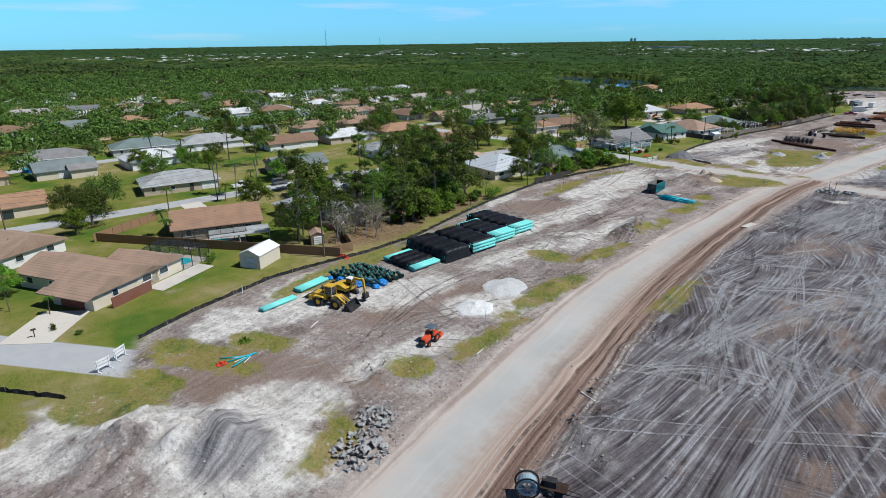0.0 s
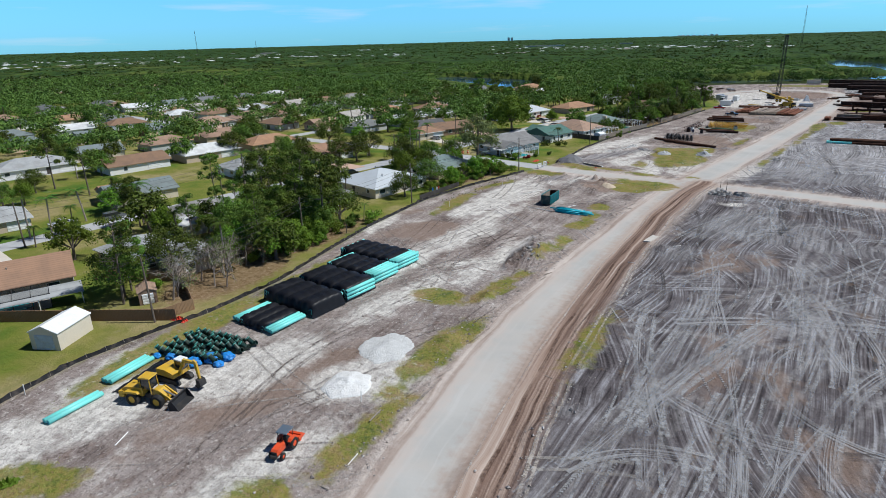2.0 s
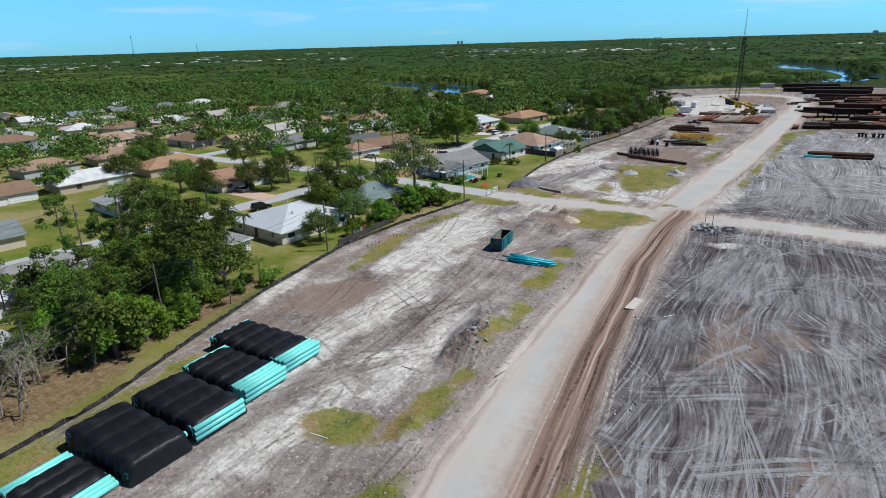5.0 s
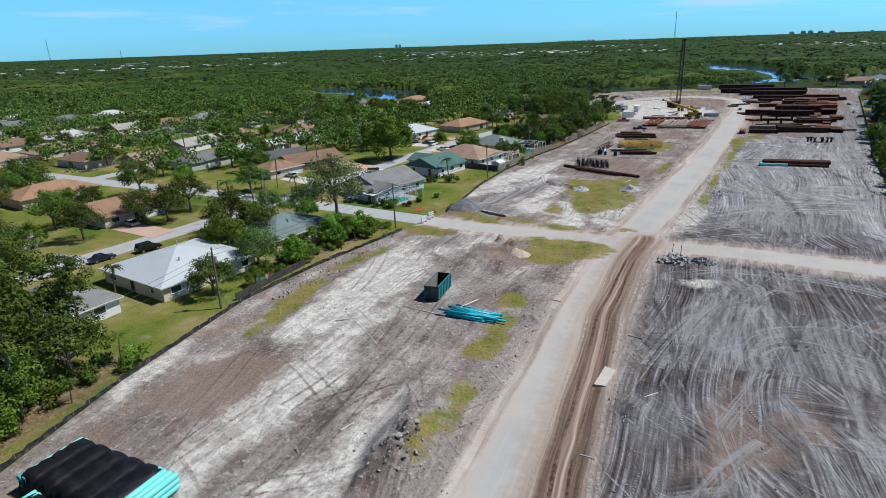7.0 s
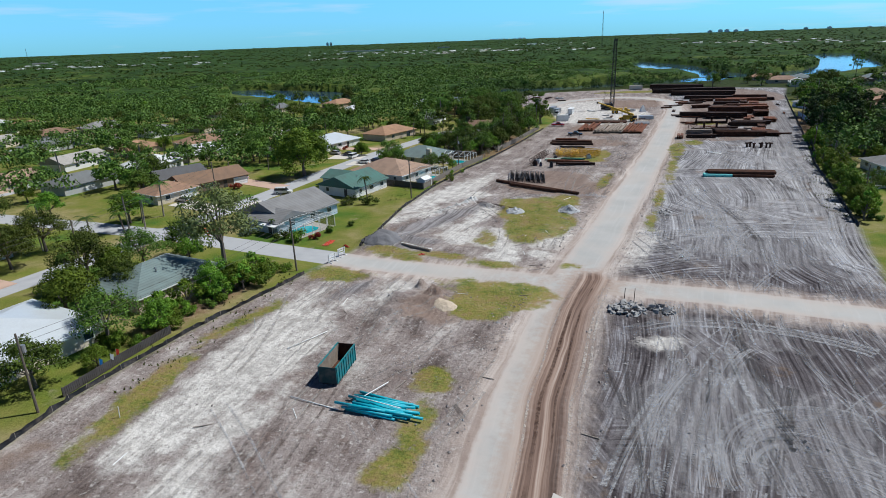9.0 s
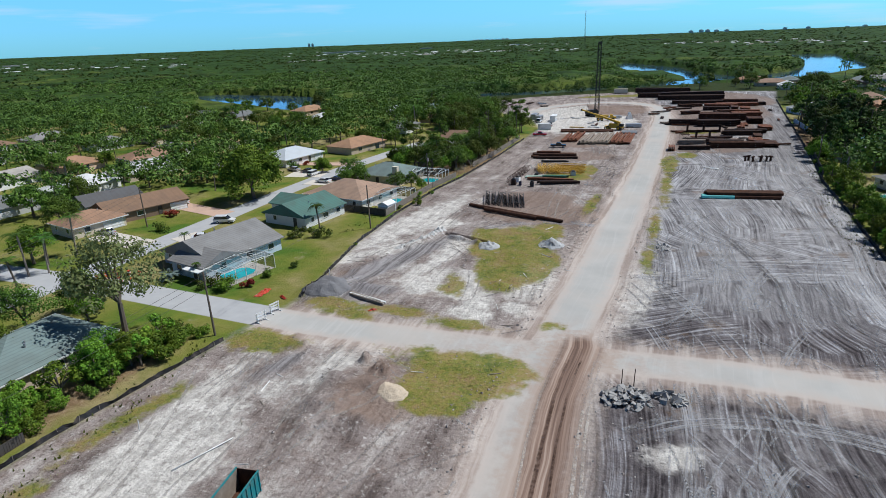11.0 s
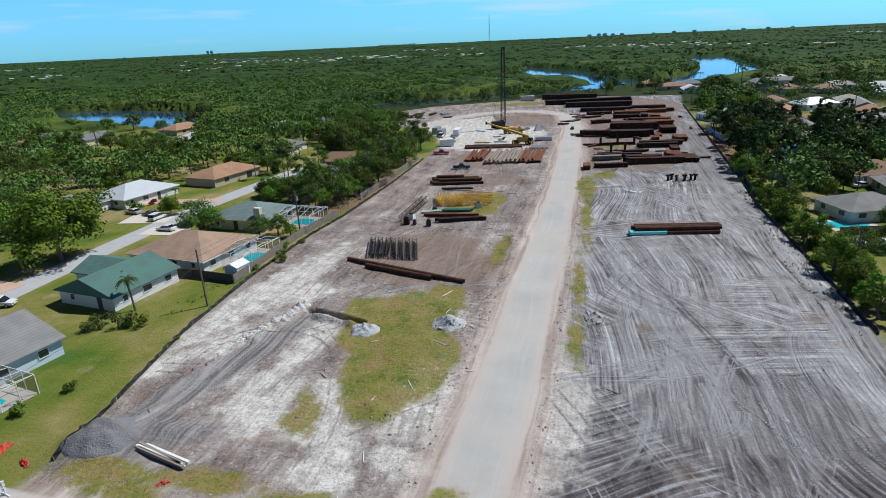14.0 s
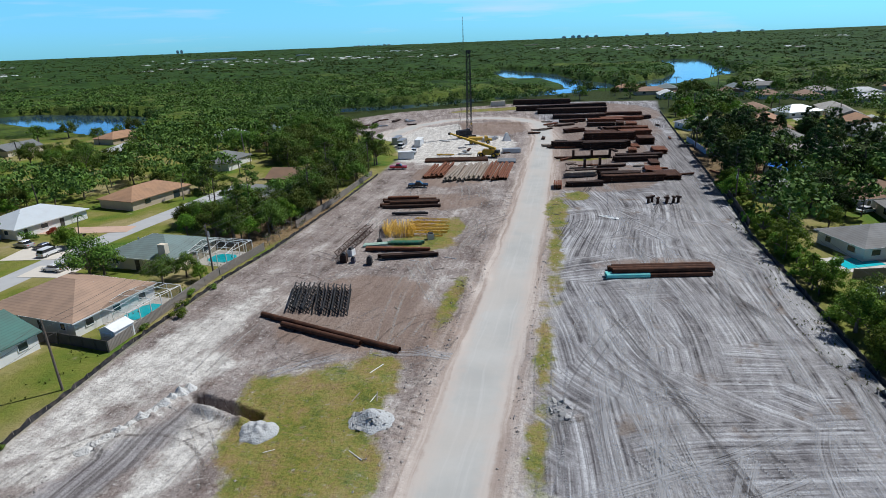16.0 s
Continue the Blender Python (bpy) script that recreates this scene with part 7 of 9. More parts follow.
def wheel_loader(x, y, rot):
    r = thing("wheel_loader", pose(x, y, 0, 0, 0, rot), "yellow wheel loader parked with its bucket on the dirt", "wheel loader")
    part("engine_hood", Mesh().slab([(-3.3, 1.0), (-0.6, 1.0), (-0.6, 2.05), (-2.9, 1.95), (-3.3, 1.6)], "y", -0.75, 0.75), M_YELLOW, r)
    part("counterweight", Mesh().slab([(-3.65, 0.75), (-3.0, 0.7), (-3.0, 1.5), (-3.6, 1.45)], "y", -0.95, 0.95), M_YELLOW, r)
    part("rear_frame", Mesh().box(-1.2, 0, 0.65, 3.6, 0.9, 0.5), M_DARK, r)
    part("exhaust", Mesh().rod((-1.9, 0.35, 1.9), (-1.9, 0.35, 2.9), 0.08, 0.08, 6), M_DARK, r)
    part("front_frame", Mesh().slab([(0.3, 0.6), (2.0, 0.6), (2.0, 1.15), (1.3, 1.85), (0.6, 1.85), (0.3, 1.2)], "y", -0.45, 0.45), M_YELLOW, r)
    cab(r, -0.25, 0, 1.3, 1.3, 1.3, 1.85, M_YELLOW, M_YELLOW)
    for s in (-1, 1):
        part("lift_arm", Mesh().slab([(0.9, 1.75), (1.3, 1.9), (2.6, 1.0), (3.2, 0.45), (2.95, 0.35), (2.2, 0.9)], "y", s * 0.55 - 0.08, s * 0.55 + 0.08), M_YELLOW, r)
        part("fender", Mesh().slab([(-2.8, 1.5), (-2.5, 1.72), (-1.0, 1.72), (-0.8, 1.5)], "y", s * 1.0 - 0.3, s * 1.0 + 0.3), M_YELLOW, r)
        for wx in (-1.75, 1.35):
            wheel(r, wx, s * 1.05, 0.78, 0.6)
    part("tilt_cylinder", Mesh().rod((1.1, 0, 1.75), (2.9, 0, 1.0), 0.09, 0.09, 6), M_STEEL, r)
    part("bucket", Mesh().slab([(2.95, 0.05), (4.2, 0.02), (4.2, 0.1), (3.3, 0.25), (3.15, 0.8), (3.35, 1.25), (3.2, 1.3), (2.9, 0.8)], "y", -1.35, 1.35), M_DARK, r)
    for s in (-1, 1):
        part("bucket_side", Mesh().slab([(2.95, 0.05), (4.2, 0.02), (3.35, 1.25), (2.9, 0.8)], "y", s * 1.38 - 0.03, s * 1.38 + 0.03), M_DARK, r)


def excavator(x, y, rot):
    r = thing("excavator", pose(x, y, 0, 0, 0, rot), "yellow crawler excavator with folded digging arm", "excavator")
    for s in (-1, 1):
        part("track", Mesh().slab([(-1.6, 0.15), (-1.3, 0), (1.3, 0), (1.6, 0.15), (1.7, 0.4), (1.4, 0.75), (-1.4, 0.75), (-1.7, 0.4)], "y", s * 0.95 - 0.25, s * 0.95 + 0.25), M_DARK, r)
    part("turntable", Mesh().rod((0, 0, 0.5), (0, 0, 0.95), 0.6, 0.6, 12), M_DARK, r)
    part("body", Mesh().slab([(-1.9, 0.95), (1.0, 0.95), (1.0, 1.45), (-0.3, 1.8), (-1.8, 1.75)], "y", -1.1, 1.1), M_YELLOW, r)
    cab(r, 0.55, 0.6, 1.0, 1.2, 0.95, 1.6, M_WHITE, M_YELLOW)
    part("boom", Mesh().slab([(0.9, 1.2), (1.25, 1.1), (2.4, 3.1), (4.2, 3.3), (4.2, 3.55), (2.2, 3.5)], "y", -0.45, -0.15), M_YELLOW, r)
    part("stick", Mesh().slab([(3.85, 3.75), (4.3, 3.55), (4.55, 1.5), (4.25, 1.45), (3.95, 3.1)], "y", -0.42, -0.18), M_YELLOW, r)
    part("ram", Mesh().rod((1.3, -0.3, 1.6), (2.8, -0.3, 3.0), 0.09, 0.07, 6), M_STEEL, r)
    part("bucket", Mesh().slab([(4.2, 1.5), (4.75, 1.4), (4.9, 0.7), (4.4, 0.35), (3.9, 0.6), (4.2, 0.9)], "y", -0.75, 0.15), M_DARK, r)


def tractor(x, y, rot):
    r = thing("tractor", pose(x, y, 0, 0, 0, rot), "small orange tractor with a canopy and box blade", "tractor")
    r.matrix_world = r.matrix_world @ Matrix.Diagonal((0.82, 0.82, 0.82, 1))
    part("hood", Mesh().slab([(0.3, 0.7), (2.0, 0.7), (2.05, 1.2), (1.8, 1.45), (0.3, 1.5)], "y", -0.42, 0.42), M_ORANGE, r)
    part("grille", Mesh().box(2.08, 0, 0.75, 0.06, 0.7, 0.5), M_DARK, r)
    part("chassis", Mesh().box(0.4, 0, 0.5, 3.0, 0.5, 0.35), M_DARK, r)
    part("seat", Mesh().box(-0.6, 0, 1.1, 0.5, 0.55, 0.55, 0, 0.85), M_DARK, r)
    for s in (-1, 1):
        part("fender", Mesh().slab([(-1.4, 1.1), (-1.1, 1.55), (-0.3, 1.6), (0.0, 1.3), (-0.2, 1.35), (-1.1, 1.35)], "y", s * 0.75 - 0.22, s * 0.75 + 0.22), M_ORANGE, r)
        wheel(r, -0.75, s * 0.85, 0.72, 0.42, M_ORANGE)
        wheel(r, 1.5, s * 0.75, 0.45, 0.3, M_ORANGE, 12)
        for xx in (-1.15, 0.15):
            part("canopy_post", Mesh().rod((xx, s * 0.55, 1.2), (xx, s * 0.6, 2.55), 0.045, 0.045, 5), M_DARK, r)
    part("canopy", Mesh().box(-0.5, 0, 2.55, 1.7, 1.5, 0.1, 0, 0.92), plain("slate canopy paint", (0.1, 0.13, 0.17), 0.4), r, "slate blue canopy")
    part("loader_bucket", Mesh().slab([(-3.3, 0.2), (-2.4, 0.15), (-2.3, 0.8), (-2.5, 0.9), (-2.6, 0.4), (-3.2, 0.35)], "y", -0.85, 0.85), M_ORANGE, r)
    part("front_weight", Mesh().slab([(2.05, 0.5), (2.35, 0.5), (2.35, 0.85), (2.05, 0.9)], "y", -0.4, 0.4), M_DARK, r)
    part("box_blade", Mesh().slab([(-2.3, 0.1), (-1.9, 0.1), (-1.8, 0.7), (-2.2, 0.7)], "y", -0.95, 0.95), M_ORANGE, r)


wheel_loader(-66.8, 51.3, 17)
excavator(-68.4, 55.4, 4)
tractor(-47.6, 51.9, 282)

# ---- dumpster ----
dm = thing("dumpster", pose(-57.2, 150.9, ground_z(-57.2, 150.9), 0, 0, 0), "open teal roll-off dumpster with rusty inside on dirt", "dumpster")
for s in (-1, 1):
    part("side", Mesh().slab([(-2.95, 0.15), (2.95, 0.15), (2.95, 2.3), (-2.95, 2.3)], "x", s * 1.1 - 0.03, s * 1.1 + 0.03), M_TEALSTEEL, dm)
    for k in range(9):
        part("rib", Mesh().box(s * 1.17, -2.8 + k * 0.7, 0.15, 0.1, 0.1, 2.1), M_TEALSTEEL, dm)
    part("rim", Mesh().box(s * 1.12, 0, 2.28, 0.14, 5.95, 0.12), M_TEALSTEEL, dm)
part("end", Mesh().box(0, 2.95, 0.15, 2.2, 0.06, 2.15), M_RUST, dm)
# this end faces away from the sun; its shade is put into a darker teal
part("gate", Mesh().box(0, -2.95, 0.15, 2.2, 0.08, 2.15), plain("shade-darkened teal steel", (0.012, 0.05, 0.055), 0.6, 0.1, wear=0.3), dm, "tailgate in teal darkened for its shaded end")
part("floor", Mesh().box(0, 0, 0.1, 2.2, 5.9, 0.1), M_RUST, dm)
part("liner", Mesh().box(-1.055, 0, 0.2, 0.03, 5.8, 2.05), M_PALEPILE, dm)
for s in (-1, 1):
    part("skid", Mesh().box(s * 0.6, 0, 0, 0.15, 6.0, 0.12), M_DARK, dm)


# ---- heaps of gravel and broken concrete ----
def gravel_heap(x, y, a, b, h, mat, label):
    n = 34
    vs, fs = [], []
    for i in range(n):
        for j in range(n):
            u, v = -1.15 + 2.3 * i / (n - 1), -1.15 + 2.3 * j / (n - 1)
            d = math.hypot(u, v) + 0.16 * noise.noise((u * 2 + x, v * 2 + y, 0))
            z = h * max(0, 1 - d) ** 0.8 * (0.75 + 0.4 * noise.noise((u * 3, v * 3, x))) - 0.12 * (d > 1) + noise.noise((u * 17, v * 17, y)) * 0.05
            vs.append((x + u * a, y + v * b, ground_z(x + u * a, y + v * b) + z - (0.25 if d > 1.02 else 0)))
    for i in range(n - 1):
        for j in range(n - 1):
            o = i * n + j
            fs.append((o, o + n, o + n + 1, o + 1))
    me = fast_mesh("gravel_heap", np.array(vs), np.array(fs), mat, True)
    tagged(new("gravel_heap", me), label, "gravel heap", "heaps", "stuff")


def gravel_mat(name, a, b):
    n = Nodes(name, 0.95, 0, 0.1)
    v = n.voronoi(5.0, out="Color")
    f = n.noise(2.0, 5, 0.7)
    n.color(n.mix(f, a, b))
    n.bump(n.m("ADD", n.voronoi(6.0), f), 0.7, 0.1)
    return n.mat


M_GRAVELW = gravel_mat("white crushed stone", (0.52, 0.51, 0.495), (0.8, 0.79, 0.77))
M_GRAVELG = gravel_mat("grey crushed stone", (0.28, 0.28, 0.28), (0.55, 0.55, 0.55))
gravel_heap(-49.6, 64.1, 2.9, 3.0, 1.2, M_GRAVELW, "low rounded heap of white crushed stone")
gravel_heap(-50.6, 73.4, 3.4, 4.0, 0.6, gravel_mat("grey white crushed stone", (0.36, 0.36, 0.355), (0.66, 0.655, 0.64)), "spread heap of white and grey crushed stone")
M_SPOIL = gravel_mat("pale grey spoil sand", (0.4, 0.39, 0.38), (0.62, 0.6, 0.57))
rg = random.Random(77)
for k in range(11):
    gravel_heap(-62.6 + 0.66 * k, 221.6 + 1.12 * k, rg.uniform(0.7, 1.2), rg.uniform(0.7, 1.1), rg.uniform(0.5, 0.9), M_SPOIL, "small pale heap of spoil sand beside a furrow")
gravel_heap(-68.5, 198.6, 4.2, 3.0, 1.3, gravel_mat("dark grey spoil", (0.13, 0.125, 0.13), (0.24, 0.235, 0.24)), "broad heap of dark grey spoil beside the street")
gravel_heap(-44.9, 224.6, 2.2, 2.0, 1.5, M_GRAVELG, "pointed heap of grey gravel at the trench")
gravel_heap(-32.7, 226, 2.6, 2.2, 0.7, M_GRAVELG, "low heap of broken grey stone on grass")
gravel_heap(-48.5, 171, 1.8, 1.6, 0.6, gravel_mat("tan sand", (0.42, 0.34, 0.25), (0.58, 0.48, 0.37)), "small heap of tan sand")

CHUNKS = []
for k in range(6):
    bm = bmesh.new()
    bmesh.ops.create_cube(bm, size=1)
    for v in bm.verts:
        v.co = Vector((v.co.x * 1.0, v.co.y * 0.75, v.co.z * 0.28)) + Vector((rp.gauss(0, 0.13), rp.gauss(0, 0.13), rp.gauss(0, 0.05)))
    me = bpy.data.meshes.new("slab")
    bm.to_mesh(me)
    bm.free()
    me.materials.append(M_BROKEN)
    CHUNKS.append(me)


def rubble(x, y, a, b, h, n, label, size=1.0):
    r = thing("rubble_heap", pose(x, y, 0), label, "rubble heap", "rubble heaps")
    for i in range(n):
        t, k = rp.uniform(0, 6.28), rp.random() ** 0.6
        px, py = a * k * math.cos(t), b * k * math.sin(t)
        z = ground_z(x + px, y + py) + h * (1 - k) * rp.uniform(0.3, 1) + 0.1
        s = size * rp.uniform(0.5, 1.35)
        p = part("slab", rp.choice(CHUNKS), None, r)
        p.matrix_basis = pose(px, py, z, rp.gauss(0, 28), rp.gauss(0, 28), rp.uniform(0, 360)) @ Matrix.Diagonal((s, s, s, 1))


rubble(-38.0, 31.0, 2.7, 3.0, 1.1, 115, "heap of grey broken concrete slabs beside the road", 0.45)
rubble(-40.5, 35.5, 2.1, 2.3, 1.0, 85, "heap of broken grey concrete and stone", 0.42)
rubble(-22.2, 174.2, 2.9, 2.6, 1.7, 115, "heap of broken concrete slabs with bent bars", 0.55)
rubble(-17.2, 174.8, 2.0, 1.4, 0.6, 36, "scatter of broken concrete slabs", 0.75)
rubble(-33, 226, 2.2, 1.8, 0.4, 30, "scatter of broken stone on a weedy plot", 0.5)
rubble(-46.8, 113, 1.6, 4.0, 0.7, 30, "dirt clods and broken stone along a berm", 0.4)
rubble(-12.0, 228, 1.4, 2.0, 0.2, 16, "broken pale stone at the verge", 0.5)
for x, y in ((-22.6, 176.6), (-21.2, 176.8)):
    solo("steel_stake", Mesh().rod((0, 0, 0), (0.05, 0, 2.4), 0.06, 0.05, 5), M_RUSTDARK, pose(x, y, 0.2), "dark upright stake standing in rubble", "stake", "stakes in rubble")


# ---- barricades, stakes, litter ----
def barricade(x, y, rot):
    r = thing("barricade", pose(x, y, 0, 0, 0, rot), "white road-closure barricade with striped boards", "barricade", "road barricades")
    for s in (-1, 1):
        part("post", Mesh().box(s * 0.75, 0, 0, 0.1, 0.1, 1.55), M_WHITE, r)
        part("foot", Mesh().box(s * 0.75, 0, 0, 0.12, 1.3, 0.1), M_WHITE, r)
    for z in (0.45, 0.9, 1.3):
        b = part("board", Mesh().box(0, -0.07, z, 1.9, 0.04, 0.26), M_WHITE, r)
        for k in range(4):
            part("stripe", Mesh().slab([(-0.86 + k * 0.46, z + 0.01), (-0.72 + k * 0.46, z + 0.01), (-0.56 + k * 0.46, z + 0.25), (-0.7 + k * 0.46, z + 0.25)], "y", -0.096, -0.086), M_RED, b)


barricade(-73.7, 21.2, 283)
barricade(-75.2, 23.8, 296)
barricade(-73.8, 186.8, 249)
barricade(-73.4, 190.2, 248)
for k in range(9):
    bx, by = -113 + k * 0.9 + rp.gauss(0, 0.3), 198 + (k % 3) * 1.5
    t = thing("traffic_drum", pose(bx, by, 0), "orange and white traffic drum in the street", "traffic drum", "traffic drums")
    part("drum", Mesh().rod((0, 0, 0), (0, 0, 1.0), 0.3, 0.24, 10), M_ORANGE, t)
    part("band", Mesh().rod((0, 0, 0.55), (0, 0, 0.72), 0.285, 0.275, 10), M_WHITE, t)


M_NET = plain("faded red netting", (0.5, 0.06, 0.03), 0.8, wear=0.8, scale=2.0, dirt=(0.3, 0.2, 0.15))


def litter(x, y, w, d, mat, label, category, n=5, h=0.3):
    vs, fs = [], []
    k = 12
    for i in range(k):
        for j in range(k):
            u, v = i / (k - 1) - 0.5, j / (k - 1) - 0.5
            vs.append((u * w + 0.2 * noise.noise((u * 5, v * 5, x)), v * d + 0.2 * noise.noise((v * 5, u * 5, y)), max(0.02, h * (0.4 + 1.6 * noise.noise((u * 9 + x, v * 9, y))) * (1 - 1.6 * max(abs(u), abs(v))))))
    for i in range(k - 1):
        for j in range(k - 1):
            o = i * k + j
            fs.append((o, o + k, o + k + 1, o + 1))
    ob = new(category.replace(" ", "_"), fast_mesh("litter", np.array(vs), np.array(fs), mat))
    ob.matrix_world = pose(x, y, ground_z(x, y) + 0.03, 0, 0, rp.uniform(0, 180))
    tagged(ob, label, category, "litter")


litter(-79.0, 196.8, 3.4, 1.2, M_NET, "crumpled orange red safety netting on the ground", "safety netting", h=0.6)
litter(-58.3, 192.4, 1.3, 0.5, M_NET, "scrap of red plastic netting on dirt", "netting scrap")
litter(-74.6, 195.3, 1.8, 0.6, M_NET, "torn red netting by the silt fence", "netting scrap", h=0.5)
litter(-82.0, 66.2, 2.6, 1.0, M_RED, "red plastic barrier lying by a fence", "plastic barrier", h=0.9)
litter(-63.4, 31.0, 1.3, 0.9, M_RED, "red plastic scrap by the dirt track", "plastic scrap", h=0.7)
litter(10.5, 301.7, 4.6, 1.6, M_WHITE, "white plastic sheet crumpled on the field", "plastic sheet", h=0.5)
litter(-66.5, 36.2, 1.6, 1.0, M_LEAF_BRIGHT, "bright green weeds on dirt", "weeds", h=0.7)
solo("concrete_slab", Mesh().prism([(-0.7, -2.2), (0.6, -2.0), (0.8, 1.9), (-0.5, 2.3)], -0.2, 0.14), M_CONCRETE, pose(-29.9, 132.8, ground_z(-29.9, 132.8), 0, 0, -8), "pale slab of poured concrete in the mud", "concrete slab")
LONG = Mesh().box(0, 0, 0, 0.14, 2.4, 0.09).data("plank", M_WOODPALE)
PVC = Mesh().rod((0, -1.3, 0), (0, 1.3, 0), 0.07, 0.07, 6).data("rod", M_WHITE)
for i in range(120):
    y = rp.uniform(28, 320)
    ex = float(np.interp(y, [p[0] for p in EDGE_L], [p[1] for p in EDGE_L]))
    x = ex + (rp.choice((-1, 1)) * rp.uniform(2.5, 12) + (5 if rp.random() < 0.4 else -4)) if i % 3 else ex - rp.uniform(6, 34)
    if abs(x - ex - 3.7) < 4.5 or abs(y - 184) < 5:
        continue
    o = new("scrap_wood", LONG if rp.random() < 0.7 else PVC)
    s = rp.uniform(0.3, 1.0)
    o.matrix_world = pose(x, y, ground_z(x, y) + 0.05, rp.gauss(0, 4), 0, rp.uniform(0, 180)) @ Matrix.Diagonal((s, s, s, 1))
    tagged(o, "pale scrap of timber or pipe lying on dirt", "scrap", "scattered scrap")
for k in range(6):
    o = new("plastic_pipe", PVC if k % 2 else BLUE)
    o.matrix_world = pose(-63.6 + 0.35 * k, 33.0 + 0.3 * (k % 3), 0.25, 0, 0, -40 + 14 * k) @ Matrix.Diagonal((0.6, 0.6, 0.6, 1))
    tagged(o, "short plastic pipe in a small pile on dirt", "pipe", "small pile of pipes")
for k in range(7):
    o = new("timber_beam", Mesh().box(0, 0, 0, 7.0, 0.3, 0.22).data("timber", M_WHITE if k % 2 else M_WOODPALE))
    o.matrix_world = pose(-60.4 + rp.gauss(0, 0.2), 196.4 + 0.32 * (k % 4) - 0.5, 0.18 + 0.24 * (k // 4), 0, 0, -25 + rp.gauss(0, 2))
    tagged(o, "long pale timber beam in a low pile", "timber", "pile of timbers")
for x, y in ((-81.5, 45), (-77.5, 137.5), (-74, 160), (-70.5, 205), (-46, 62)):
    solo("marker_stake", Mesh().rod((0, 0, 0), (0.08, 0.05, 1.5), 0.06, 0.05, 5), M_WHITE, pose(x, y, ground_z(x, y) - 0.1), "short white survey marker stake", "stake", "survey stakes")

# ---- sheds, mailbox ----
def shed(x, y, rot, w, d, h, label, wallm, roofm, doorm):
    r = thing("shed", pose(x, y, 0, 0, 0, rot), label, "shed", "garden sheds")
    m = Mesh().slab([(-w / 2, 0), (w / 2, 0), (w / 2, h), (0, h + w * 0.2), (-w / 2, h)], "y", -d / 2, d / 2)
    part("wall", m, wallm, r)
    part("roof", Mesh().slab([(-w / 2 - 0.15, h - 0.05), (0, h + w * 0.2 + 0.06), (w / 2 + 0.15, h - 0.05), (w / 2 + 0.15, h + 0.05), (0, h + w * 0.2 + 0.16), (-w / 2 - 0.15, h + 0.05)], "y", -d / 2 - 0.12, d / 2 + 0.12), roofm, r)
    door(r, 0, -d / 2 - 0.02, w * 0.62, h * 0.86, 0, doorm, "garage_door")


shed(-91.6, 55.0, 22, 4.2, 6.2, 2.5, "cream metal garden shed with white roll door", M_WALL["cream"], M_WHITE, plain("pale blue grey door", (0.5, 0.56, 0.64), 0.5))
shed(-93.0, 68.8, 60, 2.6, 3.6, 2.0, "small brown wooden garden shed", M_WALL["brown"], M_ROOF["tan"], M_WHITE)
shed(-73.0, 247.2, -18, 2.8, 3.4, 2.0, "white metal garden shed by a fence", M_WHITE, M_WHITE, M_WHITE)
mb = thing("mailbox", pose(-90.3, 18.6, 0), "dark roadside mailbox on a post", "mailbox")
part("post", Mesh().box(0, 0, -0.1, 0.12, 0.12, 1.2), M_WOODDARK, mb)
part("box", Mesh().slab([(-0.12, 1.1), (0.12, 1.1), (0.12, 1.26), (0, 1.36), (-0.12, 1.26)], "y", -0.3, 0.3), M_DARK, mb)


# ---- cars ----
PAINT = {k: plain(k + " car paint", c, 0.25, 0.1, wear=0.05, spec=0.6) for k, c in {"white": (0.78, 0.78, 0.78), "silver": (0.45, 0.46, 0.48), "navy": (0.012, 0.02, 0.06), "black": (0.012, 0.012, 0.014), "red": (0.45, 0.02, 0.025), "grey": (0.13, 0.14, 0.15)}.items()}
TYRE = Mesh().rod((0, -0.11, 0.32), (0, 0.11, 0.32), 0.32, 0.32, 14).data("wheel", M_RUBBER)
HUB = Mesh().rod((0, -0.12, 0.32), (0, 0.12, 0.32), 0.19, 0.19, 10).data("hub", M_STEEL)
CARS = {}


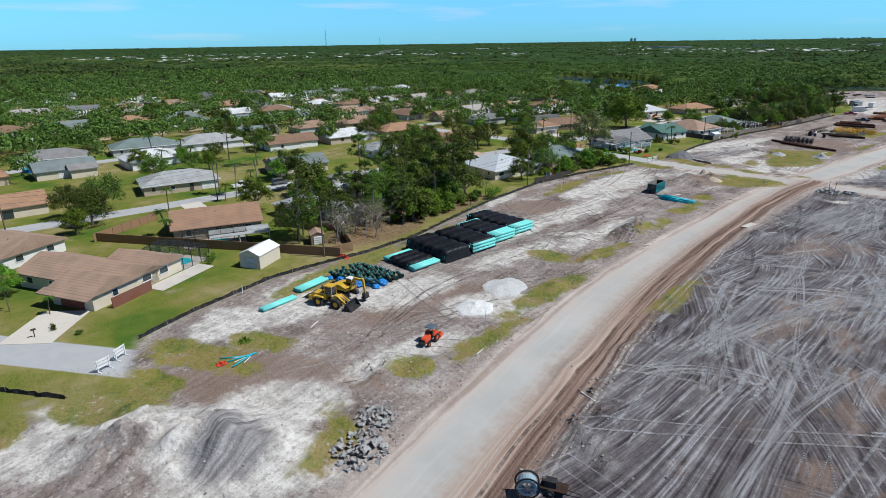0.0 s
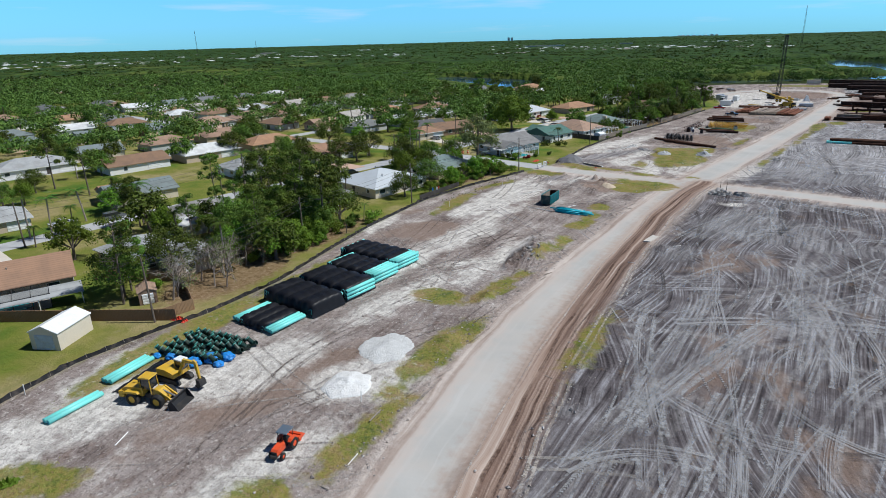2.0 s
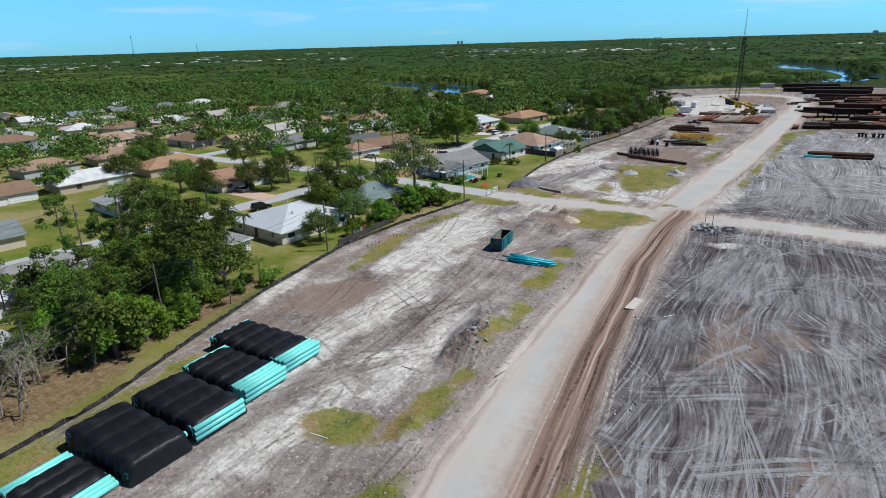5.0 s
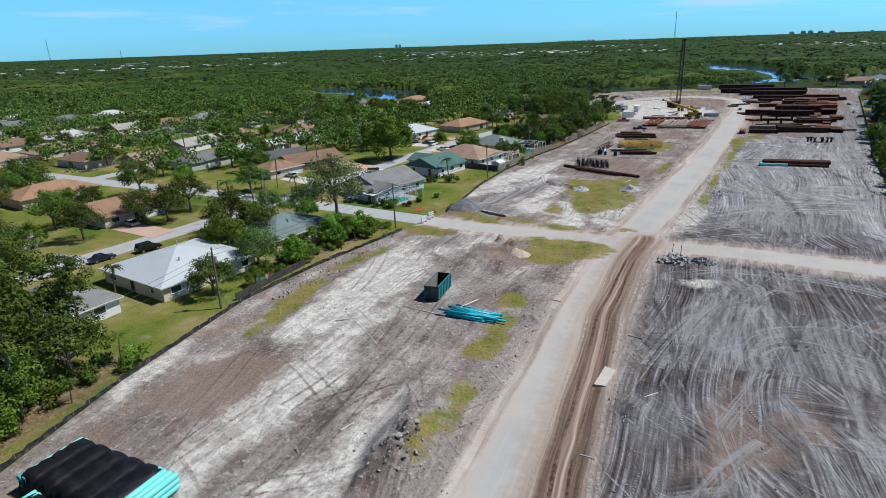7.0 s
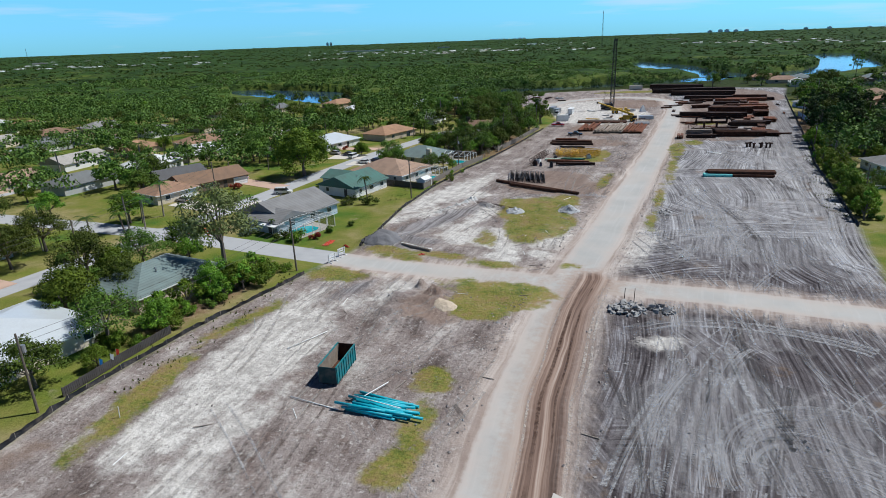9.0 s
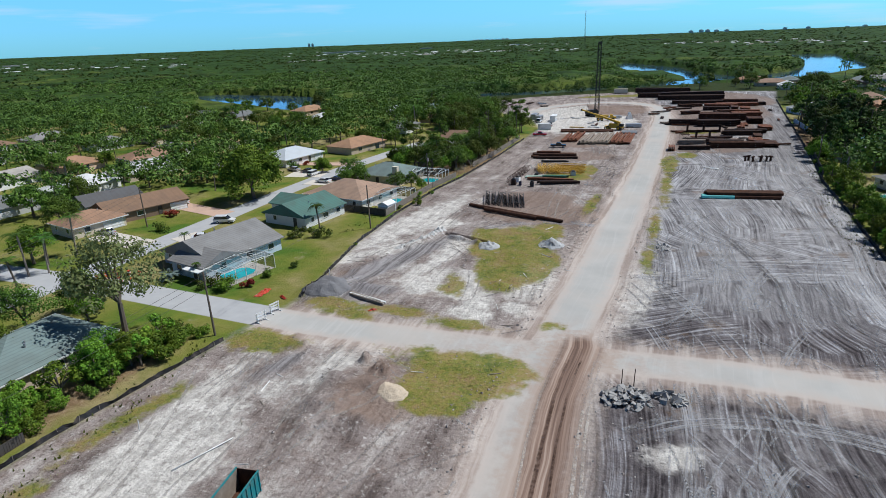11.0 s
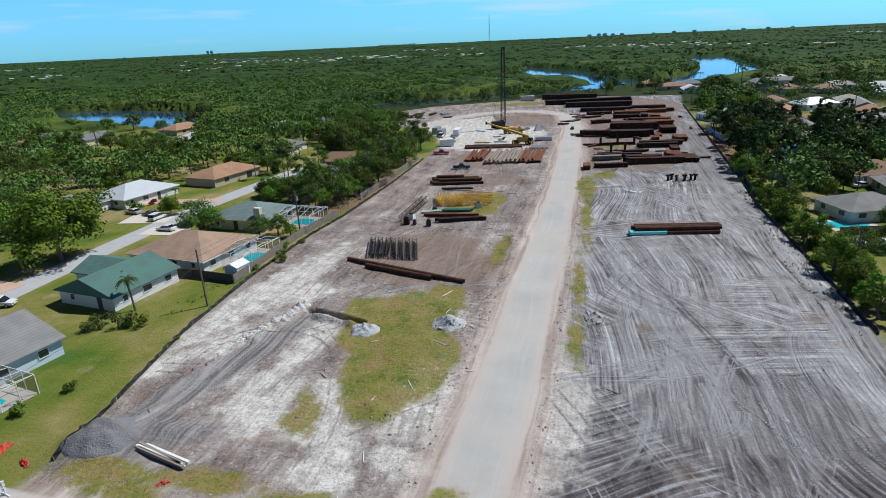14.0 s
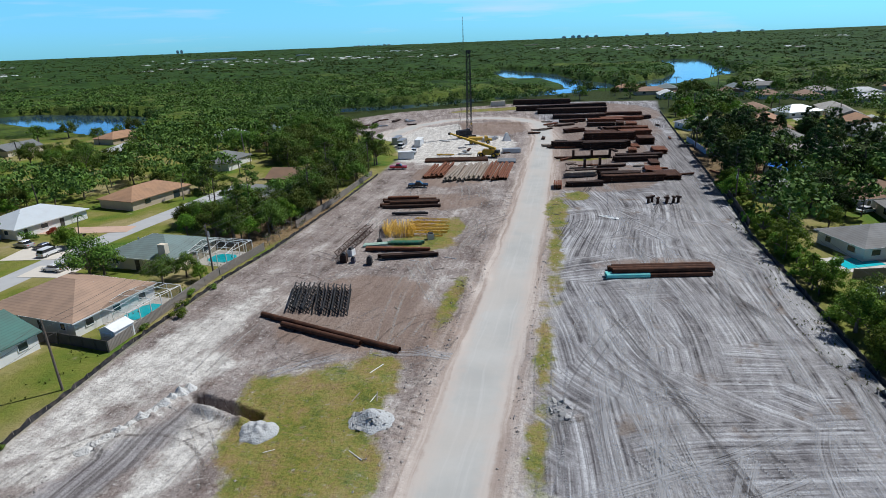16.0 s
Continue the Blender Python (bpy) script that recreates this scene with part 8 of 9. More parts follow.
def car(x, y, rot, paint, kind="sedan"):
    words = {"sedan": "sedan", "suv": "sport utility vehicle", "pickup": "pickup truck", "van": "work van"}[kind]
    key = (paint, kind)
    if key not in CARS:
        p = PAINT[paint]
        h = {"sedan": 0, "suv": 0.28, "pickup": 0.22, "van": 0.55}[kind]
        L = {"sedan": 2.35, "suv": 2.4, "pickup": 2.8, "van": 2.7}[kind]
        if kind == "sedan":
            low = [(-L, 0.35), (L, 0.3), (L, 0.62), (1.1, 0.9), (-1.5, 0.95), (-L, 0.85)]
            cabp = [(-1.75, 0.93), (1.15, 0.88), (0.35, 1.38), (-1.0, 1.4)]
        elif kind == "pickup":
            low = [(-L, 0.5), (L, 0.45), (L, 0.95), (1.2, 1.12), (-L, 1.12)]
            cabp = [(-0.9, 1.1), (1.3, 1.1), (0.6, 1.78), (-0.6, 1.8)]
        else:
            low = [(-L, 0.42), (L, 0.38), (L, 0.8), (1.2, 1.02), (-L, 1.05)]
            cabp = [(-L + 0.1, 1.03), (1.3, 1.0), (0.55, 1.45 + h), (-L + 0.35, 1.45 + h)]
        rp_ = [(cabp[3][0] - 0.06, cabp[3][1] - 0.05), (cabp[2][0] + 0.06, cabp[2][1] - 0.05), (cabp[2][0] - 0.02, cabp[2][1] + 0.04), (cabp[3][0] + 0.02, cabp[3][1] + 0.04)]
        body = Mesh().slab(low, "y", -0.92, 0.92)
        glass = Mesh().slab(cabp, "y", -0.78, 0.78)
        top = Mesh().slab(rp_, "y", -0.8, 0.8)
        swapm = lambda m: m
        CARS[key] = [(n, swapm(m).data(n, mt)) for n, m, mt in (("body", body, p), ("cabin_glass", glass, M_CARGLASS), ("roof", top, p))] + [L]
    r = thing("car" if kind != "pickup" else "pickup_truck", pose(x, y, 0.03, 0, 0, rot), f"parked {paint} {words} with dark windows", "car", "parked cars")
    *bits, L = CARS[key]
    for n, me in bits:
        # slabs are pushed along y, so their length already lies along x
        part(n, me, None, r)
    for sx in (-1, 1):
        for sy in (-1, 1):
            w = part("wheel", TYRE, None, r)
            w.matrix_basis = pose(sx * L * 0.6, sy * 0.82, 0)
            part("hub", HUB, None, w)
    for s in (-1, 1):
        part("headlight", Mesh().box(L + 0.005, s * 0.62, 0.52, 0.05, 0.36, 0.14), M_GLASS, r)
        part("tail_light", Mesh().box(-L - 0.005, s * 0.66, 0.62, 0.05, 0.3, 0.14), M_RED, r)


for x, y, a, p, k in ((-132.6, 145.5, 75, "silver", "sedan"), (-125.0, 148.2, 75, "navy", "sedan"), (-127.0, 140.0, 70, "white", "sedan"), (-120.8, 155.5, 70, "black", "suv"), (-139.5, 168.8, 165, "silver", "sedan"),
                      (-118.9, 291.5, 160, "silver", "sedan"), (-113.0, 289.3, 160, "navy", "sedan"), (-109.2, 285.6, 78, "white", "suv"), (-101.8, 276.0, 165, "white", "sedan"), (-98.8, 278.5, 165, "navy", "sedan"),
                      (-131.0, 249.3, 160, "white", "suv"), (-109.0, 234.2, 10, "white", "suv"), (-106.8, 222.0, 30, "white", "sedan"), (-132.0, 223.2, 160, "silver", "sedan"), (-110.5, 296.0, 70, "black", "sedan"),
                      (-148, 86, 80, "white", "pickup"), (-143, 95, 80, "grey", "suv"), (-250, 230, 170, "red", "sedan"), (-247, 251, 170, "navy", "sedan"), (-236, 232, 80, "white", "sedan"), (-122, 64.5, 170, "black", "suv"), (-40.7, 391.5, 90, "white", "pickup"), (-46.5, 404, 80, "white", "van"),
                      (-43.7, 363.2, 0, "red", "pickup"), (-35.3, 336.4, 0, "black", "pickup"), (66, 300, 20, "white", "sedan"), (84, 320, 100, "silver", "suv"), (100, 372, 100, "white", "sedan")):
    car(x, y, a, p, k)

# ---- the steel yard at the end of the road ----
ry = random.Random(31)


def lattice(m, a, b, w, bays, r, taper=1.0):
    """A four-chord lattice section from a to b."""
    a, b = Vector(a), Vector(b)
    d = (b - a).normalized()
    u = d.orthogonal().normalized()
    if abs(d.z) < 0.5:
        u = Vector((0, 0, 1)).cross(d).normalized()
    v = d.cross(u)
    cor = [(-1, -1), (1, -1), (1, 1), (-1, 1)]
    at = lambda t, k: a.lerp(b, t) + (u * cor[k][0] + v * cor[k][1]) * (w / 2) * (1 + (taper - 1) * t)
    for k in range(4):
        m.rod(at(0, k), at(1, k), r, r, 4)
    for i in range(bays):
        for k in range(4):
            k2 = (k + 1) % 4
            p, q = (k, k2) if i % 2 else (k2, k)
            m.rod(at(i / bays, p), at((i + 1) / bays, q), r * 0.45, r * 0.45, 3, False)
        m.rod(at(i / bays, 0), at(i / bays, 2), r * 0.6, r * 0.6, 3, False)
    return m


def big_pipe(root, a, b, r, mat, n=14):
    return part("pipe", Mesh().pipe(a, b, r, 0.1, n), mat, root)


t = thing("steel_pipe_pair", pose(-42.6, 246.9, 0, 0, 0, -28), "two long rust brown steel pipes side by side on dirt", "steel pipes")
big_pipe(t, (-12.9, 0.6, 0.45), (12.7, 0.4, 0.45), 0.42, M_RUST)
big_pipe(t, (-7.6, -0.6, 0.45), (6.8, -0.5, 0.45), 0.42, M_RUST)
for k in range(7):
    x = -50.2 + k * 1.45
    t = thing("lattice_section", pose(x, 259.6 - k * 0.25, 0, 0, 0, 6 + ry.gauss(0, 3)), "black lattice steel section lying in a row", "lattice section", "row of lattice sections")
    part("lattice", lattice(Mesh(), (0, -5.2, 0.55), (0, 5.2, 0.55), 0.95, 9, 0.12), M_DARK, t)
t = thing("boom_section", pose(-45, 287, 0, 0, 0, 0), "long dark lattice crane boom section on the ground", "boom section")
part("lattice", lattice(Mesh(), (-1.7, -9, 0.9), (1.8, 9, 0.9), 1.4, 14, 0.08), M_RUSTDARK, t)
for i in range(12):
    x, y = -39.5 + (i % 6) * 1.15, 294.5 + (i // 6) * 0.5
    t = thing("yellow_section", pose(x, y, 0.0, 0, 0, 8 + ry.gauss(0, 4)), "yellow lattice mast section stacked on weeds", "mast section", "yellow mast sections")
    part("lattice", lattice(Mesh(), (0, -4, 0.5 + (i // 6) * 0.85), (0, 4, 0.5 + (i // 6) * 0.85), 0.75, 7, 0.07), M_YELLOW, t)
for i in range(8):
    x, y = -31 + (i % 4) * 0.5, 291.5 + i * 1.2
    t = thing("yellow_section", pose(x, y, 0.0, 0, 0, 82 + ry.gauss(0, 5)), "yellow lattice mast section stacked on weeds", "mast section", "yellow mast sections")
    part("lattice", lattice(Mesh(), (0, -4, 0.5 + (i % 2) * 0.5), (0, 4, 0.5 + (i % 2) * 0.5), 0.75, 7, 0.07), M_YELLOW, t)


def beam(L, h=0.6, w=0.4):
    t = 0.06
    return Mesh().slab([(-w / 2, 0), (w / 2, 0), (w / 2, t), (t / 2, t), (t / 2, h - t), (w / 2, h - t), (w / 2, h), (-w / 2, h), (-w / 2, h - t), (-t / 2, h - t), (-t / 2, t), (-w / 2, t)], "x", -L / 2, L / 2)


def beam_stack(x, y, rot, L, wide, high, mat, label, h=0.6, name="beam_stack", base=0.0):
    t = thing(name, pose(x, y, base, 0, 0, rot), label, "steel beams", "stacks of steel")
    me = beam(L, h, h * 0.75).data("beam", mat)
    for i in range(wide):
        for j in range(high):
            b = part("beam", me, None, t)
            b.matrix_basis = pose(ry.gauss(0, 0.25), (i - (wide - 1) / 2) * h * 0.95, 0.16 + j * (h + 0.06), 0, 0, ry.gauss(0, 0.6))
    for k in (-0.35, 0.35):
        for j in range(high):
            part("timber", Mesh().box(k * L, 0, 0.02 + j * (h + 0.06) - (0.0 if j == 0 else 0.02), 0.2, wide * h * 0.98, 0.12), M_WOODPALE, t)


# loose timbers, green and rusty bars near the mast sections
beam_stack(-35.5, 282.5, -6, 13, 2, 1, M_RUSTRED, "low stack of reddish rusty beams")
beam_stack(-33.0, 278.6, 4, 11, 2, 1, M_RUSTDARK, "dark long timber-like beams on dirt", 0.7)
beam_stack(-34.5, 286.4, -4, 7, 3, 1, plain("green steel paint", (0.03, 0.14, 0.08), 0.5), "green painted steel frames lying on timbers", 0.5)
beam_stack(-40.5, 285.8, 10, 5, 4, 1, plain("pale green plastic", (0.4, 0.55, 0.45), 0.5), "pale green and white bars in a pile", 0.4)
for x, y, s, mt in ((-45.4, 277.0, 1.6, M_RUSTDARK), (-43.6, 276.6, 1.0, PAINT["navy"]), (-40.3, 275.6, 1.3, M_DARK), (-44.6, 280.4, 1.5, M_WHITE), (-39.9, 287.2, 1.0, M_DARK), (-29.4, 289.2, 1.4, M_STEEL)):
    t = thing("machine_part", pose(x, y, 0, 0, 0, ry.uniform(0, 90)), "boxy machine part standing on dirt", "machine part", "machine parts")
    part("casing", Mesh().box(0, 0, 0, s, s * 0.8, s * 0.9, 0, 0.9), mt, t)
    part("drum", Mesh().rod((-s * 0.3, 0, s * 0.9), (s * 0.3, 0, s * 0.9), s * 0.3, s * 0.3, 10), M_DARK, t)
for i, (x0, x1, y, z, mt) in enumerate(((-43.5, -29.5, 321.5, 0.45, M_RUST), (-43, -28.6, 319.8, 0.45, M_RUSTDARK), (-43.6, -29, 316.5, 0.45, M_RUST), (-42.8, -28.2, 314.8, 0.45, M_RUSTDARK), (-42, -34, 320.6, 1.2, M_RUSTRED), (-41, -28.8, 315.6, 1.2, M_RUST))):
    t = thing("steel_pipe", pose(0, 0, 0), "rusty steel pipe lying in a row on dirt", "steel pipe", "row of rusty pipes")
    big_pipe(t, (x0, y, z), (x1, y + ry.gauss(0, 0.2), z), 0.44, mt)
beam_stack(-35.5, 308.5, 0, 8, 2, 1, M_DARK, "dark steel frame lying on the ground", 0.5)

# rows of rusty and pale piles, leaning together like a mat
for i in range(36):
    x = -34.5 + i * 0.7
    mt = M_RUSTRED if i < 9 or i > 29 else (M_PALEPILE if i < 24 else ry.choice((M_PALEPILE, M_RUSTRED)))
    L = 9.5 if i > 8 else 8
    y = 342.5 + (5 if i < 9 else 0) + ry.gauss(0, 0.6)
    t = thing("steel_pile", pose(x, y, 0, 0, 0, ry.gauss(-10, 1.5)), "rust streaked steel pipe pile in a long row", "steel pile", "row of steel piles")
    big_pipe(t, (0, 0, 0.5), (0, L * 2.4, 0.5), 0.36, mt, 10)
    if i % 2 and 2 < i < 33:
        big_pipe(t, (0.34, 0.6, 1.1), (0.34, L * 2.35, 1.1), 0.36, mt, 10)
for i in range(5):
    t = thing("steel_pile", pose(-23, 372.5 + i * 1.0, 0, 0, 0, ry.gauss(0, 1)), "long dark steel pile lying across the yard", "steel pile", "row of steel piles")
    big_pipe(t, (-12.5, 0, 0.45), (9, 0, 0.45), 0.4, M_RUSTDARK if i % 2 else M_RUST, 10)
for i in range(6):
    t = thing("grey_pipe", pose(-8 + i * 0.1, 368 + i * 0.9, 0, 0, 0, 82), "short pale grey pipe stacked in the yard", "pipe", "grey pipes")
    big_pipe(t, (0, -3, 0.4), (0, 3, 0.4), 0.38, M_STEEL, 10)
# pile rack on the bare field, with two teal coated ends
for i in range(8):
    y, z = 265.6 + (i % 5) * 0.95, 0.45 + (i // 5) * 0.8
    t = thing("field_pipe", pose(0, 0, 0), "long rusty pipe on the bare field, partly teal coated" if i < 2 else "long rusty steel pipe stacked on the bare field", "steel pipe", "pipes on the bare field")
    if i in (0, 1):
        big_pipe(t, (1.7, y, z), (9, y, z), 0.44, M_TEALPIPE)
        big_pipe(t, (9.02, y, z), (19.4, y, z), 0.43, M_RUST)
    else:
        big_pipe(t, (2.4 + ry.random(), y + (0.4 if i > 4 else 0), z), (19.6 + ry.random(), y + (0.4 if i > 4 else 0), z), 0.44, M_RUST)

# stacks of the right-hand yard
for row in ((3.4, 331.5, 82, 5.5, 4, 2, M_RUSTRED, 0.6), (10.8, 332.0, 2, 10, 3, 2, M_RUSTDARK, 0.6), (24.8, 336.2, 0, 17, 5, 3, M_RUST, 0.6), (17.5, 348, 0, 12.5, 3, 2, M_RUSTDARK, 0.6), (33.7, 347, 80, 6.5, 8, 2, M_RUSTRED, 0.6),
            (33.4, 364.5, 0, 14, 3, 2, M_RUSTDARK, 0.7), (24.7, 392.5, -4, 28, 4, 3, M_RUSTDARK, 0.7), (34.7, 407, -3, 19, 7, 4, M_RUST, 0.7), (36.4, 379.5, 80, 5, 5, 2, M_RUSTRED, 0.6), (45.6, 411, 0, 12, 8, 4, M_RUSTRED, 0.7),
            (44, 426, 0, 14, 6, 3, M_RUST, 0.7), (44.8, 459, -8, 16, 7, 2, M_RUSTRED, 0.7), (24.5, 451, 20, 9, 5, 1, M_RUSTDARK, 0.6), (25.3, 430, 12, 9, 4, 2, M_RUST, 0.7), (36, 499, -4, 36, 8, 3, M_RUSTDARK, 0.8), (24, 515, -2, 32, 6, 3, M_RUSTDARK, 0.8),
            (36, 477, -5, 26, 6, 2, M_RUSTDARK, 0.8), (48, 444, 80, 8, 6, 3, M_RUST, 0.6), (14, 440, 30, 8, 4, 1, M_RUSTDARK, 0.5), (38.5, 428, 85, 9, 7, 2, M_RUST, 0.7), (37, 357, 82, 7, 5, 2, M_RUST, 0.6), (24, 356.5, 4, 8, 3, 1, M_RUSTDARK, 0.6), (12, 397.5, 3, 9, 4, 1, M_PALEPILE, 0.6), (40, 390, 85, 7, 5, 1, M_RUSTRED, 0.6),
            (22, 338.5, 0, 11, 5, 3, M_RUSTDARK, 0.7), (35.5, 340, 84, 8, 12, 2, M_RUST, 0.6), (35.5, 369, 0, 15, 4, 2, M_RUSTDARK, 0.7), (28.8, 388.5, -3, 15, 5, 3, M_RUSTDARK, 0.8), (16.4, 393.5, -6, 11, 3, 2, M_RUSTDARK, 0.7), (33, 414.5, -8, 12, 5, 3, M_RUST, 0.8),
            (49, 425.5, -3, 11, 6, 3, M_RUSTRED, 0.7), (53.5, 463.5, 0, 20, 7, 2, M_RUSTRED, 0.7), (46, 398, 84, 8, 9, 3, M_RUST, 0.7), (45, 378, 84, 8, 7, 2, M_RUSTRED, 0.7), (37.5, 506, 6, 36, 6, 4, M_RUSTDARK, 0.9), (26, 547, -8, 34, 5, 3, M_RUSTDARK, 0.9), (12, 344.5, 2, 9, 4, 2, M_PALEPILE, 0.6), (59, 482, -6, 18, 6, 2, M_RUST, 0.7), (53, 444, 80, 9, 7, 2, M_RUSTRED, 0.7), (62, 466, 4, 12, 5, 2, M_RUSTDARK, 0.7), (30, 462, 10, 12, 5, 2, M_RUST, 0.6), (40, 446, -4, 12, 5, 2, M_RUSTDARK, 0.7)):
    x, y, a, L, w, hh, mt, sz = row
    beam_stack(x, y, a, L, w, hh, mt, "stack of dark rusty steel beams in the storage yard", sz)
for x, y in ((14.5, 371), (20.6, 371), (26.6, 371), (15.2, 355), (20.2, 356.5)):
    t = thing("steel_stand", pose(x, y, 0), "dark upright steel stand in the storage yard", "steel stand", "steel stands")
    part("post", Mesh().box(0, 0, 0, 0.7, 0.7, 3.0), M_RUSTDARK, t)
    part("foot", Mesh().box(0, 0, 0, 1.6, 1.2, 0.4), M_RUSTDARK, t)
beam_stack(20.5, 371, 0, 12, 1, 1, M_RUSTDARK, "long dark beam resting between stands", 0.9)
t = thing("braced_cube", pose(10.6, 352, 0), "dark braced square steel frame", "steel frame")
part("frame", lattice(Mesh(), (-1.6, 0, 1.2), (1.6, 0, 1.2), 2.2, 1, 0.14), M_RUSTDARK, t)
for i, (x, y) in enumerate(((22.4, 312.5), (23.6, 313.6), (24.4, 311.8), (27.2, 313.4), (28.4, 312.4), (29.6, 312.6), (26.6, 312.0))):
    t = thing("cleat_post", pose(x, y, 0, 0, 0, i * 25), "dark stubby steel fitting standing on the field", "steel fitting", "steel fittings on the field")
    part("stem", Mesh().rod((0, 0, 0), (0, 0, 1.4), 0.35, 0.3, 8), M_RUSTDARK, t)
    part("head", Mesh().box(0, 0, 1.3, 1.3, 0.5, 0.4), M_RUSTDARK, t)

# ---- cranes and trucks ----
cr = thing("crawler_crane", pose(-21, 425, 0, 0, 0, 30), "crawler crane with a tall dark lattice boom raised upright", "crane")
for s in (-1, 1):
    part("track", Mesh().slab([(-3.4, 0.3), (-2.9, 0), (2.9, 0), (3.4, 0.3), (3.4, 0.8), (2.9, 1.1), (-2.9, 1.1), (-3.4, 0.8)], "y", s * 2.1 - 0.45, s * 2.1 + 0.45), M_DARK, cr)
part("carriage", Mesh().box(0, 0, 0.7, 3.2, 3.6, 0.7), M_DARK, cr)
part("house", Mesh().slab([(-4.2, 1.4), (1.8, 1.4), (1.8, 2.6), (0.8, 3.3), (-4.2, 3.2)], "y", -1.5, 1.5), M_DARK, cr)
part("cab", Mesh().box(1.6, 1.2, 1.4, 1.6, 1.1, 2.0, 0, 0.9), M_CARGLASS, cr)
part("boom", lattice(Mesh(), (1.6, 0, 1.8), (1.7, 0, 34.5), 1.9, 26, 0.13, 0.65), M_DARK, cr, "tall dark lattice boom")
part("boom_head", Mesh().box(1.8, 0, 34.2, 1.6, 1.1, 1.0), M_DARK, cr)
for k in (-0.6, 0.6):
    part("pendant", Mesh().rod((-3.8, k, 3.2), (1.5, k, 34.0), 0.04, 0.04, 4), M_DARK, cr)
part("hoist_line", Mesh().rod((2.5, 0, 34.2), (2.5, 0, 6), 0.03, 0.03, 4), M_DARK, cr)
part("hook_block", Mesh().box(2.5, 0, 5.2, 0.5, 0.4, 0.9), M_YELLOW, cr)

mc = thing("mobile_crane", pose(-13.5, 379.5, 0, 0, 0, -22), "yellow rough-terrain crane with lowered telescopic boom", "crane")
part("chassis", Mesh().box(0, 0, 0.9, 7.5, 2.4, 0.7), M_YELLOW, mc)
part("house", Mesh().slab([(-2.2, 1.6), (2.2, 1.6), (2.4, 2.6), (-1.8, 2.7)], "y", -1.1, 1.1), M_YELLOW, mc)
part("cab", Mesh().box(0.6, 1.0, 1.6, 1.7, 0.9, 1.7, 0, 0.9), M_CARGLASS, mc)
part("boom", Mesh().slab([(2.6, 2.6), (2.6, 3.4), (-9.0, 6.6), (-9.0, 5.9)], "y", -0.45, 0.45), M_YELLOW, mc)
part("boom_tip", Mesh().slab([(-8.9, 6.0), (-8.9, 6.5), (-14.5, 8.1), (-14.5, 7.6)], "y", -0.32, 0.32), M_YELLOW, mc)
part("boom_end", Mesh().box(-14.7, 0, 7.3, 0.6, 0.9, 0.9), M_DARK, mc)
part("engine_hood", Mesh().box(3.2, 0, 1.6, 1.6, 1.8, 1.0, 0, 0.94), M_DARK, mc)
for sx in (-1, 1):
    for sy in (-1, 1):
        wheel(mc, sx * 2.3, sy * 1.2, 0.85, 0.6)
        part("outrigger", Mesh().box(sx * 3.6, sy * 1.3, 0.25, 0.3, 0.5, 0.8), M_DARK, mc)

dt = thing("dump_truck", pose(-15.6, 408.5, 0, 0, 0, 0), "yellow orange articulated dump truck in the yard", "dump truck")
part("bed", Mesh().slab([(-5.0, 1.6), (0.6, 1.4), (1.0, 2.6), (-4.6, 2.7)], "y", -1.3, 1.3), M_YELLOW, dt)
part("cab", Mesh().slab([(1.6, 1.2), (3.0, 1.2), (2.9, 2.9), (1.7, 3.0)], "y", -1.1, 1.1), M_YELLOW, dt)
part("windscreen", Mesh().box(2.98, 0, 2.0, 0.08, 1.8, 0.7), M_CARGLASS, dt)
part("hood", Mesh().slab([(3.0, 1.1), (4.6, 1.1), (4.5, 1.9), (3.0, 2.1)], "y", -0.9, 0.9), M_YELLOW, dt)
for wx in (-3.6, -2.0, 3.0):
    for sy in (-1, 1):
        wheel(dt, wx, sy * 1.15, 0.75, 0.55)
for x, y, a, w, d, h, mt, lab in ((-42.8, 380.8, 10, 5.5, 2.5, 2.6, M_WHITE, "white site office container"), (-0.8, 546, 0, 9, 3, 2.8, M_WALL["cream"], "cream site office trailer"), (-46.8, 409, 80, 7, 2.4, 2.5, M_STEEL, "grey steel storage container with ribs"), (-40.0, 409, 84, 8, 2.4, 2.6, M_WHITE, "white box trailer parked in yard"), (-49.5, 416, 80, 8, 2.4, 2.6, M_STEEL, "grey trailer body parked in yard"), (-5, 386.6, 4, 6.5, 2.8, 1.4, M_STEEL, "stack of pale grey formwork panels"), (-4.8, 413, 10, 3.0, 3.0, 3.2, M_WHITE, "white sheeted heap of equipment"), (-12, 414, 40, 6, 2.6, 1.3, M_STEEL, "grey steel tank lying in the yard")):
    t = thing("site_container", pose(x, y, 0, 0, 0, a), lab, "container", "site containers")
    part("body", Mesh().box(0, 0, 0.15, w, d, h, 0, 0.96 if "heap" not in lab else 0.25), mt, t)
    part("skid", Mesh().box(0, 0, 0, w * 0.9, d * 0.9, 0.16), M_DARK, t)
    if "heap" not in lab and "panels" not in lab:
        for k in range(5):
            part("rib", Mesh().box(-w / 2 + w * (k + 0.5) / 5, -d / 2 - 0.02, 0.3, 0.12, 0.08, h * 0.85), mt, t)
for i in range(9):
    x, y = -52 + ry.uniform(0, 14), 428 + ry.uniform(0, 52)
    beam_stack(-72 + ry.uniform(0, 26), 468 + ry.uniform(0, 26), ry.uniform(0, 90), ry.uniform(4, 8), 3, 1, ry.choice((M_RUST, M_STEEL, M_RUSTDARK)), "odd steel lengths lying at the yard edge", 0.5)

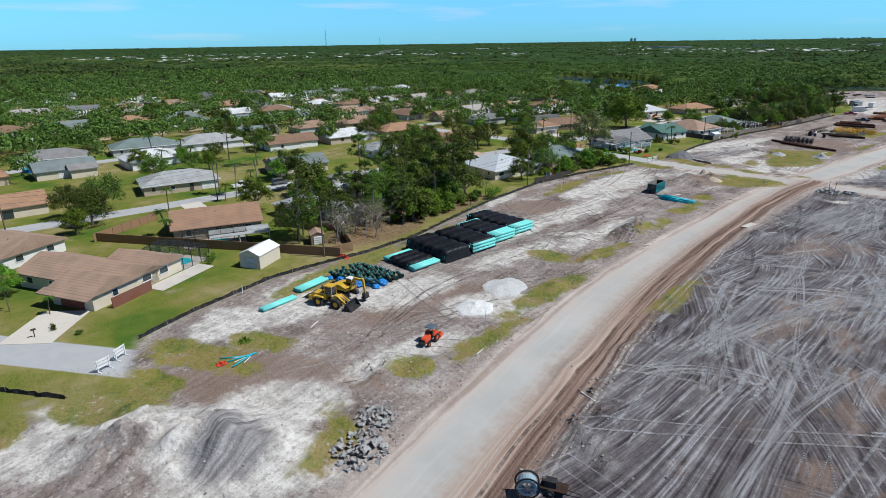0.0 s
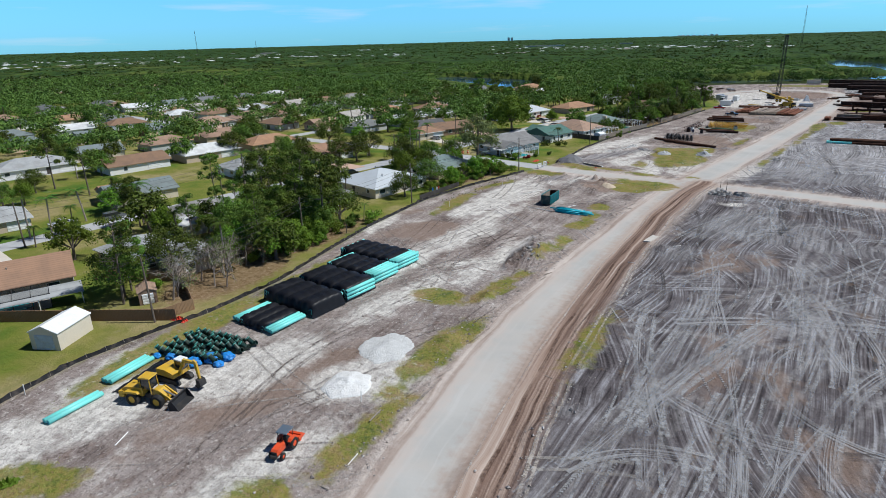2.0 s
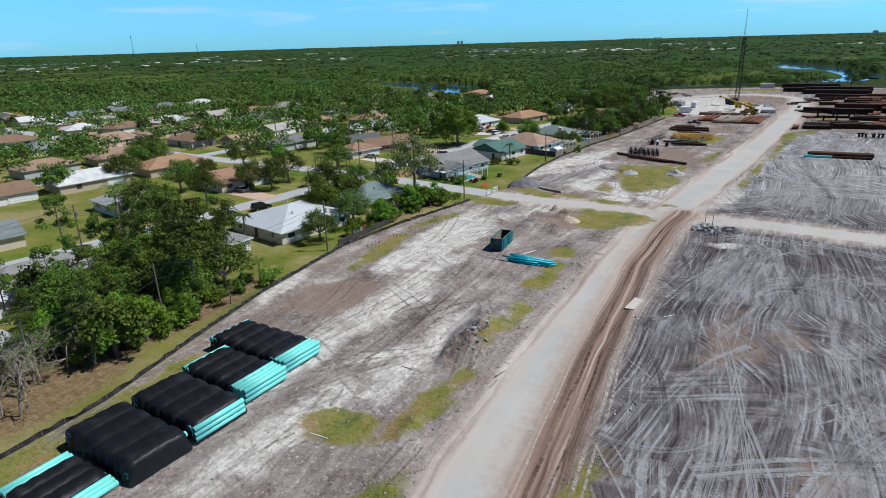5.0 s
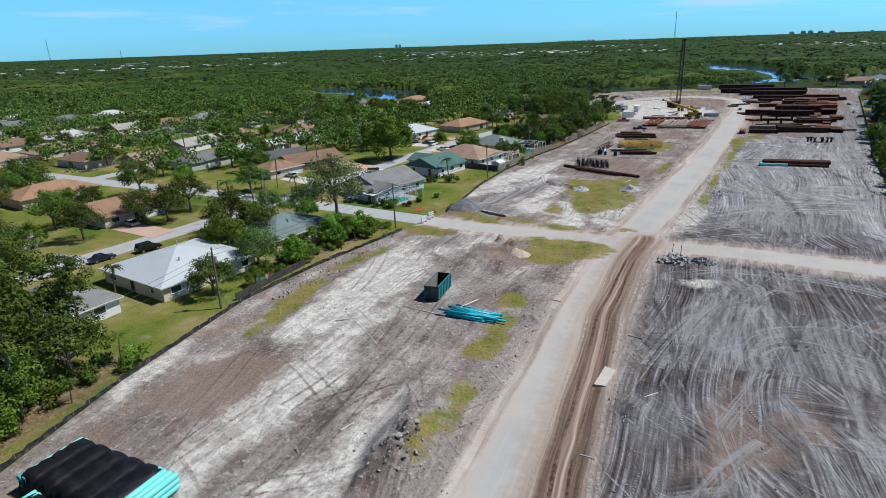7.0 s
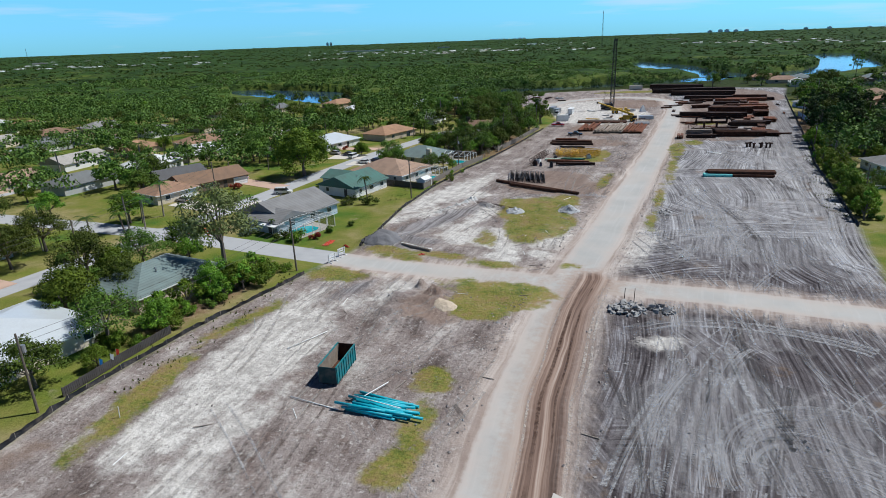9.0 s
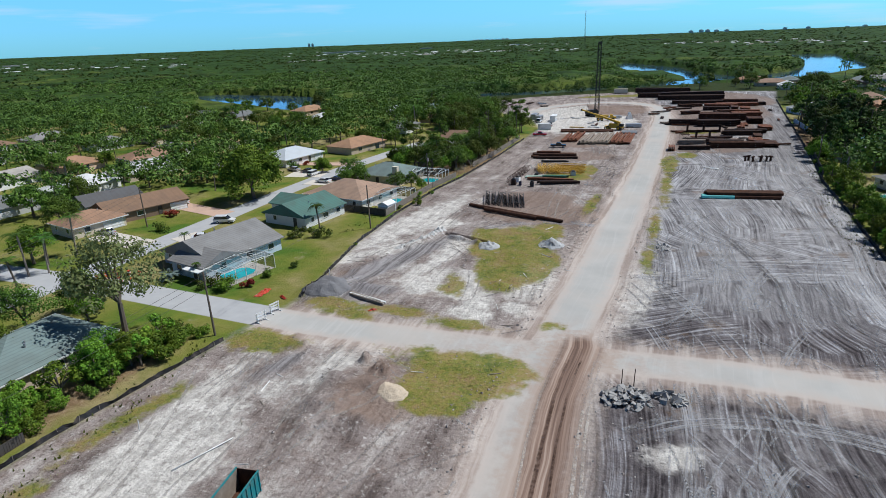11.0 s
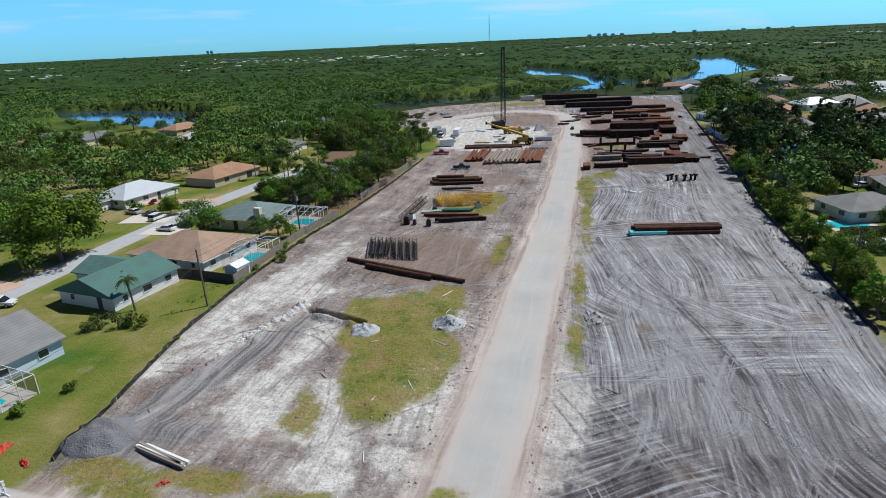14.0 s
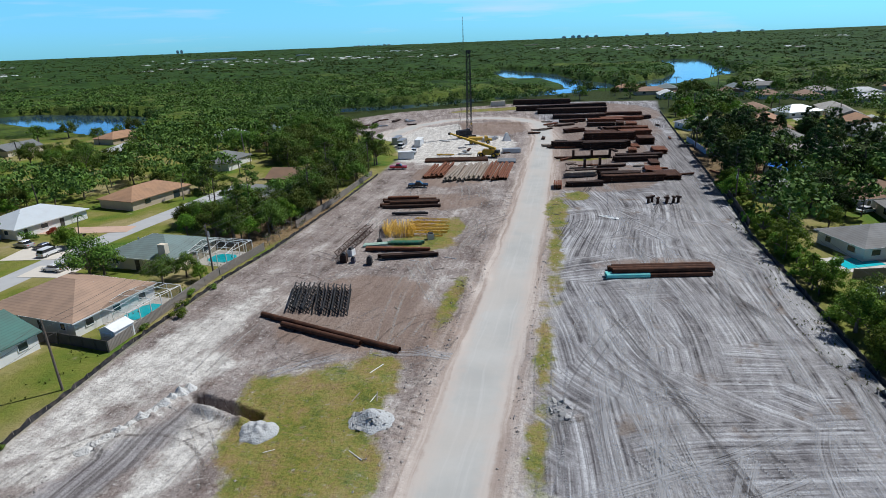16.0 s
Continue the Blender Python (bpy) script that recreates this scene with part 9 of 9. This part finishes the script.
# ---- yard pools, boats and patches beyond the far fence ----
for x, y, w, d, a in ((46.0, 270.0, 7.5, 4.2, 12),):
    t = thing("swimming_pool", pose(x, y, 0, 0, 0, a), "turquoise back-yard pool with pale deck", "pool")
    part("deck", Mesh().box(0, 0, -0.1, w + 3, d + 2.6, 0.16), M_CONCRETE, t)
    part("water", Mesh().prism([(-w / 2, -d / 2), (w / 2, -d / 2), (w / 2, d / 2), (-w / 2, d / 2)], 0.0, 0.09), M_POOL, t)
t = thing("round_pool", pose(-222, 57, 0), "round above-ground pool with bright blue wall", "pool")
part("wall", Mesh().rod((0, 0, 0), (0, 0, 1.2), 3.2, 3.2, 20), M_BLUETARP, t)
part("water", Mesh().rod((0, 0, 1.2), (0, 0, 1.24), 3.0, 3.0, 20), M_POOL, t)
for x, y, a in ((40, 256, 10), (44, 257, 14)):
    t = thing("boat", pose(x, y, 0, 0, 0, a), "white boat hull under a cover in a yard", "boat", "boats")
    part("hull", Mesh().add([(-3, -1.1, 0.9), (1.5, -1.1, 1.0), (3.2, 0, 1.2), (1.5, 1.1, 1.0), (-3, 1.1, 0.9), (-2.8, -0.7, 0.1), (1.2, -0.6, 0.1), (2.2, 0, 0.3), (1.2, 0.6, 0.1), (-2.8, 0.7, 0.1)], [(0, 1, 2, 3, 4), (5, 9, 8, 7, 6), (0, 5, 6, 1), (1, 6, 7, 2), (2, 7, 8, 3), (3, 8, 9, 4), (4, 9, 5, 0)]), M_WHITE, t)
    part("cover", Mesh().box(-0.5, 0, 0.95, 3.6, 1.6, 0.4, 0, 0.8), PAINT["grey"], t)
for x, y, mt in ((-86.6, 147.6, M_RED), (-86.4, 146.4, M_WHITE), (-86.8, 145.0, M_BLUETARP)):
    t = thing("flag", pose(x, y, 0, 0, 0, 30), "small cloth flag hanging on a garden pole", "flag", "garden flags")
    part("pole", Mesh().rod((0, 0, 0), (0.15, 0, 2.0), 0.025, 0.025, 5), M_STEEL, t)
    part("cloth", Mesh().add([(0.1, 0, 1.1), (0.15, 0.05, 1.95), (0.5, 0.1, 1.7), (0.4, 0.0, 1.0), (0.1, 0.02, 1.1), (0.15, 0.07, 1.95), (0.5, 0.12, 1.7), (0.4, 0.02, 1.0)], [(0, 1, 2, 3), (7, 6, 5, 4)]), mt, t)

# ---- extra clutter of the yard ----
for i in range(26):
    x = ry.uniform(8, 52)
    y = ry.uniform(340, 470)
    x += (y - 340) * 0.16
    beam_stack(x, y, ry.choice((0, 5, 82, 90)) + ry.gauss(0, 6), ry.uniform(3, 9), ry.randint(2, 4), 1, ry.choice((M_RUST, M_RUSTDARK, M_RUSTRED, M_RUSTDARK, M_PALEPILE)), "odd lengths of rusty steel laid in the yard", ry.uniform(0.35, 0.6))
for i in range(10):
    beam_stack(ry.uniform(-36, -4), ry.uniform(384, 424), ry.uniform(0, 180), ry.uniform(2.5, 6), 3, 1, ry.choice((M_STEEL, M_WHITE, M_RUST, M_YELLOW)), "loose steel and pale timber lengths on sand", 0.35)

# ---- cable reel and pump at the field edge ----
cx, cy = -22.3, 36.4
t = thing("cable_reel", pose(cx, cy, ground_z(cx, cy), 0, 0, 35), "large steel cable reel standing on its rims", "cable reel")
for s in (-1, 1):
    part("rim", Mesh().pipe((0, s * 0.5, 1.1), (0, s * 0.58, 1.1), 1.1, 0.14, 22), M_DARK, t)
    for k in range(8):
        a = k * math.pi / 4
        part("spoke", Mesh().rod((0, s * 0.54, 1.1), (math.cos(a) * 1.0, s * 0.54, 1.1 + math.sin(a) * 1.0), 0.04, 0.04, 4), M_STEEL, t)
part("hose", Mesh().pipe((0, -0.48, 1.1), (0, 0.48, 1.1), 0.85, 0.3, 20), plain("pale blue hose", (0.3, 0.42, 0.5), 0.5), t)
t = thing("pump_trailer", pose(cx + 1.6, cy + 1.9, ground_z(cx + 1.6, cy + 1.9), 0, 0, 20), "small dark pump trailer with a flat deck", "pump trailer")
part("deck", Mesh().box(0, 0, 0.5, 2.4, 1.3, 0.12), M_RUSTDARK, t)
part("engine", Mesh().box(-0.3, 0, 0.62, 1.1, 0.8, 0.6, 0, 0.9), M_DARK, t)
part("drawbar", Mesh().rod((1.2, 0, 0.5), (2.4, 0, 0.3), 0.06, 0.06, 5), M_DARK, t)
for s in (-1, 1):
    wheel(t, -0.2, s * 0.75, 0.34, 0.2, M_STEEL, 12)

# short stacks and crossed lengths in the gaps of the yard
rk = random.Random(64)
for i in range(22):
    y = rk.uniform(345, 470)
    x = rk.uniform(8, 20 + (y - 345) * 0.22)
    beam_stack(x, y, rk.choice((0, 5, 80, 86, -12, 40)), rk.uniform(4, 9), rk.randint(2, 4), 1, rk.choice((M_RUST, M_RUSTRED, M_RUSTDARK, M_PALEPILE)), "short rusty steel lengths stacked loosely on dirt", 0.5)

# ---- loose clods on the dirt and tufts in the weeds ----
rc = np.random.RandomState(12)


def scatter_clods(n):
    pts = []
    for x, y, a, b, h, turn in MOUNDS:
        k = int(9 * math.sqrt(a * b)) + 4
        pts.append(np.stack([x + rc.normal(0, a * 1.1, k), y + rc.normal(0, b * 1.1, k)], 1))
    ey, ex = np.array([p[0] for p in EDGE_L]), np.array([p[1] for p in EDGE_L])
    y = rc.uniform(28, 330, n)
    side = rc.choice([0, 1, 2], n, p=[0.4, 0.3, 0.3])
    off = np.where(side == 0, -1.5 - np.abs(rc.normal(0, 2.2, n)), np.where(side == 1, 10.5 + np.abs(rc.normal(0, 2.5, n)), rc.uniform(-40, 55, n)))
    off = np.where((y > 178) & (side == 1), 8.2 + np.abs(rc.normal(0, 1.2, n)), off)
    pts.append(np.stack([np.interp(y, ey, ex) + off, y], 1))
    P = np.concatenate(pts)
    ok = (inside_poly(P[:, 0], P[:, 1], SITE) > 0.5) & (dist_line(P[:, 0], P[:, 1], MAIN) > 4.0) & (dist_line(P[:, 0], P[:, 1], CROSS) > 3.4)
    return P[ok]


P = scatter_clods(5000)
Z = ground_height(P[:, 0], P[:, 1])
S = 0.04 + 0.16 * rc.rand(len(P)) ** 4
octa = np.array([(1, 0, 0), (-1, 0, 0), (0, 1, 0), (0, -1, 0), (0, 0, 0.8), (0, 0, -0.8)])
tri = np.array([(0, 2, 4), (2, 1, 4), (1, 3, 4), (3, 0, 4), (2, 0, 5), (1, 2, 5), (3, 1, 5), (0, 3, 5)])
V = (octa[None] * (0.6 + 0.8 * rc.rand(len(P), 6, 1)) + rc.normal(0, 0.15, (len(P), 6, 3))) * S[:, None, None] + np.stack([P[:, 0], P[:, 1], Z + S * 0.3], 1)[:, None, :]
F = (tri[None] + 6 * np.arange(len(P))[:, None, None]).reshape(-1, 3)
cl = Nodes("dirt clods", 0.95, 0, 0.1)
cl.color(cl.mix(cl.island(), (0.2, 0.17, 0.155), (0.45, 0.41, 0.38)))
tagged(new("dirt_clods", fast_mesh("dirt_clods", V.reshape(-1, 3), F, cl.mat)), "loose clods and stones strewn over bare dirt", "clods", kind="stuff")


def tufts(rows, density, size, mat, name, label):
    out = []
    for x, y, a, b, turn in rows:
        k = int(math.pi * a * b * density)
        r, t = np.sqrt(rc.rand(k)) * 1.1, rc.uniform(0, 6.28, k)
        u, v = a * r * np.cos(t), b * r * np.sin(t)
        c, s = math.cos(radians(turn)), math.sin(radians(turn))
        out.append(np.stack([x + u * c - v * s, y + u * s + v * c], 1))
    P = np.concatenate(out)
    keep = vnoise(P[:, 0], P[:, 1], 2.2, 4) > 0.42
    P = P[keep & (dist_line(P[:, 0], P[:, 1], MAIN) > 4.2)]
    n, k = len(P), 4
    base = np.repeat(np.stack([P[:, 0], P[:, 1], ground_height(P[:, 0], P[:, 1])], 1), k, 0)
    a = rc.uniform(0, 6.28, n * k)
    h = size * rc.uniform(0.4, 1.2, n * k)
    d = np.stack([np.cos(a), np.sin(a), np.zeros(n * k)], 1)
    e = np.stack([-np.sin(a), np.cos(a), np.zeros(n * k)], 1)
    w = (0.35 * h)[:, None]
    tip = base + d * (0.6 * h)[:, None] + np.array([0, 0, 1]) * h[:, None]
    q = np.stack([base - e * w, base + e * w, tip + e * w * 0.3, tip - e * w * 0.3], 1).reshape(-1, 3)
    tagged(new(name, fast_mesh(name, q, np.arange(n * k * 4).reshape(-1, 4), mat)), label, "weeds", kind="stuff")


tufts(GRASS, 2.2, 0.1, leafy("dry weeds", (0.12, 0.14, 0.03), (0.34, 0.31, 0.11)), "weeds", "patchy olive weeds and dry grass on bare dirt")
tufts([(-72, 262, 3, 30, -10), (-80.5, 160, 4, 20, -8), (30, 262, 3, 40, -12)], 0.9, 0.26, leafy("green weeds", (0.06, 0.1, 0.015), (0.17, 0.22, 0.04)), "verge_weeds", "green weeds along the silt fence and verges")

# ---- wheel and track marks pressed into the dirt ----
def sheet_z(X, Y):
    """Heights of the ground sheet at many places."""
    i = np.clip(np.searchsorted(gx, X) - 1, 0, nx - 2)
    j = np.clip(np.searchsorted(gy, Y) - 1, 0, ny - 2)
    u, v = (X - gx[i]) / (gx[i + 1] - gx[i]), (Y - gy[j]) / (gy[j + 1] - gy[j])
    return (GZ[j, i] * (1 - u) + GZ[j, i + 1] * u) * (1 - v) + (GZ[j + 1, i] * (1 - u) + GZ[j + 1, i + 1] * u) * v


class Marks:
    """Narrow strips of pressed dirt that lie on the ground."""

    def __init__(self):
        self.v, self.f, self.run, self.side, self.kind, self.n = [], [], [], [], [], 0

    def strip(self, P, width, kind, lift):
        d = np.gradient(P, axis=0)
        d /= np.maximum(np.linalg.norm(d, axis=1, keepdims=True), 1e-6)
        e = np.stack([d[:, 1], -d[:, 0]], 1) * width / 2
        run = np.concatenate([[0], np.cumsum(np.linalg.norm(np.diff(P, axis=0), axis=1))])
        k = len(P)
        cols = np.linspace(-1, 1, max(3, 2 * int(width / 0.9) + 1))
        n = len(cols)
        Q = np.concatenate([P + e * c for c in cols])
        z = sheet_z(Q[:, 0], Q[:, 1]) + lift + np.repeat(0.012 * (1 - np.abs(cols)), k)
        self.v.append(np.column_stack([Q, z]))
        i = np.arange(k - 1)
        for o in range(0, (n - 1) * k, k):
            self.f.append(np.stack([i + o, i + o + k, i + o + k + 1, i + o + 1], 1) + self.n)
        self.run.append(np.tile(run, n))
        self.side.append(np.repeat(cols, k))
        self.kind.append(np.full(n * k, kind))
        self.n += n * k

    def done(self, name, mat, label):
        me = fast_mesh(name, np.concatenate(self.v), np.concatenate(self.f), mat, True)
        for key, val in (("run", self.run), ("side", self.side), ("sort", self.kind)):
            me.attributes.new(key, "FLOAT", "POINT").data.foreach_set("value", np.concatenate(val).astype(np.float32))
        tagged(new(name, me), label, "tracks", kind="stuff")


def arc(x, y, heading, length, bend):
    n = max(4, int(length / 0.8))
    a = np.radians(heading + bend * np.arange(n) * length / n + 2.5 * np.sin(np.arange(n) * 0.09 + x))
    s = length / n
    return np.stack([x + np.cumsum(np.sin(a)) * s, y + np.cumsum(np.cos(a)) * s], 1)


def mark_material(name, pale, dark, cover):
    n = Nodes(name, 0.95, 0, 0.1)
    run, side, sort = n.attr("run"), n.attr("side"), n.attr("sort")
    v = n.t.nodes.new("ShaderNodeCombineXYZ")
    n.put(v.inputs[0], n.m("ADD", n.m("MULTIPLY", run, 2.9), n.m("MULTIPLY", n.m("ABSOLUTE", side), 0.5)))
    cleat = n.step(n.m("FRACT", n.m("ADD", n.m("MULTIPLY", run, 2.6), n.m("MULTIPLY", n.m("ABSOLUTE", side), 0.5))), 0.45, 0.6)
    fine = n.noise(2.5, 4, 0.7)
    c = n.mix(fine, tuple(k * 0.72 for k in pale), pale)
    c = n.mix(n.m("MULTIPLY", cleat, n.step(sort, 0.4, 0.6)), c, dark)
    n.color(c)
    edge = n.m("SUBTRACT", 1.0, n.step(n.m("ADD", n.m("ABSOLUTE", side), n.m("MULTIPLY", n.m("SUBTRACT", fine, 0.5), 1.2)), 0.6, 1.0))
    a = n.m("MULTIPLY", n.m("MULTIPLY", edge, n.m("MULTIPLY", n.step(n.noise(0.12, 4, 0.6), 0.3, 0.66), n.m("ADD", n.m("MULTIPLY", n.step(n.noise(1.6, 5, 0.75), 0.36, 0.62), 0.8), 0.2))), cover)
    n.put(n.b.inputs["Alpha"], a)
    return n.mat


def drag_material(name, pale, dark, cover):
    """Broad sweeps of a dragged blade: bundles of fine lines that follow the sweep."""
    n = Nodes(name, 0.95, 0, 0.1)
    run, side, sort = n.attr("run"), n.attr("side"), n.attr("sort")
    v = n.t.nodes.new("ShaderNodeCombineXYZ")
    n.put(v.inputs[0], n.m("MULTIPLY", side, 4.2))
    n.put(v.inputs[1], n.m("MULTIPLY", run, 0.05))
    n.put(v.inputs[2], n.m("MULTIPLY", sort, 37.0))
    lines = n.noise(1.0, 3, 0.65, v.outputs[0])
    fine = n.noise(3.0, 4, 0.7)
    n.color(n.mix(n.step(n.m("FRACT", n.m("MULTIPLY", sort, 7.31)), 0.66, 0.67), n.mix(fine, tuple(k * 0.7 for k in pale), pale), n.mix(fine, tuple(k * 0.6 for k in dark), dark)))
    edge = n.m("SUBTRACT", 1.0, n.step(n.m("ADD", n.m("ABSOLUTE", side), n.m("MULTIPLY", n.m("SUBTRACT", fine, 0.5), 0.4)), 0.7, 1.0))
    a = n.m("MULTIPLY", n.m("MULTIPLY", n.step(lines, 0.44, 0.58), edge), n.m("MULTIPLY", n.step(n.noise(0.1, 4, 0.6), 0.3, 0.6), cover))
    n.put(n.b.inputs["Alpha"], a)
    return n.mat


rm = random.Random(31)
FIELD_A = [(-2, 234, 137, 9, -2.8), (-19, 211, 69, 32, -0.1), (-18, 211, 89, 28, -0.8), (-2, 257, -165, 46, -0.3), (1, 257, -168, 41, -0.3), (22, 256, -165, 58, -0.2), (-4, 222, 153, 8, -2.9), (-9, 206, -167, 14, 2.5),
           (-7, 200, 96, 9, -9.5), (-2, 211, -177, 10, 1.1), (16, 226, -143, 27, -1.7), (29, 252, -175, 31, 0.2), (5, 215, -167, 21, -0.5), (-3, 226, -7, 12, 19.4), (24, 234, -159, 30, -0.3), (3, 242, -159, 36, -0.8)]
FIELD_B = [(-25, 136, 13, 26, 0.5), (-22, 136, 1, 23, 1.4), (-18, 137, 2, 25, 1.0), (-16, 138, -1, 29, 1.4), (-12, 165, 174, 26, 0), (-10, 166, 176, 21, -0.2), (-12, 142, -13, 16, 10.6), (-12, 139, -31, 15, 12), (-14, 138, -14, 25, 5.1),
           (-23, 167, 52, 32, 2.5), (-29, 151, 63, 8, -13.7), (-8, 145, 79, 7, 7.4), (-8, 142, 65, 7, 12.5), (-29, 135, 12, 13, 0.1)]
FIELD_C = [(-22, 63, 16, 35, 0.1), (-20, 97, 60, 28, 0.5), (-6, 129, 169, 36, 0.5), (-23, 61, 18, 15, 5.2), (-17, 79, 125, 14, -2.9), (-23, 99, 173, 29, -0.4), (8, 138, -151, 68, -0.2), (-4, 126, 157, 33, 0.6), (-12, 135, 162, 44, 0.1),
           (-24, 94, -7, 33, 1.5), (-20, 73, 5, 40, 0), (6, 121, -136, 40, -0.8), (-12, 64, -8, 18, 1), (-9, 65, -8, 13, 1.3), (-15, 62, -15, 16, 1), (-6, 67, 1, 32, 0.3), (-2, 69, 0, 27, 1.1), (-3, 117, 165, 29, 0.8)]
road_x = lambda y: np.interp(y, [p[0] for p in EDGE_L], [p[1] for p in EDGE_L])
lift = 0.03
field_marks, dirt_marks, mud_marks = Marks(), Marks(), Marks()


def pair(marks, row, sort, gauge=1.9, width=0.55, room=11.5):
    global lift
    P = arc(*row)
    d = np.gradient(P, axis=0)
    d /= np.maximum(np.linalg.norm(d, axis=1, keepdims=True), 1e-6)
    e = np.stack([d[:, 1], -d[:, 0]], 1)
    for s in (-1, 1):
        Q = P + e * s * gauge / 2
        off = Q[:, 0] - road_x(Q[:, 1])
        ok = (inside_poly(Q[:, 0], Q[:, 1], SITE) > 1.0) & (dist_line(Q[:, 0], Q[:, 1], CROSS) > 3.6) & ((off > np.where(Q[:, 1] > 176, 9.5, room)) | (off < -1.0)) & (np.max([ellipse(Q[:, 0], Q[:, 1], *r) for r in GRASS], 0) < 0.2)
        edges = np.flatnonzero(np.diff(np.concatenate([[0], ok.astype(int), [0]])))
        for a, b in zip(edges[::2], edges[1::2]):
            if b - a > 4:
                marks.strip(Q[a:b], width, sort, lift)
        if gauge == 0:
            break
        lift = 0.02 + (lift - 0.02 + 0.0009) % 0.07


for row in FIELD_A + FIELD_B + FIELD_C:
    pair(field_marks, row, 0.0, rm.uniform(1.6, 2.2), rm.uniform(0.5, 0.75))
for i in range(95):
    y = rm.uniform(190, 335) if i % 6 == 1 else rm.uniform(28, 170)
    x = float(road_x(y)) + rm.uniform(11, 58)
    pair(field_marks, (x, y, rm.gauss(5, 8) if i % 6 else rm.uniform(-90, 90), rm.uniform(20, 80), rm.gauss(0, 0.4) if i % 7 else rm.gauss(0, 2.5)), 1.0 if i % 2 else 0.0, rm.uniform(1.6, 2.3), rm.uniform(0.22, 0.42))
for i in range(80):
    y = rm.uniform(34, 330)
    x = float(road_x(y)) - rm.uniform(3, 36)
    pair(dirt_marks, (x, y, rm.gauss(2, 14) if i % 3 else rm.uniform(-90, 90), rm.uniform(10, 40), rm.gauss(0, 0.8)), 1.0 if i % 3 == 0 else 0.0, rm.uniform(1.6, 2.1), rm.uniform(0.35, 0.6))
# broad curved sweeps across the field and along its far edge
sweep_marks = Marks()
for i in range(60):
    north = i % 2
    y = rm.uniform(192, 330) if north else rm.uniform(30, 172)
    x = float(road_x(y)) + rm.uniform(12, 56)
    head = rm.gauss(7, 7) if i % 5 else rm.uniform(-95, 95)
    pair(sweep_marks, (x, y, head, rm.uniform(14, 50), rm.gauss(0, 0.5) if i % 5 else rm.gauss(0, 4)), rm.random(), 0, rm.uniform(0.9, 2.4))
for i in range(14):
    y0 = rm.uniform(205, 300)
    x0 = float(np.interp(y0, [p[1] for p in FENCE_R], [p[0] for p in FENCE_R])) - rm.uniform(2.5, 9)
    pair(sweep_marks, (x0, y0, rm.gauss(11, 2), rm.uniform(30, 80), rm.gauss(0, 0.1)), rm.random() * 0.08, 0, rm.uniform(0.8, 1.8))
for i, row in enumerate(FIELD_A + FIELD_B + FIELD_C):
    pair(sweep_marks, row, 0.01 * (i % 8), 0, rm.uniform(1.3, 2.2))
sweep_marks.done("blade_sweeps", drag_material("dragged grey dirt", (0.5, 0.493, 0.503), (0.075, 0.066, 0.066), 0.5), "broad curved sweeps dragged over grey dirt")
field_marks.done("wheel_tracks", mark_material("pressed grey dirt", (0.5, 0.497, 0.507), (0.06, 0.055, 0.057), 0.65), "crossing pale wheel and crawler tracks over grey dirt")
churn_marks = Marks()
for i in range(34):
    y = rm.uniform(34, 125) if i % 3 else rm.uniform(196, 300)
    x = float(road_x(y)) - rm.uniform(4, 31)
    pair(churn_marks, (x, y, rm.gauss(8, 22), rm.uniform(12, 38), rm.gauss(0, 0.6) if i % 3 else rm.gauss(0, 8)), 1.0 if i % 4 == 0 else 0.0, rm.uniform(1.5, 2.1), rm.uniform(0.25, 0.5))
churn_marks.done("churned_tracks", mark_material("churned damp dirt", (0.19, 0.148, 0.128), (0.1, 0.078, 0.068), 0.62), "dark churned tyre tracks curving over sandy dirt")
dirt_marks.done("dirt_tracks", mark_material("pressed sandy dirt", (0.46, 0.425, 0.39), (0.13, 0.1, 0.09), 0.65), "sandy tyre tracks on bare dirt")

# ruts along the muddy strip beside the paved road
mud_x, mud_y = np.array([p[0] for p in MUD]), np.array([p[1] for p in MUD])
ry = np.arange(28, 183, 0.8)
for off, wd, sort in ((-0.8, 0.5, 0.0), (0.75, 0.32, 1.0)):
    rx = np.interp(ry, mud_y, mud_x) + off + 0.12 * np.sin(ry * 0.13 + off) + 0.08 * np.sin(ry * 0.41)
    mud_marks.strip(np.stack([rx, ry], 1), wd, sort, lift)
    lift += 0.001
mud_marks.done("mud_ruts", mark_material("dark wet mud", (0.075, 0.042, 0.03), (0.05, 0.03, 0.022), 0.75), "dark ruts along a strip of brown mud")
edge_marks = Marks()
for off, wd in ((2.6, 0.5), (-2.2, 0.35), (3.4, 0.4)):
    rx = np.interp(ry, mud_y, mud_x) + off + 0.2 * np.sin(ry * 0.11 + off) + 0.1 * np.sin(ry * 0.37)
    edge_marks.strip(np.stack([rx, ry], 1), wd, 0.0, lift)
    lift += 0.001
edge_marks.done("sand_edges", mark_material("pale sand edge", (0.6, 0.54, 0.48), (0.4, 0.35, 0.3), 0.75), "pale sandy edges of a muddy strip")
